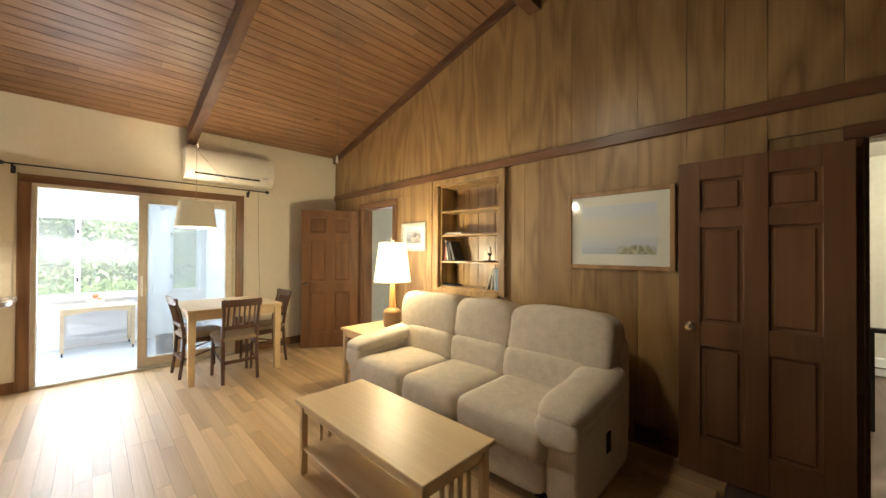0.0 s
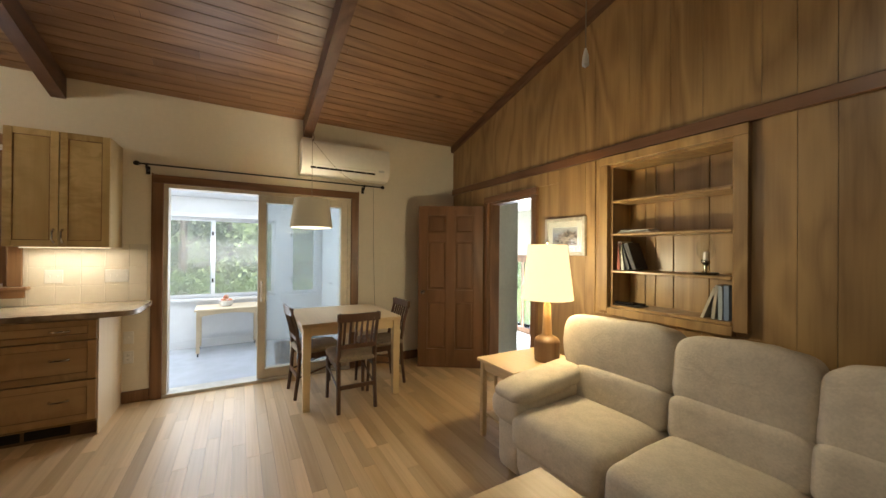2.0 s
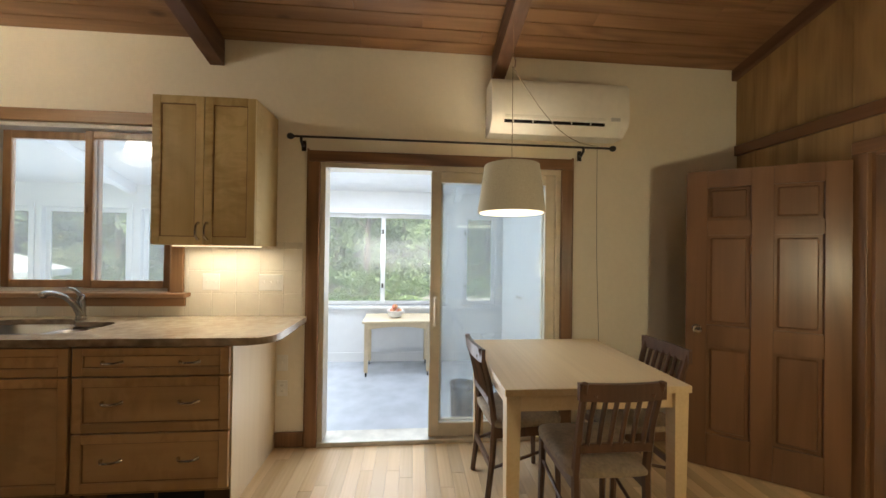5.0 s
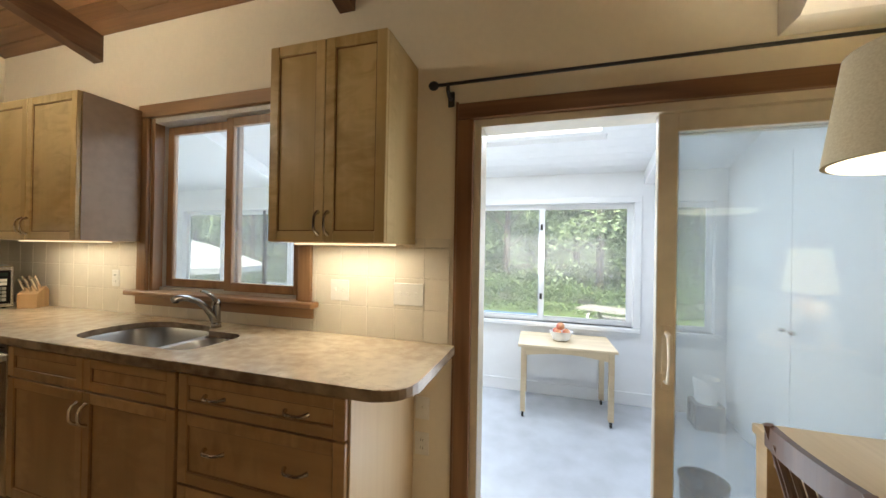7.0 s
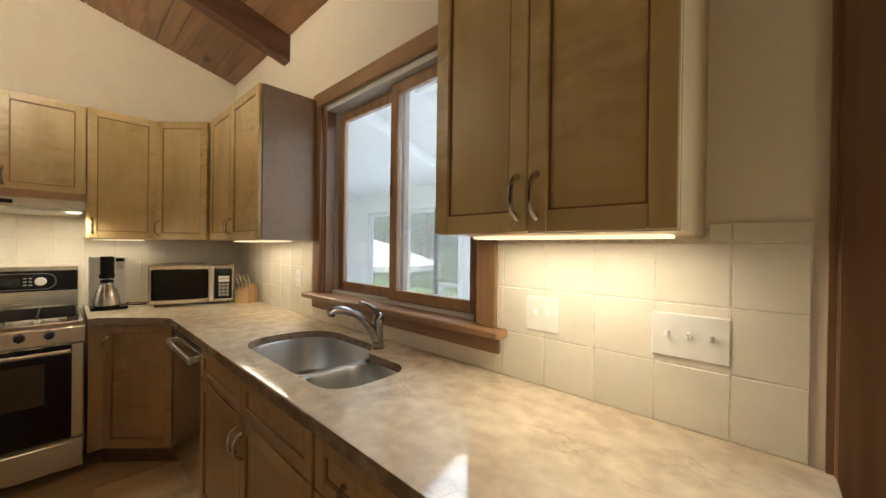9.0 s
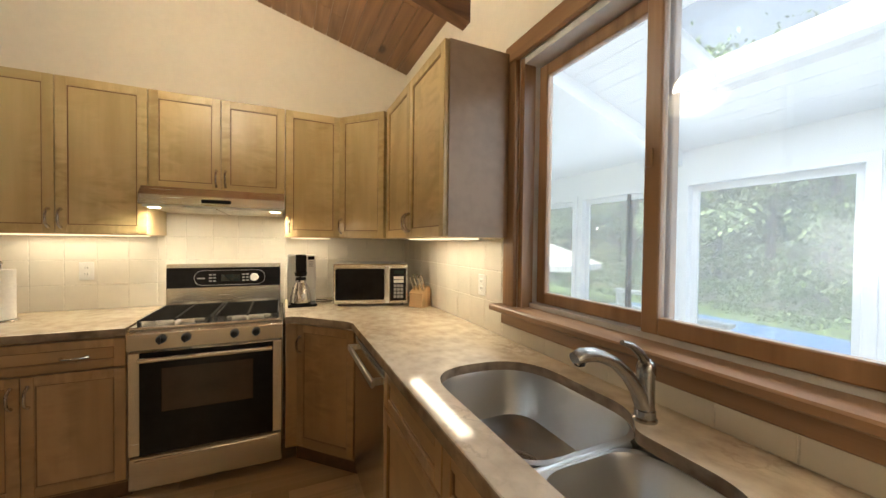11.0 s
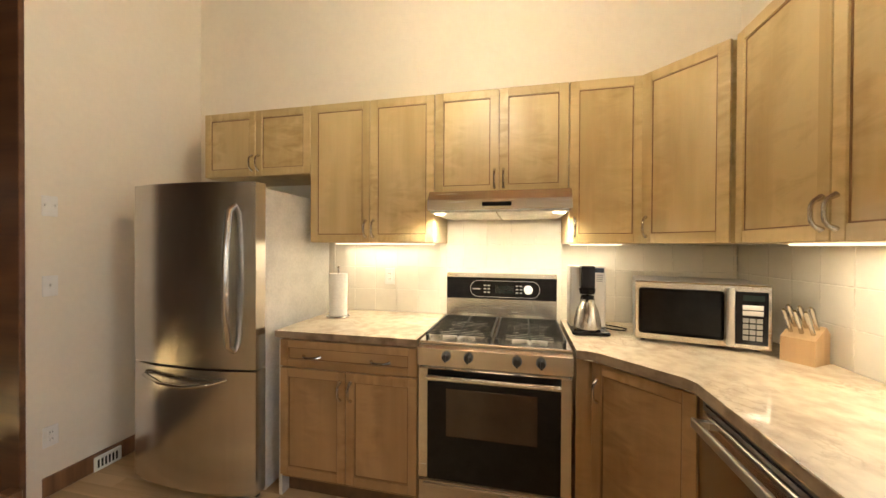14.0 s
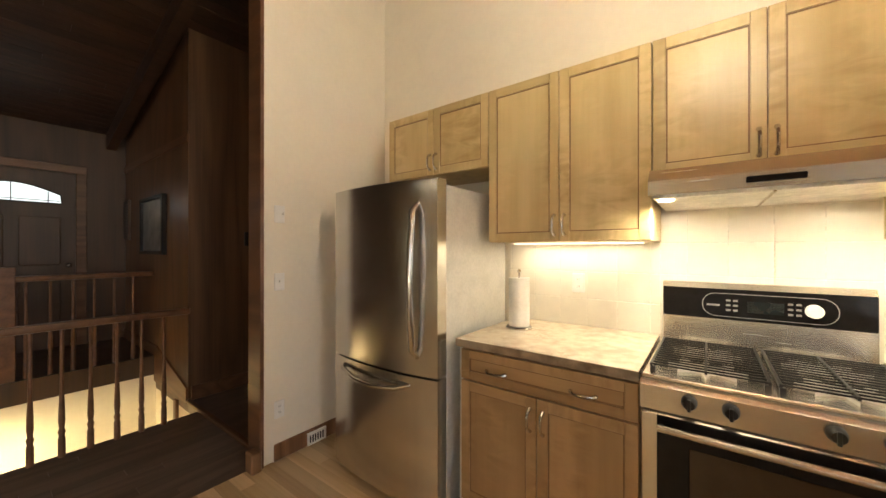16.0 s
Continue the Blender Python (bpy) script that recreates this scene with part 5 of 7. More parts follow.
plate(pose(-1.9, -0.468, 0.33, 0, 0, -90), 0.07, 0.115, "outlet", "white socket plate on the cream wall")
vt = thing("floor_vent", "white vent grille beside the refrigerator", "vent", pose(-1.916, -0.72, 0.003, 0, 0, -90))
part("frame", box(-0.06, -0.012, 0, 0.09, 0, 0.09, 0.003), PLASTIC, vt)
for i in range(6):
    part("slot", box(-0.045 + i * 0.02, -0.0145, 0.02, -0.035 + i * 0.02, -0.0115, 0.07), BLACKM, vt)

# ---- sofa ----
so = thing("sofa", "beige fabric three-seat reclining sofa with plump cushions", "sofa", pose(-2.215, 4.99, 0, 0, 0, 1))
SWI = 1.065
part("base", box(-SWI + 0.12, -0.36, 0.05, SWI - 0.12, 0.40, 0.34, 0.03, seg=3), SOFA, so, smooth=True)
part("back_frame", pillow((0, 0.40, 0.46), (SWI - 0.03, 0.10, 0.42), 0.25, 0.25, 40), SOFA, so, smooth=True)
edges = (-0.885, -0.285, 0.27, 0.885)
for i in range(3):
    a, b = edges[i], edges[i + 1]
    cx, hw = (a + b) / 2, (b - a) / 2
    s = part("seat_cushion", pillow((cx, -0.13, 0.36), (hw + 0.003, 0.345, 0.125), 0.42, 0.2, 52, puff=0.016), SOFA, so, smooth=True)
    part("seat_front", pillow((cx, -0.385, 0.22), (hw - 0.004, 0.045, 0.16), 0.4, 0.3, 32), SOFA, so, smooth=True)
    ex = 0.135 if i != 1 else 0.0
    cx2 = cx + (-ex / 2 if i == 0 else ex / 2 if i == 2 else 0)
    tilt = pose(0, 0, 0, -10).to_3x3()
    part("lumbar_cushion", pillow((cx, 0.20, 0.535), (hw + 0.006, 0.13, 0.135), 0.42, 0.24, 48, puff=0.016, m=tilt), SOFA, so, smooth=True)
    part("back_cushion", pillow((cx2, 0.285, 0.77), (hw + 0.008 + ex / 2, 0.15, 0.215), 0.46, 0.27, 52, puff=0.02, m=tilt), SOFA, so, smooth=True)
for s in (-1, 1):
    part("arm", pillow((s * 0.965, -0.02, 0.30), (0.1, 0.40, 0.27), 0.22, 0.22, 44), SOFA, so, smooth=True)
    part("arm_pad", pillow((s * 0.95, -0.07, 0.575), (0.135, 0.39, 0.065), 0.7, 0.4, 52, m=pose(0, 0, 0, 6).to_3x3(), puff=0.014), SOFA, so, smooth=True)
    part("arm_underpad", pillow((s * 0.95, -0.09, 0.505), (0.125, 0.37, 0.06), 0.7, 0.4, 44, m=pose(0, 0, 0, 4).to_3x3(), puff=0.01), SOFA, so, smooth=True)
    part("arm_roll", pillow((s * 0.95, -0.42, 0.455), (0.118, 0.045, 0.085), 0.7, 0.45, 32, puff=0.01), SOFA, so, smooth=True)
part("recliner_latch", box(1.06, -0.06, 0.24, 1.072, 0.0, 0.36, 0.006), BLACK, so, "black recliner latch")
for x in (-0.8, 0.8):
    for y in (-0.3, 0.36):
        part("foot", box(x - 0.03, y - 0.03, 0, x + 0.03, y + 0.03, 0.055), BLACKM, so)

# ---- tables ----
ct = thing("coffee_table", "pale birch mission-style coffee table with a lower shelf", "coffee table", pose(-2.02, 4.04, 0, 0, 0, 1))
CLX, CLY = 0.59, 0.245
part("tabletop", box(-CLX, -CLY, 0.435, CLX, CLY, 0.46, 0.005, seg=2), BIRCH, ct)
for sx in (-1, 1):
    for sy in (-1, 1):
        part("leg", box(sx * (CLX - 0.045) - 0.02, sy * (CLY - 0.04) - 0.02, 0, sx * (CLX - 0.045) + 0.02, sy * (CLY - 0.04) + 0.02, 0.4355, 0.003), BIRCH, ct)
    part("side_rail", box(sx * (CLX - 0.045) - 0.011, -CLY + 0.06, 0.37, sx * (CLX - 0.045) + 0.011, CLY - 0.06, 0.434), BIRCH, ct)
    part("side_rail", box(sx * (CLX - 0.045) - 0.011, -CLY + 0.06, 0.12, sx * (CLX - 0.045) + 0.011, CLY - 0.06, 0.15), BIRCH, ct)
    for i in range(4):
        y = -0.09 + i * 0.06
        part("slat", box(sx * (CLX - 0.045) - 0.007, y - 0.01, 0.15, sx * (CLX - 0.045) + 0.007, y + 0.01, 0.37), BIRCH, ct)
for sy in (-1, 1):
    part("apron", box(-CLX + 0.065, sy * (CLY - 0.04) - 0.009, 0.385, CLX - 0.065, sy * (CLY - 0.04) + 0.009, 0.434), BIRCH, ct)
part("lower_shelf", box(-CLX + 0.06, -CLY + 0.03, 0.15, CLX - 0.06, CLY - 0.03, 0.168, 0.003), BIRCH, ct)

et = thing("end_table", "pale birch mission-style end table with slatted sides", "end table", pose(-3.495, 5.02, 0))
EH = 0.30
part("tabletop", box(-0.21, -EH - 0.02, 0.575, 0.21, EH + 0.02, 0.60, 0.005, seg=2), BIRCH, et)
for sx in (-1, 1):
    for sy in (-1, 1):
        part("leg", box(sx * 0.175 - 0.019, sy * (EH - 0.02) - 0.019, 0, sx * 0.175 + 0.019, sy * (EH - 0.02) + 0.019, 0.5755, 0.003), BIRCH, et)
    part("side_rail", box(sx * 0.175 - 0.01, -EH + 0.04, 0.5, sx * 0.175 + 0.01, EH - 0.04, 0.574), BIRCH, et)
    part("side_rail", box(sx * 0.175 - 0.01, -EH + 0.04, 0.13, sx * 0.175 + 0.01, EH - 0.04, 0.16), BIRCH, et)
    for i in range(5):
        y = -0.16 + i * 0.08
        part("slat", box(sx * 0.175 - 0.006, y - 0.01, 0.16, sx * 0.175 + 0.006, y + 0.01, 0.5), BIRCH, et)
for sy in (-1, 1):
    part("apron", box(-0.155, sy * (EH - 0.02) - 0.009, 0.51, 0.155, sy * (EH - 0.02) + 0.009, 0.574), BIRCH, et)
part("lower_shelf", box(-0.17, -EH + 0.03, 0.16, 0.17, EH - 0.03, 0.178), BIRCH, et)

tl = thing("table_lamp", "lit table lamp with a turned wooden base and cream shade", "lamp", pose(-3.385, 5.12, 0.601))
part("base", lathe([(0.084, 0.0), (0.090, 0.006), (0.094, 0.05), (0.094, 0.148), (0.0935, 0.152), (0.080, 0.172), (0.052, 0.188), (0.037, 0.196), (0.0, 0.197)], 36), wood("turned_lamp_wood", (0.21, 0.12, 0.06), (0.12, 0.065, 0.032), 0.35, rand=0.02), tl, smooth=True)
part("neck", lathe([(0.037, 0.194), (0.035, 0.22), (0.026, 0.42), (0.016, 0.44), (0.012, 0.52), (0.0, 0.52)], 24), wood("pale_lamp_neck", (0.5, 0.33, 0.17), (0.36, 0.22, 0.1), 0.4, rand=0.02), tl, smooth=True)
SHADE = bpy.data.materials.new("glowing_cream_shade")
SHADE.use_nodes = True
p = SHADE.node_tree.nodes["Principled BSDF"]
p.inputs["Base Color"].default_value = (0.85, 0.72, 0.45, 1)
p.inputs["Emission Color"].default_value = (1.0, 0.78, 0.38, 1)
p.inputs["Emission Strength"].default_value = 0.65
p.inputs["Roughness"].default_value = 0.9
sh = part("shade", lathe([(0.192, 0.465), (0.142, 0.875), (0.14, 0.875), (0.19, 0.465), (0.192, 0.465)], 40), SHADE, tl, "softly glowing cream fabric shade", smooth=True)
sh.visible_shadow = False
part("finial", lathe([(0.006, 0.86), (0.01, 0.895), (0.0, 0.91)], 12), CHROME, tl)

dt = thing("dining_table", "square pale wood dining table with straight legs", "dining table", pose(-5.175, 4.03, 0))
DH = 0.465
part("tabletop", box(-DH, -DH, 0.735, DH, DH, 0.77, 0.004, seg=2), BIRCH, dt)
for sx in (-1, 1):
    for sy in (-1, 1):
        bm = prism([(-0.035, -0.035), (0.035, -0.035), (0.035, 0.035), (-0.035, 0.035)], 0, 0.7355)
        for v in bm.verts:
            if v.co.z < 0.1:
                v.co.x *= 0.8
                v.co.y *= 0.8
        bmesh.ops.translate(bm, vec=(sx * (DH - 0.045), sy * (DH - 0.045), 0), verts=bm.verts[:])
        part("leg", bm, BIRCH, dt)
    part("apron", box(sx * (DH - 0.04) - 0.011, -DH + 0.08, 0.655, sx * (DH - 0.04) + 0.011, DH - 0.08, 0.735), BIRCH, dt)
    part("apron", box(-DH + 0.08, sx * (DH - 0.04) - 0.011, 0.655, DH - 0.08, sx * (DH - 0.04) + 0.011, 0.735), BIRCH, dt)


def dining_chair(m):
    """Local y points from the back to the front of the seat."""
    c = thing("dining_chair", "dark-stained wooden slat-back dining chair with a taupe seat pad", "chair", m, "chairs round the dining table")
    for s in (-1, 1):
        x = s * 0.162
        part("back_post", tube([(x * 1.02, -0.215, 0.0), (x, -0.185, 0.25), (x, -0.175, 0.45), (x, -0.205, 0.66), (x * 1.04, -0.265, 0.875)], [0.017, 0.019, 0.02, 0.018, 0.014], 6), WALNUT, c)
        part("front_leg", tube([(x * 1.08, 0.205, 0.0), (x * 1.05, 0.19, 0.42)], [0.015, 0.02], 6), WALNUT, c)
        part("side_rail", box(x - 0.01, -0.175, 0.37, x + 0.01, 0.19, 0.425), WALNUT, c)
        part("stretcher", tube([(x, -0.19, 0.2), (x * 1.05, 0.195, 0.3)], 0.009, 6), WALNUT, c)
    part("front_rail", box(-0.17, 0.175, 0.37, 0.17, 0.195, 0.425), WALNUT, c)
    part("rear_stretcher", box(-0.17, -0.205, 0.2, 0.17, -0.187, 0.235), WALNUT, c)
    part("seat", pillow((0, 0.015, 0.455), (0.205, 0.215, 0.032), 0.5, 0.3, 32), SEATPAD, c, "taupe fabric seat pad", smooth=True)
    arc = [(-0.19 + 0.38 * i / 10, -0.28 + 0.5 * (-0.19 + 0.38 * i / 10) ** 2) for i in range(11)]
    part("crest_rail", prism(arc + [(a, b + 0.022) for a, b in arc[::-1]], 0.80, 0.872), WALNUT, c)
    part("lower_rail", box(-0.165, -0.213, 0.555, 0.165, -0.195, 0.595, 0.003), WALNUT, c)
    for i in range(6):
        x = -0.125 + i * 0.05
        part("slat", tube([(x, -0.203, 0.585), (x, -0.235, 0.72), (x, -0.268, 0.83)], 0.0105, 6), WALNUT, c)
    return c


ch = dining_chair(pose(-4.76, 4.01, 0, 0, 0, 90))
copy_thing(ch, pose(-5.22, 3.76, 0, 0, 0, 4))
copy_thing(ch, pose(-5.12, 4.42, 0, 0, 0, 183))

# pendant lamp over the dining table, its cord swagged to the wall
pd = thing("pendant_lamp", "linen drum pendant lamp on a swagged cord, lit", "lamp", pose(-5.16, 3.71, 0))
SH2 = bpy.data.materials.new("lit_linen_shade")
SH2.use_nodes = True
_n, _l = SH2.node_tree.nodes, SH2.node_tree.links
p = _n["Principled BSDF"]
_tx, _rp = _n.new("ShaderNodeTexNoise"), _n.new("ShaderNodeValToRGB")
_tx.inputs["Scale"].default_value, _tx.inputs["Detail"].default_value = 60, 8
_rp.color_ramp.elements[0].color, _rp.color_ramp.elements[1].color = (0.27, 0.215, 0.12, 1), (0.46, 0.375, 0.235, 1)
_l.new(_tx.outputs["Fac"], _rp.inputs["Fac"])
_l.new(_rp.outputs["Color"], p.inputs["Base Color"])
_l.new(_rp.outputs["Color"], p.inputs["Emission Color"])
p.inputs["Emission Strength"].default_value = 0.12
p.inputs["Roughness"].default_value = 0.95
part("shade", lathe([(0.2, 1.645), (0.162, 1.925), (0.16, 1.925), (0.198, 1.645), (0.2, 1.645)], 44), SH2, pd, "linen drum shade", smooth=True)
part("diffuser", lathe([(0.19, 1.648), (0.186, 1.641), (0.12, 1.634), (0.0, 1.631)], 40), glow("diffuser_glow", (1.0, 0.88, 0.64), 0.8), pd, "lit white diffuser")
bpy.data.objects["diffuser"].visible_shadow = False
part("spider", tube([(-0.161, 0, 1.92), (0.161, 0, 1.92)], 0.003, 6), CHROME, pd)
part("cord", tube([(0, 0, 1.92), (0, 0, 2.2), (0.0, 0.0, 2.52)], 0.0025, 6), CORD, pd)
part("hook", tube([(0, 0.0, 2.87), (0, 0.004, 2.6), (0, 0.015, 2.55), (0, 0.012, 2.52), (0, -0.005, 2.515)], 0.004, 6), CHROME, pd)
sw = [(0, 0, 2.52)]
for i in range(1, 13):
    s = i / 12
    sw.append((-0.498 * s, 0.80 * s, 2.52 - 0.30 * s - 0.13 * math.sin(math.pi * s)))
sw += [(-0.518, 0.81, 2.0), (-0.528, 0.82, 1.4), (-0.528, 0.84, 0.85), (-0.528, 0.85, 0.4)]
part("swag_cord", tube(sw, 0.0022, 6), CORD, pd, "pale cord running down the wall", smooth=True)

# kitchen bowl lamp and living-room fan, out of direct view but mirrored in the panes
kl = thing("bowl_pendant", "frosted glass bowl pendant lamp, lit", "lamp", pose(-4.25, 0.09, 0.01))
b = part("bowl", lathe([(0.0, 2.285), (0.075, 2.292), (0.155, 2.335), (0.205, 2.40), (0.202, 2.40), (0.151, 2.341), (0.073, 2.299), (0.0, 2.292)], 36), glow("frosted_bowl_glow", (1.0, 0.86, 0.6), 1.5), kl, "softly lit frosted bowl", smooth=True)
part("stem", tube([(0, 0, 2.28), (0, 0, ceil_z(-4.25) - 0.01)], 0.008, 8), CHROME, kl)
part("canopy", lathe([(0.06, ceil_z(-4.25) - 0.05), (0.06, ceil_z(-4.25) + 0.01), (0.0, ceil_z(-4.25) + 0.01)], 20), CHROME, kl)
fn = thing("ceiling_fan", "brown ceiling fan with a pull chain and lamp", "ceiling fan", pose(-1.95, 3.72, 0))
part("downrod", tube([(0, 0, 3.3), (0, 0, 3.8)], 0.012, 8), IRON, fn)
part("motor", lathe([(0.0, 3.14), (0.1, 3.15), (0.14, 3.2), (0.13, 3.28), (0.06, 3.33), (0.0, 3.33)], 28), IRON, fn, smooth=True)
for i in range(4):
    bm = box(0.13, -0.06, 3.225, 0.62, 0.06, 3.233, 0.003)
    bmesh.ops.transform(bm, matrix=pose(0, 0, 0, 0, 0, 45 + 90 * i), verts=bm.verts[:])
    part("blade", bm, TRIM, fn)
g = part("light_globe", lathe([(0.0, 3.0), (0.07, 3.01), (0.11, 3.06), (0.09, 3.14), (0.0, 3.14)], 24), glow("fan_globe_glow", (1.0, 0.85, 0.6), 1.2), fn, smooth=True)
g.visible_shadow = False
part("pull_chain", tube([(0.11, 0.0, 3.15), (0.016, -0.015, 2.6), (0.011, -0.015, 1.835)], 0.0013, 5), CORD, fn, "thin pull chain")
part("chain_fob", lathe([(0.0, 1.80), (0.007, 1.806), (0.006, 1.825), (0.002, 1.84), (0.0, 1.841)], 12, cx=0.011, cy=-0.015), PLASTIC, fn, "small pale chain fob", smooth=True)

# ---- pictures ----
def picture(m, w, h, frame_mat, mat_w, label, art):
    p = thing("framed_picture", label, "picture", m)
    f = 0.032
    part("frame", box(-w / 2, -0.028, 0, -w / 2 + f, 0, h, 0.004), frame_mat, p)
    part("frame", box(w / 2 - f, -0.028, 0, w / 2, 0, h, 0.004), frame_mat, p)
    part("frame", box(-w / 2 + f, -0.028, 0, w / 2 - f, 0, f, 0.004), frame_mat, p)
    part("frame", box(-w / 2 + f, -0.028, h - f, w / 2 - f, 0, h, 0.004), frame_mat, p)
    part("mount", box(-w / 2 + f, -0.012, f, w / 2 - f, -0.006, h - f), mat("mount_board_%d" % round(w * 100), (0.82, 0.79, 0.72), 0.8, scale=60, vary=0.02), p, "pale mount board")
    part("bevel", box(-w / 2 + mat_w - 0.006, -0.0128, mat_w - 0.006, w / 2 - mat_w + 0.006, -0.0118, h - mat_w + 0.006), WHITE, p)
    part("print", box(-w / 2 + mat_w, -0.0138, mat_w, w / 2 - mat_w, -0.0127, h - mat_w), art, p, "soft painted scene")
    g = part("glass", box(-w / 2 + f, -0.022, f, w / 2 - f, -0.02, h - f), GLASS, p)
    g.visible_shadow = False
    return p


def art_material(name, stops, z0, z1, blot):
    """A washed landscape: bands up the sheet, loosened by noise, with one blotch of darker colour."""
    m = bpy.data.materials.new(name)
    m.use_nodes = True
    n, l = m.node_tree.nodes, m.node_tree.links
    p = n["Principled BSDF"]
    p.inputs["Roughness"].default_value = 0.8
    tc, sep = n.new("ShaderNodeTexCoord"), n.new("ShaderNodeSeparateXYZ")
    l.new(tc.outputs["Object"], sep.inputs[0])
    mr, ns, ad = n.new("ShaderNodeMapRange"), n.new("ShaderNodeTexNoise"), n.new("ShaderNodeMath")
    mr.inputs["From Min"].default_value, mr.inputs["From Max"].default_value = z0, z1
    l.new(sep.outputs["Z"], mr.inputs["Value"])
    mp = n.new("ShaderNodeMapping")
    mp.inputs["Scale"].default_value = (5, 5, 18)
    l.new(tc.outputs["Object"], mp.inputs[0])
    l.new(mp.outputs[0], ns.inputs["Vector"])
    ns.inputs["Scale"].default_value = 1.2
    ad.operation = "MULTIPLY_ADD"
    ad.inputs[1].default_value = 0.22
    l.new(ns.outputs["Fac"], ad.inputs[0])
    l.new(mr.outputs[0], ad.inputs[2])
    rp = n.new("ShaderNodeValToRGB")
    e = rp.color_ramp.elements
    e[0].position, e[0].color = stops[0][0], (*stops[0][1], 1)
    e[1].position, e[1].color = stops[-1][0], (*stops[-1][1], 1)
    for pos, c in stops[1:-1]:
        rp.color_ramp.elements.new(pos).color = (*c, 1)
    l.new(ad.outputs[0], rp.inputs["Fac"])
    # blotch
    ds, cr2, mx = n.new("ShaderNodeVectorMath"), n.new("ShaderNodeMapRange"), n.new("ShaderNodeMix")
    ds.operation = "DISTANCE"
    sc = n.new("ShaderNodeMapping")
    sc.inputs["Scale"].default_value = (blot[2], 1, blot[3])
    l.new(tc.outputs["Object"], sc.inputs[0])
    nb = n.new("ShaderNodeTexNoise")
    nb.inputs["Scale"].default_value = 40
    l.new(tc.outputs["Object"], nb.inputs["Vector"])
    l.new(sc.outputs[0], ds.inputs[0])
    ds.inputs[1].default_value = (blot[0] * blot[2], -0.013, blot[1] * blot[3])
    cr2.inputs["From Min"].default_value, cr2.inputs["From Max"].default_value = 0.06, 0.1
    cr2.inputs["To Min"].default_value, cr2.inputs["To Max"].default_value = 1, 0
    nm = n.new("ShaderNodeMath")
    nm.operation = "MULTIPLY_ADD"
    nm.inputs[1].default_value, nm.inputs[2].default_value = 0.08, -0.04
    l.new(nb.outputs["Fac"], nm.inputs[0])
    sm = n.new("ShaderNodeMath")
    l.new(ds.outputs["Value"], sm.inputs[0])
    l.new(nm.outputs[0], sm.inputs[1])
    l.new(sm.outputs[0], cr2.inputs["Value"])
    mx.data_type = "RGBA"
    l.new(cr2.outputs[0], mx.inputs["Factor"])
    l.new(rp.outputs["Color"], mx.inputs["A"])
    r2 = n.new("ShaderNodeValToRGB")
    r2.color_ramp.elements[0].color, r2.color_ramp.elements[1].color = (*blot[4], 1), (*blot[5], 1)
    r2.color_ramp.elements[0].position, r2.color_ramp.elements[1].position = 0.35, 0.65
    l.new(nb.outputs["Fac"], r2.inputs["Fac"])
    l.new(r2.outputs["Color"], mx.inputs["B"])
    l.new(mx.outputs["Result"], p.inputs["Base Color"])
    return m


SEA = art_material("washed_seascape", [(0.08, (0.50, 0.55, 0.64)), (0.25, (0.66, 0.70, 0.76)), (0.5, (0.80, 0.79, 0.78)), (0.8, (0.83, 0.79, 0.76)), (1.1, (0.70, 0.74, 0.82))], 0.14, 0.46, (0.14, 0.13, 0.55, 1.6, (0.3, 0.3, 0.2), (0.62, 0.55, 0.4)))
TOWN = art_material("small_street_scene", [(0.1, (0.45, 0.42, 0.4)), (0.4, (0.25, 0.22, 0.22)), (0.7, (0.35, 0.38, 0.5)), (1.1, (0.5, 0.5, 0.55))], 0.09, 0.26, (0.05, 0.15, 0.6, 1.1, (0.1, 0.08, 0.08), (0.5, 0.4, 0.35)))
picture(pose(-1.345, NY - 0.004, 1.255), 0.76, 0.60, wood("light_oak_frame", (0.42, 0.26, 0.13), (0.26, 0.14, 0.07), 0.35, rand=0.02), 0.115, "large framed seascape watercolour with a pale mount", SEA)
picture(pose(-3.715, NY - 0.004, 1.39), 0.46, 0.345, mat("silver_frame", (0.62, 0.57, 0.48), 0.35, 0.4, scale=30), 0.09, "small silver-framed street picture on the panelling", TOWN)

# ---- shelf things ----
def book(m, w, h, d, colour, label):
    n = "book_cover_%02d%02d%02d" % tuple(round(c * 99) for c in colour)
    cover = bpy.data.materials.get(n) or mat(n, colour, 0.6, scale=20)
    b = thing("book", label, "book", m, "books in the bookcase")
    bm = box(0, 0, 0, w, 0.002, h)
    box(0, 0, 0, 0.002, d, h, 0, bm)
    box(w - 0.002, 0, 0, w, d, h, 0, bm)
    part("cover", bm, cover, b)
    part("pages", box(0.0025, 0.003, 0.003, w - 0.0025, d - 0.004, h - 0.003), bpy.data.materials["white_paper"], b, "cream page block")
    return b


S0, S1, S2, S3 = 0.98 + 0.0205, 0.98 + 0.3005, 0.98 + 0.5955, 0.98 + 0.8605
book(pose(-3.235, NY + 0.04, S1, 0, 3, 0), 0.03, 0.22, 0.16, (0.25, 0.05, 0.03), "red book standing on the shelf")
book(pose(-3.195, NY + 0.04, S1, 0, -8, 0), 0.028, 0.23, 0.16, (0.5, 0.5, 0.46), "grey book leaning on the shelf")
book(pose(-3.155, NY + 0.05, S1 + 0.001, 0, -18, 0), 0.03, 0.22, 0.16, (0.02, 0.02, 0.022), "black book leaning on the shelf")
book(pose(-3.11, NY + 0.05, S1 + 0.002, 0, -20, 0), 0.035, 0.22, 0.16, (0.03, 0.03, 0.035), "black book leaning on the shelf")
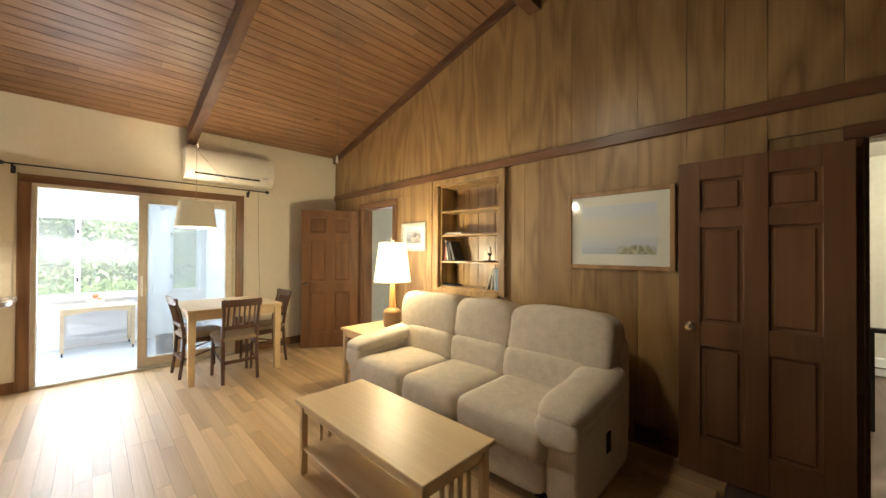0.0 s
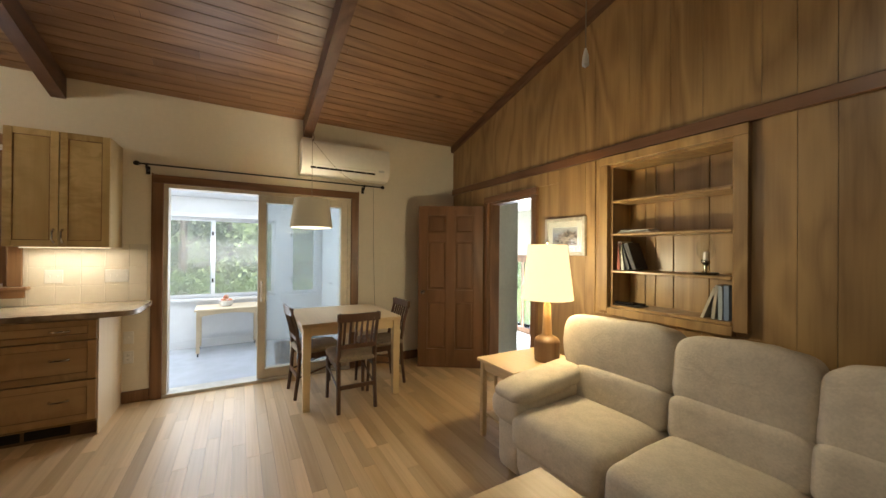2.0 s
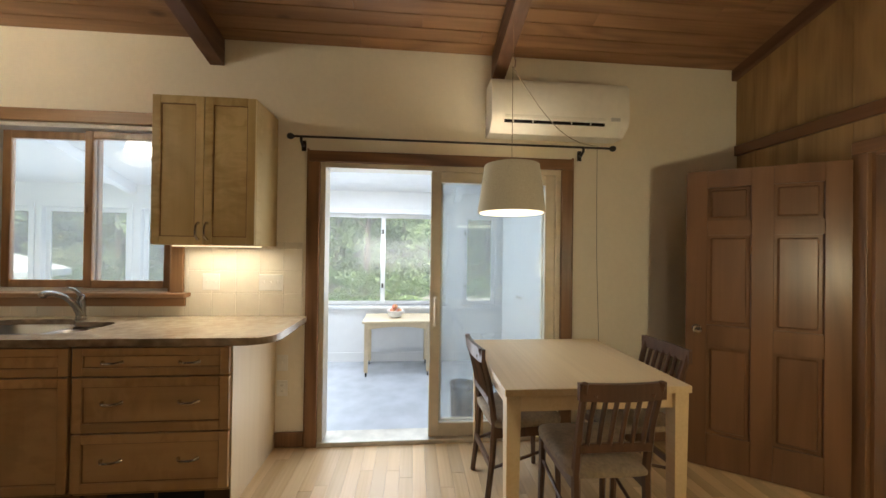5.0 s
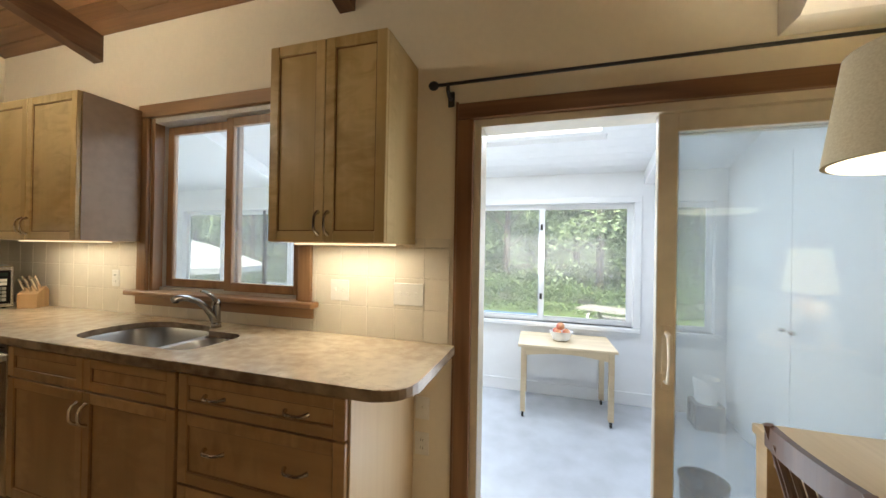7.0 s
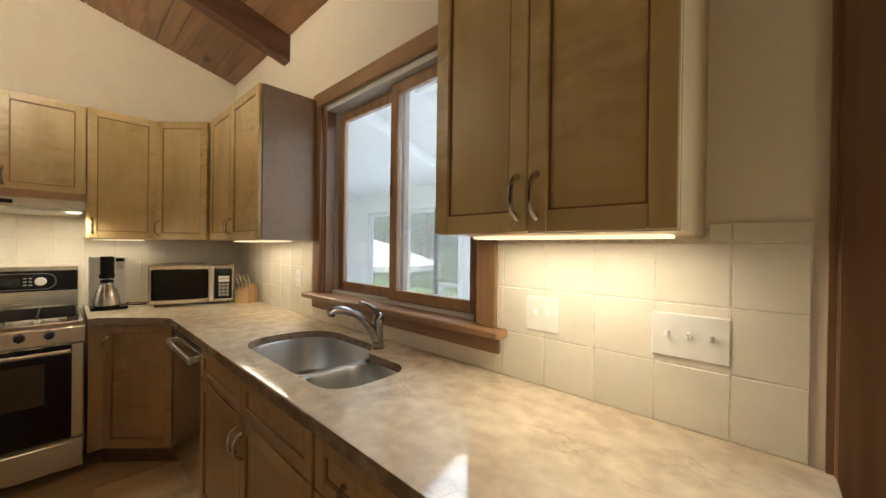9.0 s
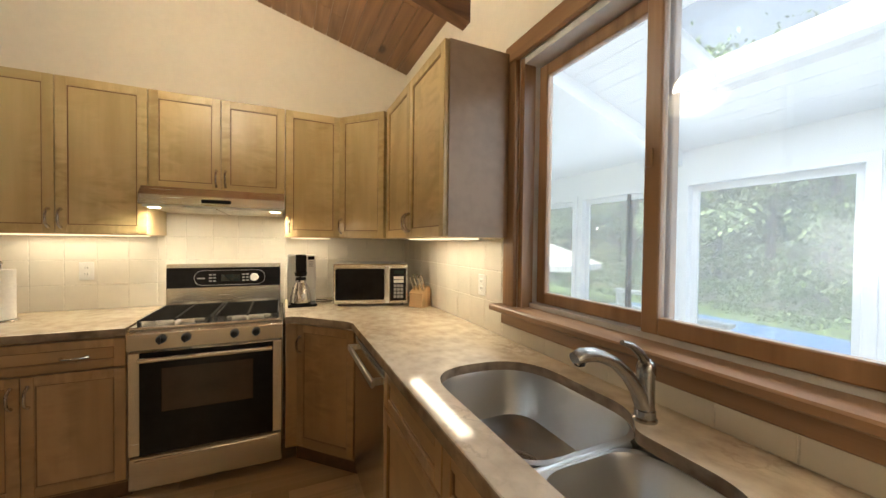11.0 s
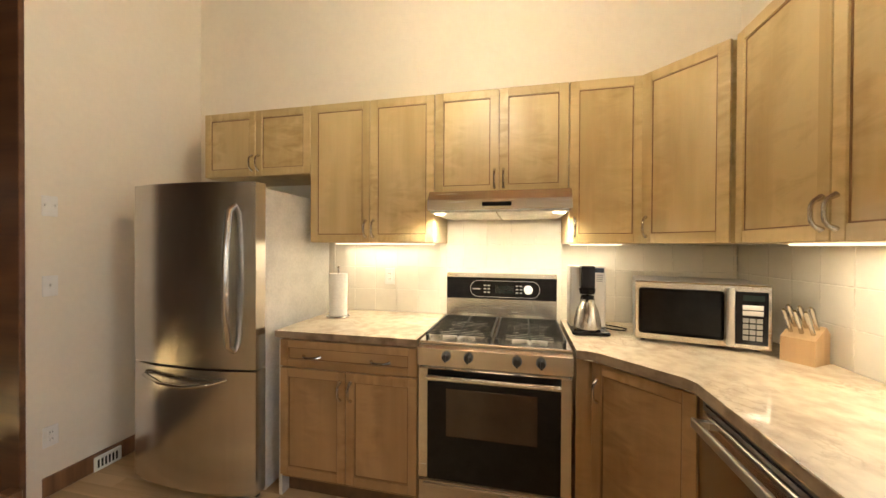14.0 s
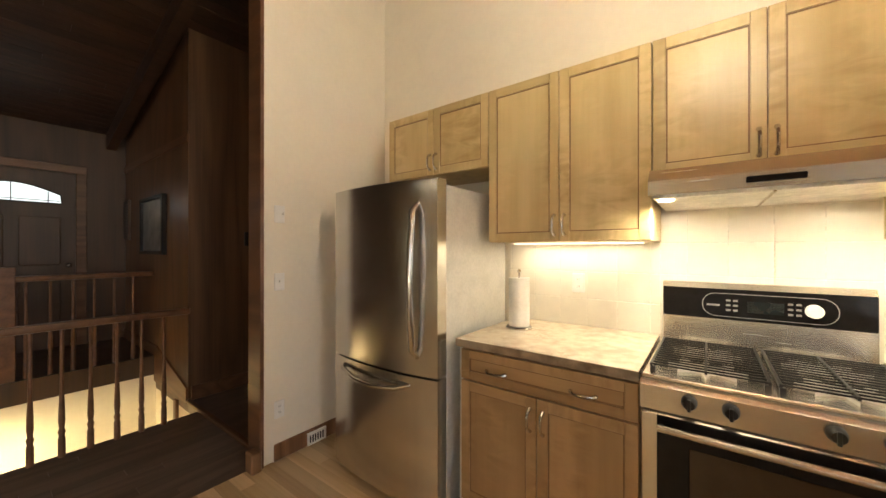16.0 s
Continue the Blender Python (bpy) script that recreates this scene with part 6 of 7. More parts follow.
book(pose(-2.635, NY + 0.04, S0, 0, 20, 0), 0.018, 0.215, 0.16, (0.6, 0.55, 0.45), "pale book leaning on the lowest shelf")
book(pose(-2.575, NY + 0.04, S0, 0, 6, 0), 0.022, 0.22, 0.16, (0.45, 0.42, 0.36), "grey-brown book on the lowest shelf")
book(pose(-2.536, NY + 0.04, S0, 0, 0, 0), 0.026, 0.215, 0.16, (0.38, 0.43, 0.48), "blue book on the lowest shelf")
book(pose(-2.506, NY + 0.04, S0, 0, 0, 0), 0.03, 0.22, 0.16, (0.15, 0.22, 0.36), "dark blue book on the lowest shelf")
book(pose(-3.22, NY + 0.03, S2 + 0.001, 0, 90, 0), 0.012, 0.26, 0.18, (0.7, 0.68, 0.62), "thin pale booklet lying flat").location = (-3.22, NY + 0.03, S2 + 0.0125)
book(pose(-3.2, NY + 0.03, S2 + 0.0255, 0, 90, 4), 0.012, 0.22, 0.17, (0.6, 0.6, 0.58), "thin pale booklet lying flat")
rc = thing("remote_tray", "dark tray with small black remotes", "tray", pose(-3.16, NY + 0.09, S0))
bm = box(-0.12, -0.07, 0, 0.12, 0.07, 0.008, 0.003)
part("tray", bm, IRON, rc)
part("remote", box(-0.1, -0.045, 0.0085, 0.06, -0.005, 0.028, 0.005), BLACK, rc)
part("remote", box(-0.04, 0.01, 0.0085, 0.11, 0.05, 0.026, 0.005), BLACK, rc)
hl = thing("hurricane_lamp", "clear glass hurricane candle lamp on a dark dish", "candle holder", pose(-2.63, NY + 0.1, S1))
part("dish", lathe([(0.06, 0.0), (0.075, 0.012), (0.07, 0.014), (0.0, 0.008)], 24), IRON, hl, smooth=True)
part("stem", lathe([(0.03, 0.012), (0.012, 0.025), (0.012, 0.06), (0.028, 0.08), (0.026, 0.095), (0.0, 0.096)], 20), CHROME, hl, smooth=True)
part("candle", lathe([(0.014, 0.096), (0.014, 0.15), (0.0, 0.152)], 14), PLASTIC, hl, smooth=True)
g = part("chimney", lathe([(0.028, 0.1), (0.05, 0.135), (0.056, 0.165), (0.048, 0.205), (0.030, 0.245), (0.026, 0.275)], 28), GLASSW, hl, "clear glass chimney", smooth=True)
g.visible_shadow = False

vn = thing("wall_vent", "dark floor register at the foot of the panelling", "vent", pose(-1.13, NY - 0.016, 0.03))
part("frame", box(-0.1, -0.012, 0, 0.1, 0, 0.13, 0.003), TRIM, vn)
for i in range(6):
    part("louvre", box(-0.085, -0.015, 0.018 + i * 0.018, 0.085, -0.011, 0.027 + i * 0.018), BLACKM, vn)

# ---- stairwell and entrance beyond the kitchen ----
def turned_baluster(h, r=0.017):
    return lathe([(r * 1.1, 0), (r * 1.1, 0.12), (r * 0.8, 0.14), (r * 1.15, 0.17), (r * 0.75, 0.19), (r * 1.05, 0.24), (r * 0.9, 0.33), (r * 0.62, 0.45), (r * 0.62, h), (0.0, h)], 10)


def railing(name, x, y0, y1, z, top, n, label):
    r = thing(name, label, "railing", pose(x, 0, z))
    part("handrail", box(-0.032, y0, top - 0.05, 0.032, y1, top, 0.012, seg=2), TRIM, r, smooth=True)
    data = mesh_of("baluster", turned_baluster(top - 0.05), TRIM, True)
    for i in range(n):
        o = piece("baluster", data, r, (0, y0 + 0.17 + (y1 - y0 - 0.2) * i / n, 0))
    return r


rail1 = railing("stair_railing", -0.72, -0.33, 1.8, 0.0, 0.9, 14, "dark wooden stair railing with turned balusters")
rail2 = railing("landing_railing", 0.62, -0.42, 1.8, 0.25, 0.9, 14, "dark wooden landing railing with turned balusters")
part("newel_post", box(-0.045, 1.76, 0, 0.045, 1.85, 1.02, 0.006), TRIM, rail1)
part("newel_post", box(-0.045, 0.53, 0, 0.045, 0.62, 0.98, 0.006), TRIM, rail2)
structure("floor_landing", box(0.56, -0.43, 0.05, EX, 1.9, 0.25), PANELSHADE, "raised entrance landing, darkened as foyer shade", "floor")
structure("wall_stairwell", box(0.58, -0.43, -1.7, 0.66, 1.9, 0.05), PAINT, "cream wall of the lit lower stairwell", "wall")
structure("wall_stairwell_south", box(-0.68, -0.45, -1.7, 0.58, -0.431, -0.02), PAINT, "cream wall of the lit lower stairwell", "wall")
structure("wall_stairwell_north", box(-0.68, 1.75, -1.7, 0.58, 1.80, -0.161), PAINT, "cream wall of the lit lower stairwell", "wall")
structure("floor_lower", box(-0.8, -0.5, -1.75, 0.7, 1.9, -1.7), GREYFLOOR, "dark floor at the foot of the stairs", "floor")
structure("wall_stairwell_west", box(-0.76, -0.43, -1.7, -0.681, 1.8, -0.03), PAINT, "cream wall of the lit lower stairwell", "wall")
structure("trim_stairwell", box(-0.13, -0.43, -1.7, -0.06, -0.405, -0.05, 0.004), CASING, "brown door casing in the lower stairwell", "trim")
structure("trim_threshold", box(-1.76, -0.44, 0.0, -0.40, -0.40, 0.028, 0.006), TRIM, "dark wooden threshold across the hall", "trim")
structure("trim_plinth", box(-1.95, -0.335, 0.0, -1.86, -0.27, 0.13, 0.008), CASING, "brown plinth block at the jamb's foot", "trim")
structure("baseboard_hall", box(-0.391, -3.2, 0.0, -0.376, -0.45, 0.13, 0.004), TRIM, "dark wooden baseboard in the hall", "baseboard")
structure("trim_stringer", prism([(-0.37, -0.02), (EX, -0.02), (EX, 0.36), (0.5, 0.36), (-0.37, 0.12)], -0.43, -0.412, axis="y"), TRIM, "dark wooden stringer board along the stairs", "trim")
hp = thing("framed_picture", "dark framed picture hanging on the stair wall", "picture", pose(0.62, -0.43, 1.33, 0, 0, 180))
for q in ((-0.40, 0, -0.36, 0.62), (0.36, 0, 0.40, 0.62), (-0.36, 0, 0.36, 0.04), (-0.36, 0.58, 0.36, 0.62)):
    part("frame", box(q[0], -0.045, q[1], q[2], 0, q[3], 0.004), BLACKM, hp)
part("print", box(-0.36, -0.018, 0.04, 0.36, -0.01, 0.58), mat("grey_print", (0.22, 0.21, 0.2), 0.4, scale=6, vary=0.3), hp, "dim grey print")
th = thing("thermostat", "small black box on the hall panelling", "thermostat", pose(-0.376, -1.0, 1.42, 0, 0, -90))
part("case", box(-0.09, -0.03, 0, 0.09, 0, 0.14, 0.005), BLACKM, th)
part("face", box(-0.06, -0.033, 0.04, 0.06, -0.029, 0.1, 0.002), BLACK, th)
lv = thing("wall_grille", "dark louvred grille at the end of the stair wall", "vent", pose(1.68, -0.43, 1.5, 0, 0, 180))
part("frame", box(-0.1, -0.03, 0, 0.1, 0, 0.5, 0.004), PANELSHADE, lv)
for i in range(12):
    part("louvre", box(-0.08, -0.036, 0.03 + i * 0.038, 0.08, -0.026, 0.05 + i * 0.038), BLACKM, lv)

# entrance door with an arched light; local x runs south along the wall
fd = thing("front_door", "wooden entrance door with an arched leaded window, darkened as shade", "door", pose(EX - 0.005, 1.0, 0.25, 0, 0, -90), kind="structure")
part("slab", box(0, 0.0, 0, 0.98, 0.0045, 2.03), PANELSHADE, fd)
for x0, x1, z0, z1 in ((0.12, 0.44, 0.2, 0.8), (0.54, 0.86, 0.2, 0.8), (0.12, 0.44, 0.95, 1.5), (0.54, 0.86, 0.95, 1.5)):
    part("panel", box(x0, -0.012, z0, x1, 0.0, z1, 0.01), PANELSHADE, fd)
for x0, x1, z1 in ((-0.09, 0.0, 2.03), (0.98, 1.07, 2.03)):
    part("casing_side", box(x0, -0.025, 0, x1, 0.0045, z1, 0.004), TRIM, fd)
part("casing_head", box(-0.09, -0.025, 2.03, 1.07, 0.0045, 2.12, 0.004), TRIM, fd)
arch = [(0.12, 1.66), (0.86, 1.66), (0.86, 1.76)] + [(0.86 - 0.74 * i / 12, 1.76 + 0.11 * math.sin(math.pi * i / 12)) for i in range(1, 12)] + [(0.12, 1.76)]
# The pane emits a little itself, in place of daylight from behind.
part("arched_light", prism(arch, -0.006, -0.003, axis="y"), glow("frosted_pane_day_glow", (0.78, 0.85, 0.85), 0.35), fd, "bright arched pane, its daylight put in as glow")
bm = tube([(a, -0.01, b) for a, b in arch + arch[:1]], 0.008, 6)
for x in (0.22, 0.49, 0.76):
    tube([(x, -0.01, 1.66), (x, -0.01, 1.79 if x != 0.49 else 1.865)], 0.005, 6, bm)
tube([(0.13, -0.01, 1.69), (0.85, -0.01, 1.69)], 0.004, 6, bm)
part("leading", bm, IRON, fd, "dark leaded bars")
part("knob", pillow((0.92, -0.05, 0.95), (0.03, 0.025, 0.03), 1, 1, 14), CHROME, fd, smooth=True)
part("knob_stem", tube([(0.92, 0, 0.95), (0.92, -0.03, 0.95)], 0.012, 8), CHROME, fd)

# ---- stair hall seen through the north doorway ----
structure("floor_north_hall", box(-1.6, NY + T, -0.1, 2.6, 9.2, 0.0), GREYFLOOR, "grey-brown floor of the north hall", "floor")
HALLW = mat("pale_hall_paint", (0.72, 0.70, 0.62), 0.7, scale=20, vary=0.03, bump=0.05)
structure("wall_hall_north", box(-1.6, 9.2, -0.1, 2.6, 9.3, 2.6), HALLW, "pale painted wall of the north hall")
structure("wall_hall_west", box(-1.7, NY + T, -0.1, -1.6, 9.3, 2.6), HALLW, "pale painted wall of the north hall")
structure("wall_hall_east", box(2.6, NY + T, -0.1, 2.7, 9.3, 2.6), HALLW, "pale painted wall of the north hall")
structure("ceiling_hall", box(-1.7, NY + T, 2.5, 2.7, 9.3, 2.6), HALLW, "pale ceiling of the north hall", "ceiling")
nr = thing("hall_railing", "black iron railing in the north hall", "railing", pose(-0.6, 7.2, 0))
part("handrail", box(0, -0.02, 0.77, 2.4, 0.02, 0.81, 0.006), IRON, nr)
for i in range(6):
    part("post", box(0.62 + i * 0.32, -0.011, 0, 0.642 + i * 0.32, 0.011, 0.772), IRON, nr)
bh = thing("baseboard_heater", "pale baseboard heater along the hall wall", "heater", pose(-0.5, 9.2, 0))
part("cover", prism([(-0.0, 0.02), (-0.06, 0.02), (-0.07, 0.1), (-0.05, 0.2), (0.0, 0.21)], 0, 2.6, axis="x"), WHITE, bh)
part("gap", box(0.01, -0.075, 0.10, 2.59, -0.06, 0.112), BLACKM, bh)
wb = thing("waste_basket", "white waste basket on the hall floor", "basket", pose(-0.12, 8.3, 0))
part("pail", lathe([(0.1, 0.0), (0.125, 0.36), (0.12, 0.36), (0.096, 0.01), (0.0, 0.01)], 24), WHITE, wb, smooth=True)
part("rim", lathe([(0.125, 0.352), (0.132, 0.358), (0.125, 0.366), (0.119, 0.36), (0.125, 0.352)], 24), WHITE, wb, smooth=True)

# ---- back room seen through the ajar door ----
structure("floor_back_entry", box(-5.1, NY + T, -0.12, -1.75, 6.35, -0.001), FLOORS, "light wooden floor inside the back doorway", "floor")
structure("floor_back_room", box(-9.3, NY + T, -0.86, -1.75, 9.7, -0.76), mat("pale_carpet", (0.62, 0.6, 0.57), 0.95, scale=80, vary=0.06, bump=0.4), "pale carpet of the back room", "floor")
structure("wall_back_west", box(-9.4, NY + T, -0.86, -9.3, 9.8, 2.6), HALLW, "pale wall of the back room")
structure("wall_back_east", box(-1.85, NY + T, -0.86, -1.75, 9.8, 2.6), HALLW, "pale wall of the back room")
structure("wall_back_closet", box(-6.05, NY + T, -0.85, -5.93, 7.1, 2.5), HALLW, "pale wall just inside the back room")
bm = box(-9.3, 9.7, -0.86, -9.15, 9.8, 2.6)
box(-9.15, 9.7, 1.24, -7.3, 9.8, 2.6, bm=bm)
box(-7.3, 9.7, -0.86, -1.75, 9.8, 2.6, bm=bm)
box(-9.3, NY + T - 0.1, -0.86, -5.9, NY + T, 2.6, bm=bm)
structure("wall_back_north", bm, HALLW, "pale wall with a glass door in the back room")
structure("ceiling_back", box(-9.4, NY + T, 2.5, -1.75, 9.8, 2.6), HALLW, "pale ceiling of the back room", "ceiling")
bd2 = thing("glass_door_1", "wooden-framed glass patio door in the back room", "glass door", pose(-9.15, 9.7, -0.76), kind="structure")
for x0, x1 in ((0.0, 0.07), (0.46, 0.53), (0.89, 0.96), (0.96, 1.03), (1.4, 1.47), (1.78, 1.85)):
    part("stile", box(x0, 0.0, 0, x1, 0.06, 2.0, 0.003), CASING, bd2)
for z0, z1 in ((0.0, 0.14), (1.9, 2.0)):
    part("rail", box(0.0, 0.004, z0, 1.85, 0.056, z1, 0.003), CASING, bd2)
part("casing_head", box(-0.08, -0.02, 2.0, 1.93, 0.0, 2.08, 0.003), CASING, bd2)
g = part("pane", box(0.07, 0.025, 0.14, 1.78, 0.029, 1.9), GLASS, bd2, "clear glass pane")
g.visible_shadow = False

# ---- porch beyond the west wall ----
PX, PY0, PY1 = -7.7, -3.2, 4.32
HX = WX - T
def porch_z(x):
    return 2.17 + 0.3 * (x - PX)


structure("floor_porch", box(PX - 0.1, PY0, -0.14, HX, PY1 + 0.1, -0.02), PORCHFLOOR, "grey painted porch floor", "floor")
OPEN = ((-2.1, -1.42), (-1.28, -0.33), (-0.17, 0.78), (1.9, 3.58), (3.8, 4.22))
bm = box(PX - 0.1, PY0, -0.14, PX, PY1 + 0.1, 0.70)
box(PX - 0.1, PY0, 1.88, PX, PY1 + 0.1, 2.3, bm=bm)
prev = PY0
for a, b in OPEN + ((PY1 + 0.1, None),):
    box(PX - 0.1, prev, 0.70, PX, a, 1.88, bm=bm)
    prev = b
structure("wall_porch_west", bm, PORCHWHITE, "white porch wall with a row of windows")
structure("wall_porch_north", box(PX, PY1, -0.14, HX, PY1 + 0.1, 2.8), PORCHWHITE, "white end wall of the porch")
structure("wall_porch_south", box(PX, PY0 - 0.1, -0.14, HX, PY0, 2.8), PORCHWHITE, "white end wall of the porch")
structure("wall_porch_house", box(HX - 0.012, 4.26, -0.14, HX, PY1, 2.8), PORCHWHITE, "white outer face of the house")
structure("baseboard_porch", box(PX, PY0, -0.02, PX + 0.015, PY1, 0.1, 0.003), PORCHWHITE, "white porch baseboard", "baseboard")
# ceiling boards with two skylights left open
SKY = ((0.3, 1.4), (2.15, 3.25))
SK0, SK1 = -7.08, -6.42
bm = bmesh.new()
n = 17
for i in range(n):
    a, b = PX + (HX - PX) * i / n, PX + (HX - PX) * (i + 1) / n
    cuts = [PY0] + ([v for q in SKY for v in q] if b > SK0 and a < SK1 else []) + [PY1]
    for y0, y1 in zip(cuts[::2], cuts[1::2]):
        prism([(a + 0.003, porch_z(a)), (b - 0.003, porch_z(b)), (b - 0.003, porch_z(b) + 0.03), (a + 0.003, porch_z(a) + 0.03)], y0, y1, bm, "y")
    for y0, y1 in zip(cuts[::2], cuts[1::2]):
        prism([(a, porch_z(a) + 0.025), (b, porch_z(b) + 0.025), (b, porch_z(b) + 0.12), (a, porch_z(a) + 0.12)], y0, y1, bm, "y")
structure("ceiling_porch", bm, PORCHWHITE, "white boarded porch ceiling with two skylights", "ceiling")
for a, b in SKY:
    sk = thing("skylight", "white-framed skylight in the porch ceiling", "skylight", pose(0, 0, 0), kind="structure")
    for y0, y1 in ((a - 0.0, a + 0.05), (b - 0.05, b)):
        part("frame", prism([(SK0, porch_z(SK0)), (SK1, porch_z(SK1)), (SK1, porch_z(SK1) + 0.14), (SK0, porch_z(SK0) + 0.14)], y0, y1, axis="y"), PORCHWHITE, sk)
    for x0, x1 in ((SK0 - 0.01, SK0 + 0.04), (SK1 - 0.04, SK1 + 0.01)):
        part("frame", prism([(x0, porch_z(x0)), (x1, porch_z(x1)), (x1, porch_z(x1) + 0.14), (x0, porch_z(x0) + 0.14)], a + 0.05, b - 0.05, axis="y"), PORCHWHITE, sk)
    g = part("pane", prism([(SK0, porch_z(SK0) + 0.1), (SK1, porch_z(SK1) + 0.1), (SK1, porch_z(SK1) + 0.104), (SK0, porch_z(SK0) + 0.104)], a, b, axis="y"), GLASS, sk)
    g.visible_shadow = False
for y in (-2.47, -0.28, 1.71, 3.7):
    structure("beam_porch", prism([(PX, porch_z(PX) - 0.12), (HX, porch_z(HX) - 0.12), (HX, porch_z(HX) - 0.002), (PX, porch_z(PX) - 0.002)], y - 0.045, y + 0.045, axis="y"), PORCHWHITE, "white porch rafter", "beam")
for k, (a, b) in enumerate(OPEN):
    w = thing("window_%d" % (k + 2), "white-framed sliding porch window", "window", pose(PX, a, 0, 0, 0, 90), kind="structure")
    L = b - a
    part("sill", box(-0.05, -0.05, 0.66, L + 0.05, 0.1, 0.70, 0.004), PORCHWHITE, w)
    for x0, x1 in ((-0.06, 0.0), (L, L + 0.06)):
        part("casing_side", box(x0, -0.018, 0.70, x1, 0.0, 1.88, 0.003), PORCHWHITE, w)
    part("casing_head", box(-0.06, -0.018, 1.88, L + 0.06, 0.0, 1.94, 0.003), PORCHWHITE, w)
    spans = ((0.0, L / 2 + 0.03, 0.04), (L / 2 - 0.03, L, 0.065)) if L > 1.2 else ((0.0, L, 0.04),)
    for x0, x1, y0 in spans:
        bm = box(x0, y0, 0.70, x0 + 0.05, y0 + 0.022, 1.88)
        box(x1 - 0.05, y0, 0.70, x1, y0 + 0.022, 1.88, 0, bm)
        box(x0 + 0.05, y0, 0.70, x1 - 0.05, y0 + 0.022, 0.75, 0, bm)
        box(x0 + 0.05, y0, 1.83, x1 - 0.05, y0 + 0.022, 1.88, 0, bm)
        s = part("sash", bm, PORCHWHITE, w)
        g = part("pane", box(x0 + 0.045, y0 + 0.009, 0.745, x1 - 0.045, y0 + 0.012, 1.835), GLAREPANE, s, "porch glass with a painted veil of glare")
        g.visible_shadow = False
    if k == 1:
        part("mullion", box(0.525, 0.02, 0.70, 0.552, 0.075, 1.88), IRON, w, "dark narrow mullion")
    if k in (3, 4):
        for z in (0.95, 1.65):
            part("latch", box(L / 2 - 0.012 if L > 1.2 else 0.01, 0.028, z - 0.03, L / 2 + 0.012 if L > 1.2 else 0.034, 0.04, z + 0.03, 0.003), IRON, w)

# porch furniture
ptb = thing("side_table", "small pale wooden side table on casters", "table", pose(-7.375, 2.96, -0.02, 0, 0, 2))
TW, TD, TH = 0.395, 0.262, 0.63
PALE = wood("weathered_pale_wood", (0.70, 0.58, 0.40), (0.5, 0.38, 0.24), 0.5, axis="Y", rand=0.03, cathedral=0.8)
part("tabletop", box(-TD, -TW, TH - 0.025, TD, TW, TH, 0.006, seg=2), PALE, ptb)
q = [(-TW + 0.05, TH - 0.025), (TW - 0.05, TH - 0.025), (TW - 0.05, TH - 0.1)] + [(TW - 0.05 - (2 * TW - 0.1) * i / 8, TH - 0.1 + 0.035 * math.sin(math.pi * i / 8)) for i in range(1, 8)] + [(-TW + 0.05, TH - 0.1)]
for x in (-TD + 0.04, TD - 0.04):
    part("apron", prism(q, x - 0.009, x + 0.009, axis="x"), PALE, ptb)
for y in (-TW + 0.05, TW - 0.05):
    part("apron", box(-TD + 0.05, y - 0.009, TH - 0.095, TD - 0.05, y + 0.009, TH - 0.025), PALE, ptb)
for x in (-TD + 0.04, TD - 0.04):
    for y in (-TW + 0.045, TW - 0.045):
        l = part("leg", prism([(-0.02, -0.02), (0.02, -0.02), (0.02, 0.02), (-0.02, 0.02)], 0.05, TH - 0.0245), PALE, ptb)
        l.location = (x, y, 0)
        w = part("caster", tube([(0, -0.008, 0.025), (0, 0.008, 0.025)], 0.025, 12), BLACKM, l, "black caster")
part("back_board", box(-TD + 0.03, -TW + 0.07, 0.2, -TD + 0.036, TW - 0.07, TH - 0.13), PORCHWHITE, ptb)
fb = thing("fruit_bowl", "white scalloped bowl on the porch table", "bowl", pose(-7.36, 2.93, 0.6105))
part("bowl", lathe([(0.05, 0.0), (0.07, 0.01), (0.088, 0.06), (0.1, 0.085), (0.094, 0.085), (0.08, 0.055), (0.06, 0.016), (0.0, 0.014)], 26), WHITE, fb, smooth=True)
RED = mat("red_peach_skin", (0.55, 0.13, 0.09), 0.4, scale=8, vary=0.3, dark=(0.6, 0.3, 0.12))
for i, (x, y, z) in enumerate(((-0.042, -0.035, 0.072), (0.042, -0.03, 0.072), (0.0, 0.045, 0.072), (0.0, -0.005, 0.125))):
    f = thing("peach", "red and orange peach in the white bowl", "fruit", pose(-7.36 + x, 2.93 + y, 0.6105 + z), "fruit in the bowl")
    part("flesh", pillow((0, 0, 0), (0.036, 0.036, 0.034), 1, 1, 18), RED, f, smooth=True)
    part("stalk", tube([(0, 0, 0.03), (0.002, 0.0, 0.04)], 0.002, 5), KICK, f)
wd = thing("wardrobe", "tall white storage cupboard with two doors on the porch", "cupboard", pose(-7.5, PY1 - 0.001, -0.02))
part("body", box(0, -0.03, 0.06, 1.5, 0, 2.1), PORCHWHITE, wd)
for x0, x1 in ((0.004, 0.748), (0.752, 1.496)):
    dd = part("cupboard_door", box(x0, -0.052, 0.07, x1, -0.031, 2.09, 0.003), PORCHWHITE, wd)
    part("knob", pillow((0.70 if x0 < 0.5 else 0.80, -0.07, 0.95), (0.016, 0.02, 0.016), 1, 1, 12), CHROME, dd, smooth=True)
part("plinth", box(0.01, -0.03, 0, 1.49, -0.002, 0.0595), PORCHWHITE, wd)
st = thing("concrete_block", "grey hollow concrete block on the porch floor", "block", pose(-7.45, 4.08, -0.02))
bm = box(-0.1, -0.1, 0.0, 0.1, 0.1, 0.025)
box(-0.1, -0.1, 0.175, 0.1, 0.1, 0.2, 0, bm)
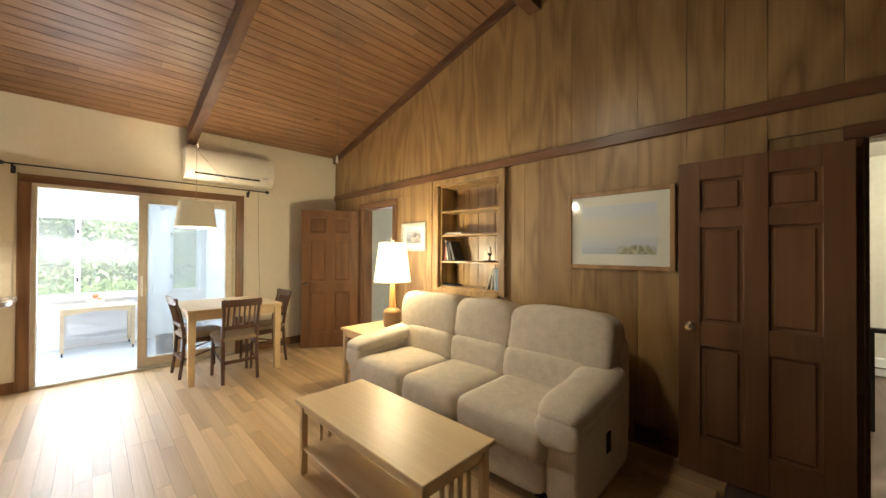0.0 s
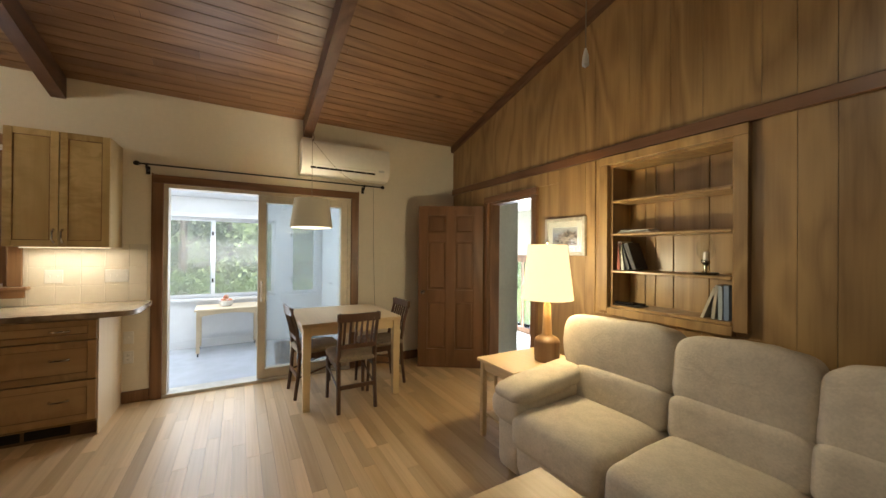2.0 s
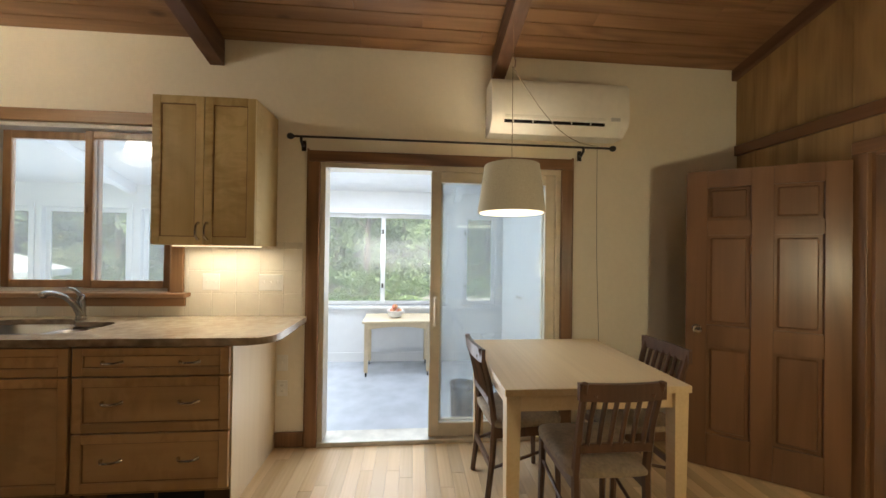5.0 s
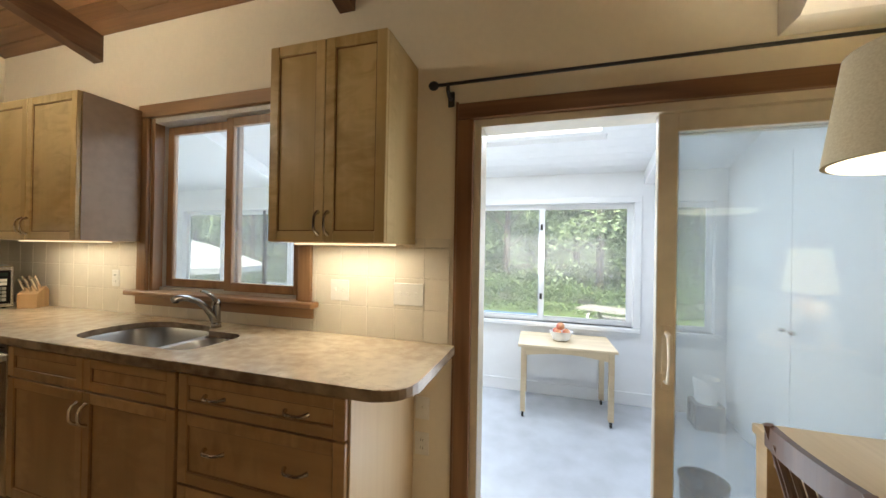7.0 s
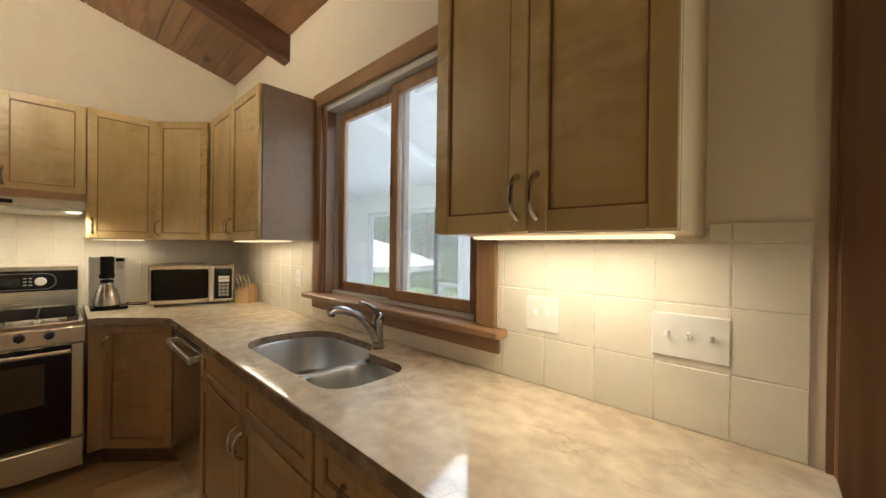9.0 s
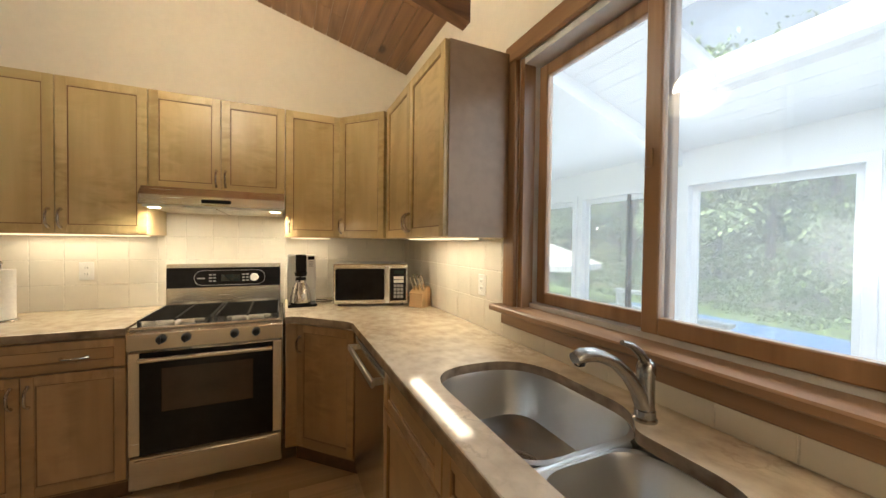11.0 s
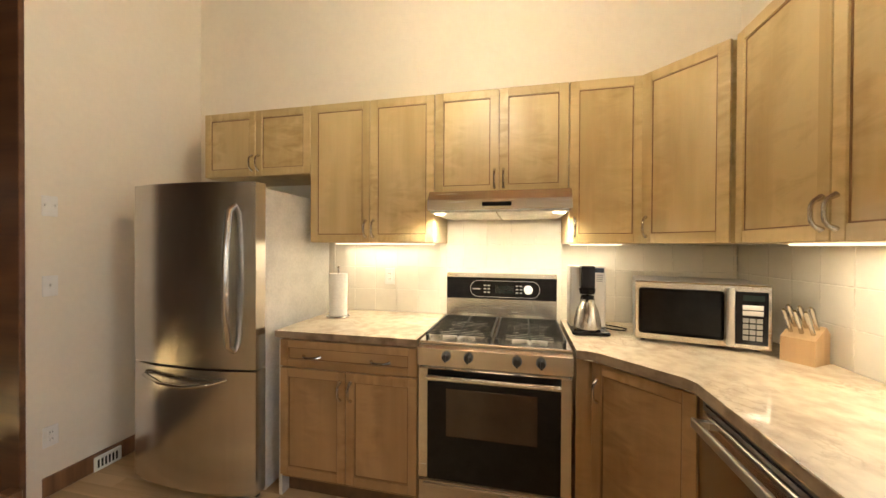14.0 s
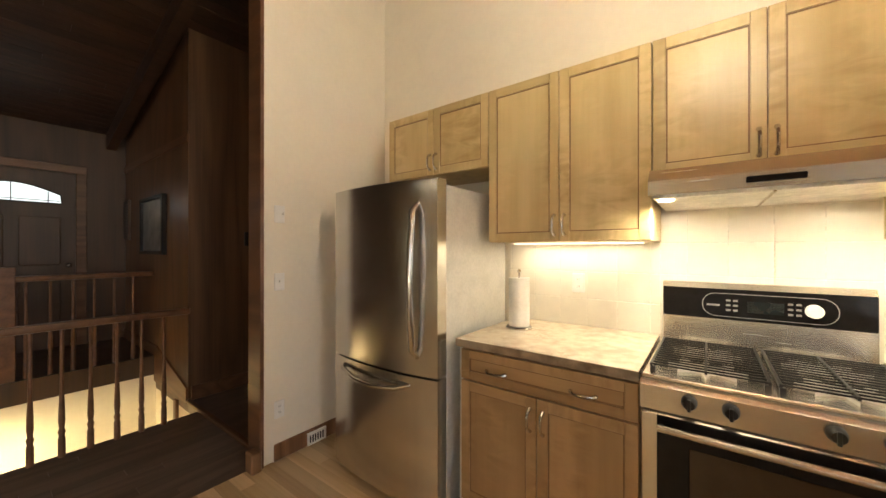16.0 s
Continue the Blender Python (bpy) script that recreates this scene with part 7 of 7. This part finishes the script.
for x in (-0.1, -0.012, 0.076):
    box(x, -0.1, 0.025, x + 0.024, 0.1, 0.175, 0, bm)
part("block", bm, mat("grey_concrete", (0.33, 0.32, 0.31), 0.9, scale=30, vary=0.15, bump=0.4), st)
bk = thing("bucket", "white plastic bucket standing on the concrete block", "bucket", pose(-7.45, 4.08, 0.1805))
part("pail", lathe([(0.075, 0), (0.095, 0.2), (0.09, 0.2), (0.071, 0.01), (0.0, 0.01)], 20), WHITE, bk, smooth=True)
part("bail", tube([(-0.093, 0, 0.19), (-0.07, 0.05, 0.14), (0, 0.098, 0.1), (0.07, 0.05, 0.14), (0.093, 0, 0.19)], 0.003, 6), CHROME, bk)
bn = thing("dark_bin", "dark grey waste bin outside the glass door", "bin", pose(-6.02, 3.55, -0.02))
part("pail", lathe([(0.085, 0), (0.1, 0.33), (0.094, 0.33), (0.08, 0.012), (0.0, 0.012)], 20), mat("dark_grey_plastic", (0.06, 0.058, 0.055), 0.5, scale=20), bn, smooth=True)
part("liner", lathe([(0.099, 0.30), (0.106, 0.335), (0.092, 0.335), (0.09, 0.31)], 20), BLACK, bn)

# ---- garden ----
GZ = -0.55
GRASS = mat("mown_grass", (0.20, 0.30, 0.075), 0.9, scale=40, vary=0.3, detail=8)
bm = bmesh.new()
gx, gy = (-400, -9.45, -5.9, 2.75, 400), (-400, -3.4, 5.8, 9.85, 400)
gv = [[bm.verts.new((x, y, GZ)) for y in gy] for x in gx]
for i in range(4):
    for j in range(4):
        if (i, j) not in ((2, 1), (1, 2), (2, 2)):
            bm.faces.new((gv[i][j], gv[i + 1][j], gv[i + 1][j + 1], gv[i][j + 1]))
structure("ground", bm, GRASS, "mown green lawn round the house", "lawn")
structure("ground_patio", box(-12.8, -10.8, GZ, PX - 0.1, 1.0, GZ + 0.04), mat("pale_patio_stone", (0.5, 0.48, 0.45), 0.8, scale=12, vary=0.1, bump=0.2), "pale stone patio", "patio")
structure("water", box(-15.2, -6.5, GZ, -12.8, 2.6, GZ + 0.055), mat("blue_pool_cover", (0.10, 0.25, 0.62), 0.3, scale=4, vary=0.1), "blue swimming pool", "pool")
LEAF = mat("green_leaves", (0.25, 0.33, 0.16), 0.7, scale=3, vary=0.3, dark=(0.13, 0.18, 0.085), island=True, rand=0.35)
HEDGE = mat("pale_hedge_leaves", (0.22, 0.30, 0.11), 0.7, scale=3, vary=0.3, dark=(0.1, 0.16, 0.06), island=True, rand=0.4)
BARK = mat("grey_bark", (0.12, 0.09, 0.07), 0.9, scale=14, vary=0.3, stretch=(1, 1, 0.2), bump=0.6)


def leaves(rng, centres, count, spread, size):
    verts, faces = [], []
    for _ in range(count):
        c, r = rng.choice(centres)
        p = Vector(c) + Vector((rng.gauss(0, 1), rng.gauss(0, 1), rng.gauss(0, 0.7))) * r * spread
        u = Vector((rng.uniform(-1, 1), rng.uniform(-1, 1), rng.uniform(-1, 1))).normalized()
        v = u.orthogonal().normalized()
        s = size * rng.uniform(0.6, 1.5)
        k = len(verts)
        verts += [p - u * s, p + v * s * 0.5, p + u * s, p - v * s * 0.5]
        faces.append((k, k + 1, k + 2, k + 3))
    d = bpy.data.meshes.new("crown")
    d.from_pydata(verts, [], faces)
    return d


def tree(x, y, h, seed, leaf_n=6000):
    rng = random.Random(seed)
    t = thing("tree", "leafy green tree at the edge of the garden", "tree", pose(x, y, GZ), "trees behind the lawn")
    bm = tube([(0, 0, -0.1), (0.05, 0.04, h * 0.3), (-0.05, 0.1, h * 0.6), (0.05, 0, h * 0.85)], [0.2, 0.16, 0.1, 0.04], 8)
    part("trunk", bm, BARK, t, smooth=True)
    cs = []
    for i in range(14):
        a, z = rng.uniform(0, 6.28), rng.uniform(h * 0.26, h * 0.97)
        r = rng.uniform(0.6, 1.0) * (h * 0.27) * (1.15 - z / h * 0.6)
        e = (math.cos(a) * r, math.sin(a) * r, z + rng.uniform(0, 0.6))
        part("limb", tube([(0, 0, z * 0.8), (e[0] * 0.5, e[1] * 0.5, z), e], [0.06, 0.04, 0.015], 5), BARK, t)
        cs.append((e, rng.uniform(0.5, 1.0)))
    d = leaves(rng, cs, leaf_n, 0.75, 0.11)
    d.materials.append(LEAF)
    o = new("crown", d)
    o.parent = t
    return t


base_trees = [tree(-23, -8, 9, 1), tree(-24, -4.5, 10, 2), tree(-23, -1, 8.5, 3)]
rng = random.Random(12)
for i in range(34):
    src = base_trees[i % 3]
    a = i / 33
    x, y = -21 - rng.uniform(0, 9), -26 + 58 * a + rng.uniform(-1.0, 1.0)
    copy_thing(src, pose(x, y, GZ, 0, 0, rng.uniform(0, 360)))
for i in range(7):
    copy_thing(base_trees[i % 3], pose(-10 + i * 2.6, 27 + rng.uniform(-2, 2), GZ, 0, 0, rng.uniform(0, 360)))
hc = [((-17.0 + rng.uniform(-0.4, 0.4), -20 + i * 0.28, GZ + rng.uniform(0.25, 0.95)), rng.uniform(0.18, 0.3)) for i in range(190)]
d = leaves(rng, hc, 42000, 0.75, 0.055)
d.materials.append(HEDGE)
tagged(new("hedge", d), "low clipped leafy hedge along the lawn", "hedge", kind="stuff")
hc = [((-16.0 + rng.uniform(-0.25, 0.25), -12 + i * 0.4, GZ + rng.uniform(0.08, 0.3)), rng.uniform(0.14, 0.24)) for i in range(90)]
d = leaves(rng, hc, 7000, 0.7, 0.06)
d.materials.append(HEDGE)
tagged(new("flower_bed", d), "pale green leafy bed beside the lawn", "plants", kind="stuff")
hc = [((-20.5 - rng.uniform(0, 2.5), -30 + i * 0.26, GZ + rng.uniform(0.2, 1.4)), rng.uniform(0.35, 0.6)) for i in range(250)]
d = leaves(rng, hc, 26000, 0.75, 0.10)
d.materials.append(LEAF)
tagged(new("undergrowth", d), "dark leafy undergrowth at the edge of the woods", "shrubs", kind="stuff")
structure("ground_woods", box(-60, -80, GZ, -18.2, 80, GZ + 0.03), mat("leaf_litter", (0.07, 0.065, 0.035), 0.95, scale=6, vary=0.4, bump=0.4), "dark leaf-strewn ground under the trees", "woodland floor")
BARN = mat("dark_woods", (0.07, 0.1, 0.045), 0.9, scale=1.2, vary=0.4)
structure("backdrop", box(-62, -90, GZ, -60, 90, 13), BARN, "dark distant woods", "woods")


def picnic(m):
    p = thing("picnic_table", "weathered grey picnic table on the lawn", "picnic table", m, "picnic tables on the lawn")
    G = bpy.data.materials.get("weathered_grey_wood") or wood("weathered_grey_wood", (0.5, 0.47, 0.43), (0.34, 0.31, 0.28), 0.7, axis="X", rand=0.06)
    for i in range(5):
        part("top_board", box(-0.9, -0.36 + i * 0.145, 0.72, 0.9, -0.225 + i * 0.145, 0.755), G, p)
    for s in (-1, 1):
        part("bench", box(-0.9, s * 0.72 - 0.13, 0.42, 0.9, s * 0.72 + 0.13, 0.455), G, p)
        for e in (-1, 1):
            part("leg", tube([(s * 0.65, e * 0.68, 0), (s * 0.65, e * 0.22, 0.73)], 0.045, 4), G, p)
        part("crossbar", box(s * 0.65 - 0.02, -0.8, 0.37, s * 0.65 + 0.02, 0.8, 0.42), G, p)
    return p


picnic(pose(-12.1, 4.35, GZ, 0, 0, 62))
for x, y0, y1, z in ((-9.0, -1.9, -0.95, 0.8), (-8.62, -1.6, -0.3, 0.66)):
    dr2 = thing("deck_rail", "pale wooden rail with a flat cap beside the pool", "railing", pose(x, y0, GZ + 0.041), "deck rails")
    part("cap", box(-0.07, 0, z - GZ - 0.1, 0.07, y1 - y0, z - GZ - 0.055, 0.004), PORCHWHITE, dr2)
    for y in (0.03, y1 - y0 - 0.12):
        part("post", box(-0.045, y, 0, 0.045, y + 0.09, z - GZ - 0.1), PORCHWHITE, dr2)
    part("lower_rail", box(-0.02, 0.12, 0.3, 0.02, y1 - y0 - 0.12, 0.4), PORCHWHITE, dr2)

# white parasol over the patio
ps = thing("parasol", "open white fabric parasol on the stone patio", "parasol", pose(-12.0, -7.9, GZ + 0.041))
CANVAS = mat("white_canvas", (0.82, 0.82, 0.80), 0.8, scale=30, vary=0.03, bump=0.1)
part("base", lathe([(0.28, 0.0), (0.28, 0.05), (0.05, 0.09), (0.04, 0.25), (0.0, 0.25)], 24), IRON, ps, "dark round base", smooth=True)
part("pole", tube([(0, 0, 0.09), (0, 0, 2.14)], 0.022, 10), IRON, ps)
part("canopy", lathe([(0.0, 2.16), (0.75, 1.94), (1.65, 1.60), (2.35, 1.32), (2.35, 1.15), (2.34, 1.15), (2.34, 1.315), (1.65, 1.59), (0.75, 1.93), (0.0, 2.15)], 8), CANVAS, ps, "white eight-sided canopy with a short valance")
for i in range(8):
    q = 2 * math.pi * i / 8
    part("rib", tube([(0.02 * math.cos(q), 0.02 * math.sin(q), 2.13), (1.65 * math.cos(q), 1.65 * math.sin(q), 1.575), (2.33 * math.cos(q), 2.33 * math.sin(q), 1.305)], 0.008, 5), IRON, ps)

# ---- panelling boards of the north wall ----
rng = random.Random(3)
OPENN = ((-4.945, -4.065, 0, 2.075), (-3.345, -2.355, 0.92, 2.195), (-0.215, 0.755, 0, 2.055))
x = WX
sheet = []
while x < EX:
    w = rng.choice((0.1, 0.15, 0.2, 0.2, 0.3, 0.3))
    sheet.append((x, min(EX, x + w)))
    x += w
for x0, x1 in sheet:
    spans = [(0.0, 2.2)]
    for a, b, c0, c1 in OPENN:
        if x1 > a and x0 < b:
            spans = [(s0, s1) for lo, hi in spans for s0, s1 in ((lo, min(hi, c0)), (max(lo, c1), hi)) if s1 - s0 > 0.03]
    for z0, z1 in spans:
        part("board", prism([(x0 + 0.0012, z0), (x1 - 0.0012, z0), (x1 - 0.0012, z1), (x0 + 0.0012, z1)], NY, NY + 0.0115, axis="y"), PANEL, wall_north)
    za, zb = ceil_z(x0) - 0.01, ceil_z(x1) - 0.01
    part("board", prism([(x0 + 0.0012, 2.28), (x1 - 0.0012, 2.28), (x1 - 0.0012, zb), (x0 + 0.0012, za)], NY - 0.008, NY + 0.0115, axis="y"), PANEL, wall_north)

# ---- backsplash tiles ----
gw = structure("backsplash_west", box(WX, SY + 0.001, CT1, WX + 0.0055, 0.145, 1.424), GROUT, "cream glazed tile backsplash", "backsplash")
structure("backsplash_window", box(WX, 0.145, CT1, WX + 0.0055, 1.545, 1.004), GROUT, "pale grout below the window", "backsplash")
structure("backsplash_end", box(WX, 1.545, CT1, WX + 0.0055, 2.345, 1.46), GROUT, "pale grout behind the tiles", "backsplash")
gs = structure("backsplash_south", box(WX + 0.0075, SY, CT1, -3.1, SY + 0.0055, 1.70), GROUT, "cream glazed tile backsplash", "backsplash")
TS = 0.160
def tile_mesh(w, h, axis):
    return mesh_of("tile", box(0, 0, 0, 0.006 if axis == "x" else w, w if axis == "x" else 0.006, h, 0.0018), TILE)


def lay(parent, u0, u1, z0, z1, axis, shift, skip=()):
    cache = {}
    n0 = math.floor((u0 - shift) / TS)
    u = n0 * TS + shift
    while u < u1 - 0.005:
        z = z0
        while z < z1 - 0.005:
            a, b, c, d2 = max(u, u0) + 0.0015, min(u + TS, u1) - 0.0015, z + 0.0015, min(z + TS, z1) - 0.0015
            if b - a > 0.012 and d2 - c > 0.012 and not any(a < s[1] - 0.002 and b > s[0] + 0.002 and c < s[3] - 0.002 and d2 > s[2] + 0.002 for s in skip):
                key = (round(b - a, 3), round(d2 - c, 3))
                if key not in cache:
                    cache[key] = tile_mesh(*key, axis)
                piece("tile", cache[key], parent, (WX + 0.001, a, c) if axis == "x" else (a, SY + 0.001, c))
            z += TS
        u += TS


lay(gw, SY + 0.01, 0.145, CT1, 1.424, "x", 0.132)
lay(gw, 0.145, 1.545, CT1, 1.008, "x", 0.132)
lay(gw, 1.55, 2.345, CT1, 1.412, "x", 0.132)
lay(gw, 2.166, 2.345, 1.412, 1.461, "x", 0.132)
lay(gs, WX + 0.01, -4.72, CT1, 1.424, "y", 0.08)
lay(gs, -4.72, -3.965, CT1, 1.69, "y", 0.08)
lay(gs, -3.965, -3.1, CT1, 1.424, "y", 0.08)

# ---- floor boards ----
fl = bpy.data.objects["floor"]
rng = random.Random(8)
BW2 = 0.083
near, far = [], bmesh.new()
shared = {}
y = SY
while y < NY + T - 0.01:
    x = WX - rng.uniform(0.0, 0.9)
    while x < -0.68:
        L = rng.choice((0.5, 0.7, 0.9, 1.1, 1.3, 1.6))
        a, b = max(x, WX), min(x + L, -0.685 if y > 1.75 else -1.862 if y > -0.43 else -1.91)
        if b - a > 0.04:
            cx = (a + b) / 2
            if y > 2.25 and len(near) < 300:
                near.append((a, b, y))
            else:
                box(a + 0.0008, y + 0.0006, -0.02, b - 0.0008, y + BW2 - 0.0006, 0.0, 0, far)
        x += L
    y += BW2
for a, b, y in near:
    k = round(b - a, 3)
    if k not in shared:
        shared[k] = mesh_of("floor_board", box(0.0008, 0.0006, -0.02, k - 0.0008, BW2 - 0.0006, 0.0), FLOOR)
    piece("floor_board", shared[k], fl, (a, y, 0))
o = part("floor_boards", far, FLOORS, fl)
tagged(o, kind="stuff")

# darker boards in front of the stairs, running towards the hall
rng = random.Random(3)
x = -1.862
while x < -0.69:
    y = -0.39 - rng.uniform(0, 0.5)
    while y < 1.74:
        y2 = y + rng.uniform(0.7, 1.3)
        a, b = max(y, -0.40), min(y2, 1.745)
        if b - a > 0.05:
            part("foyer_board", box(x + 0.0008, a + 0.0008, -0.02, min(x + 0.09, -0.685) - 0.0008, b - 0.0008, 0.0), GREYFLOOR, fl)
        y = y2
    x += 0.09
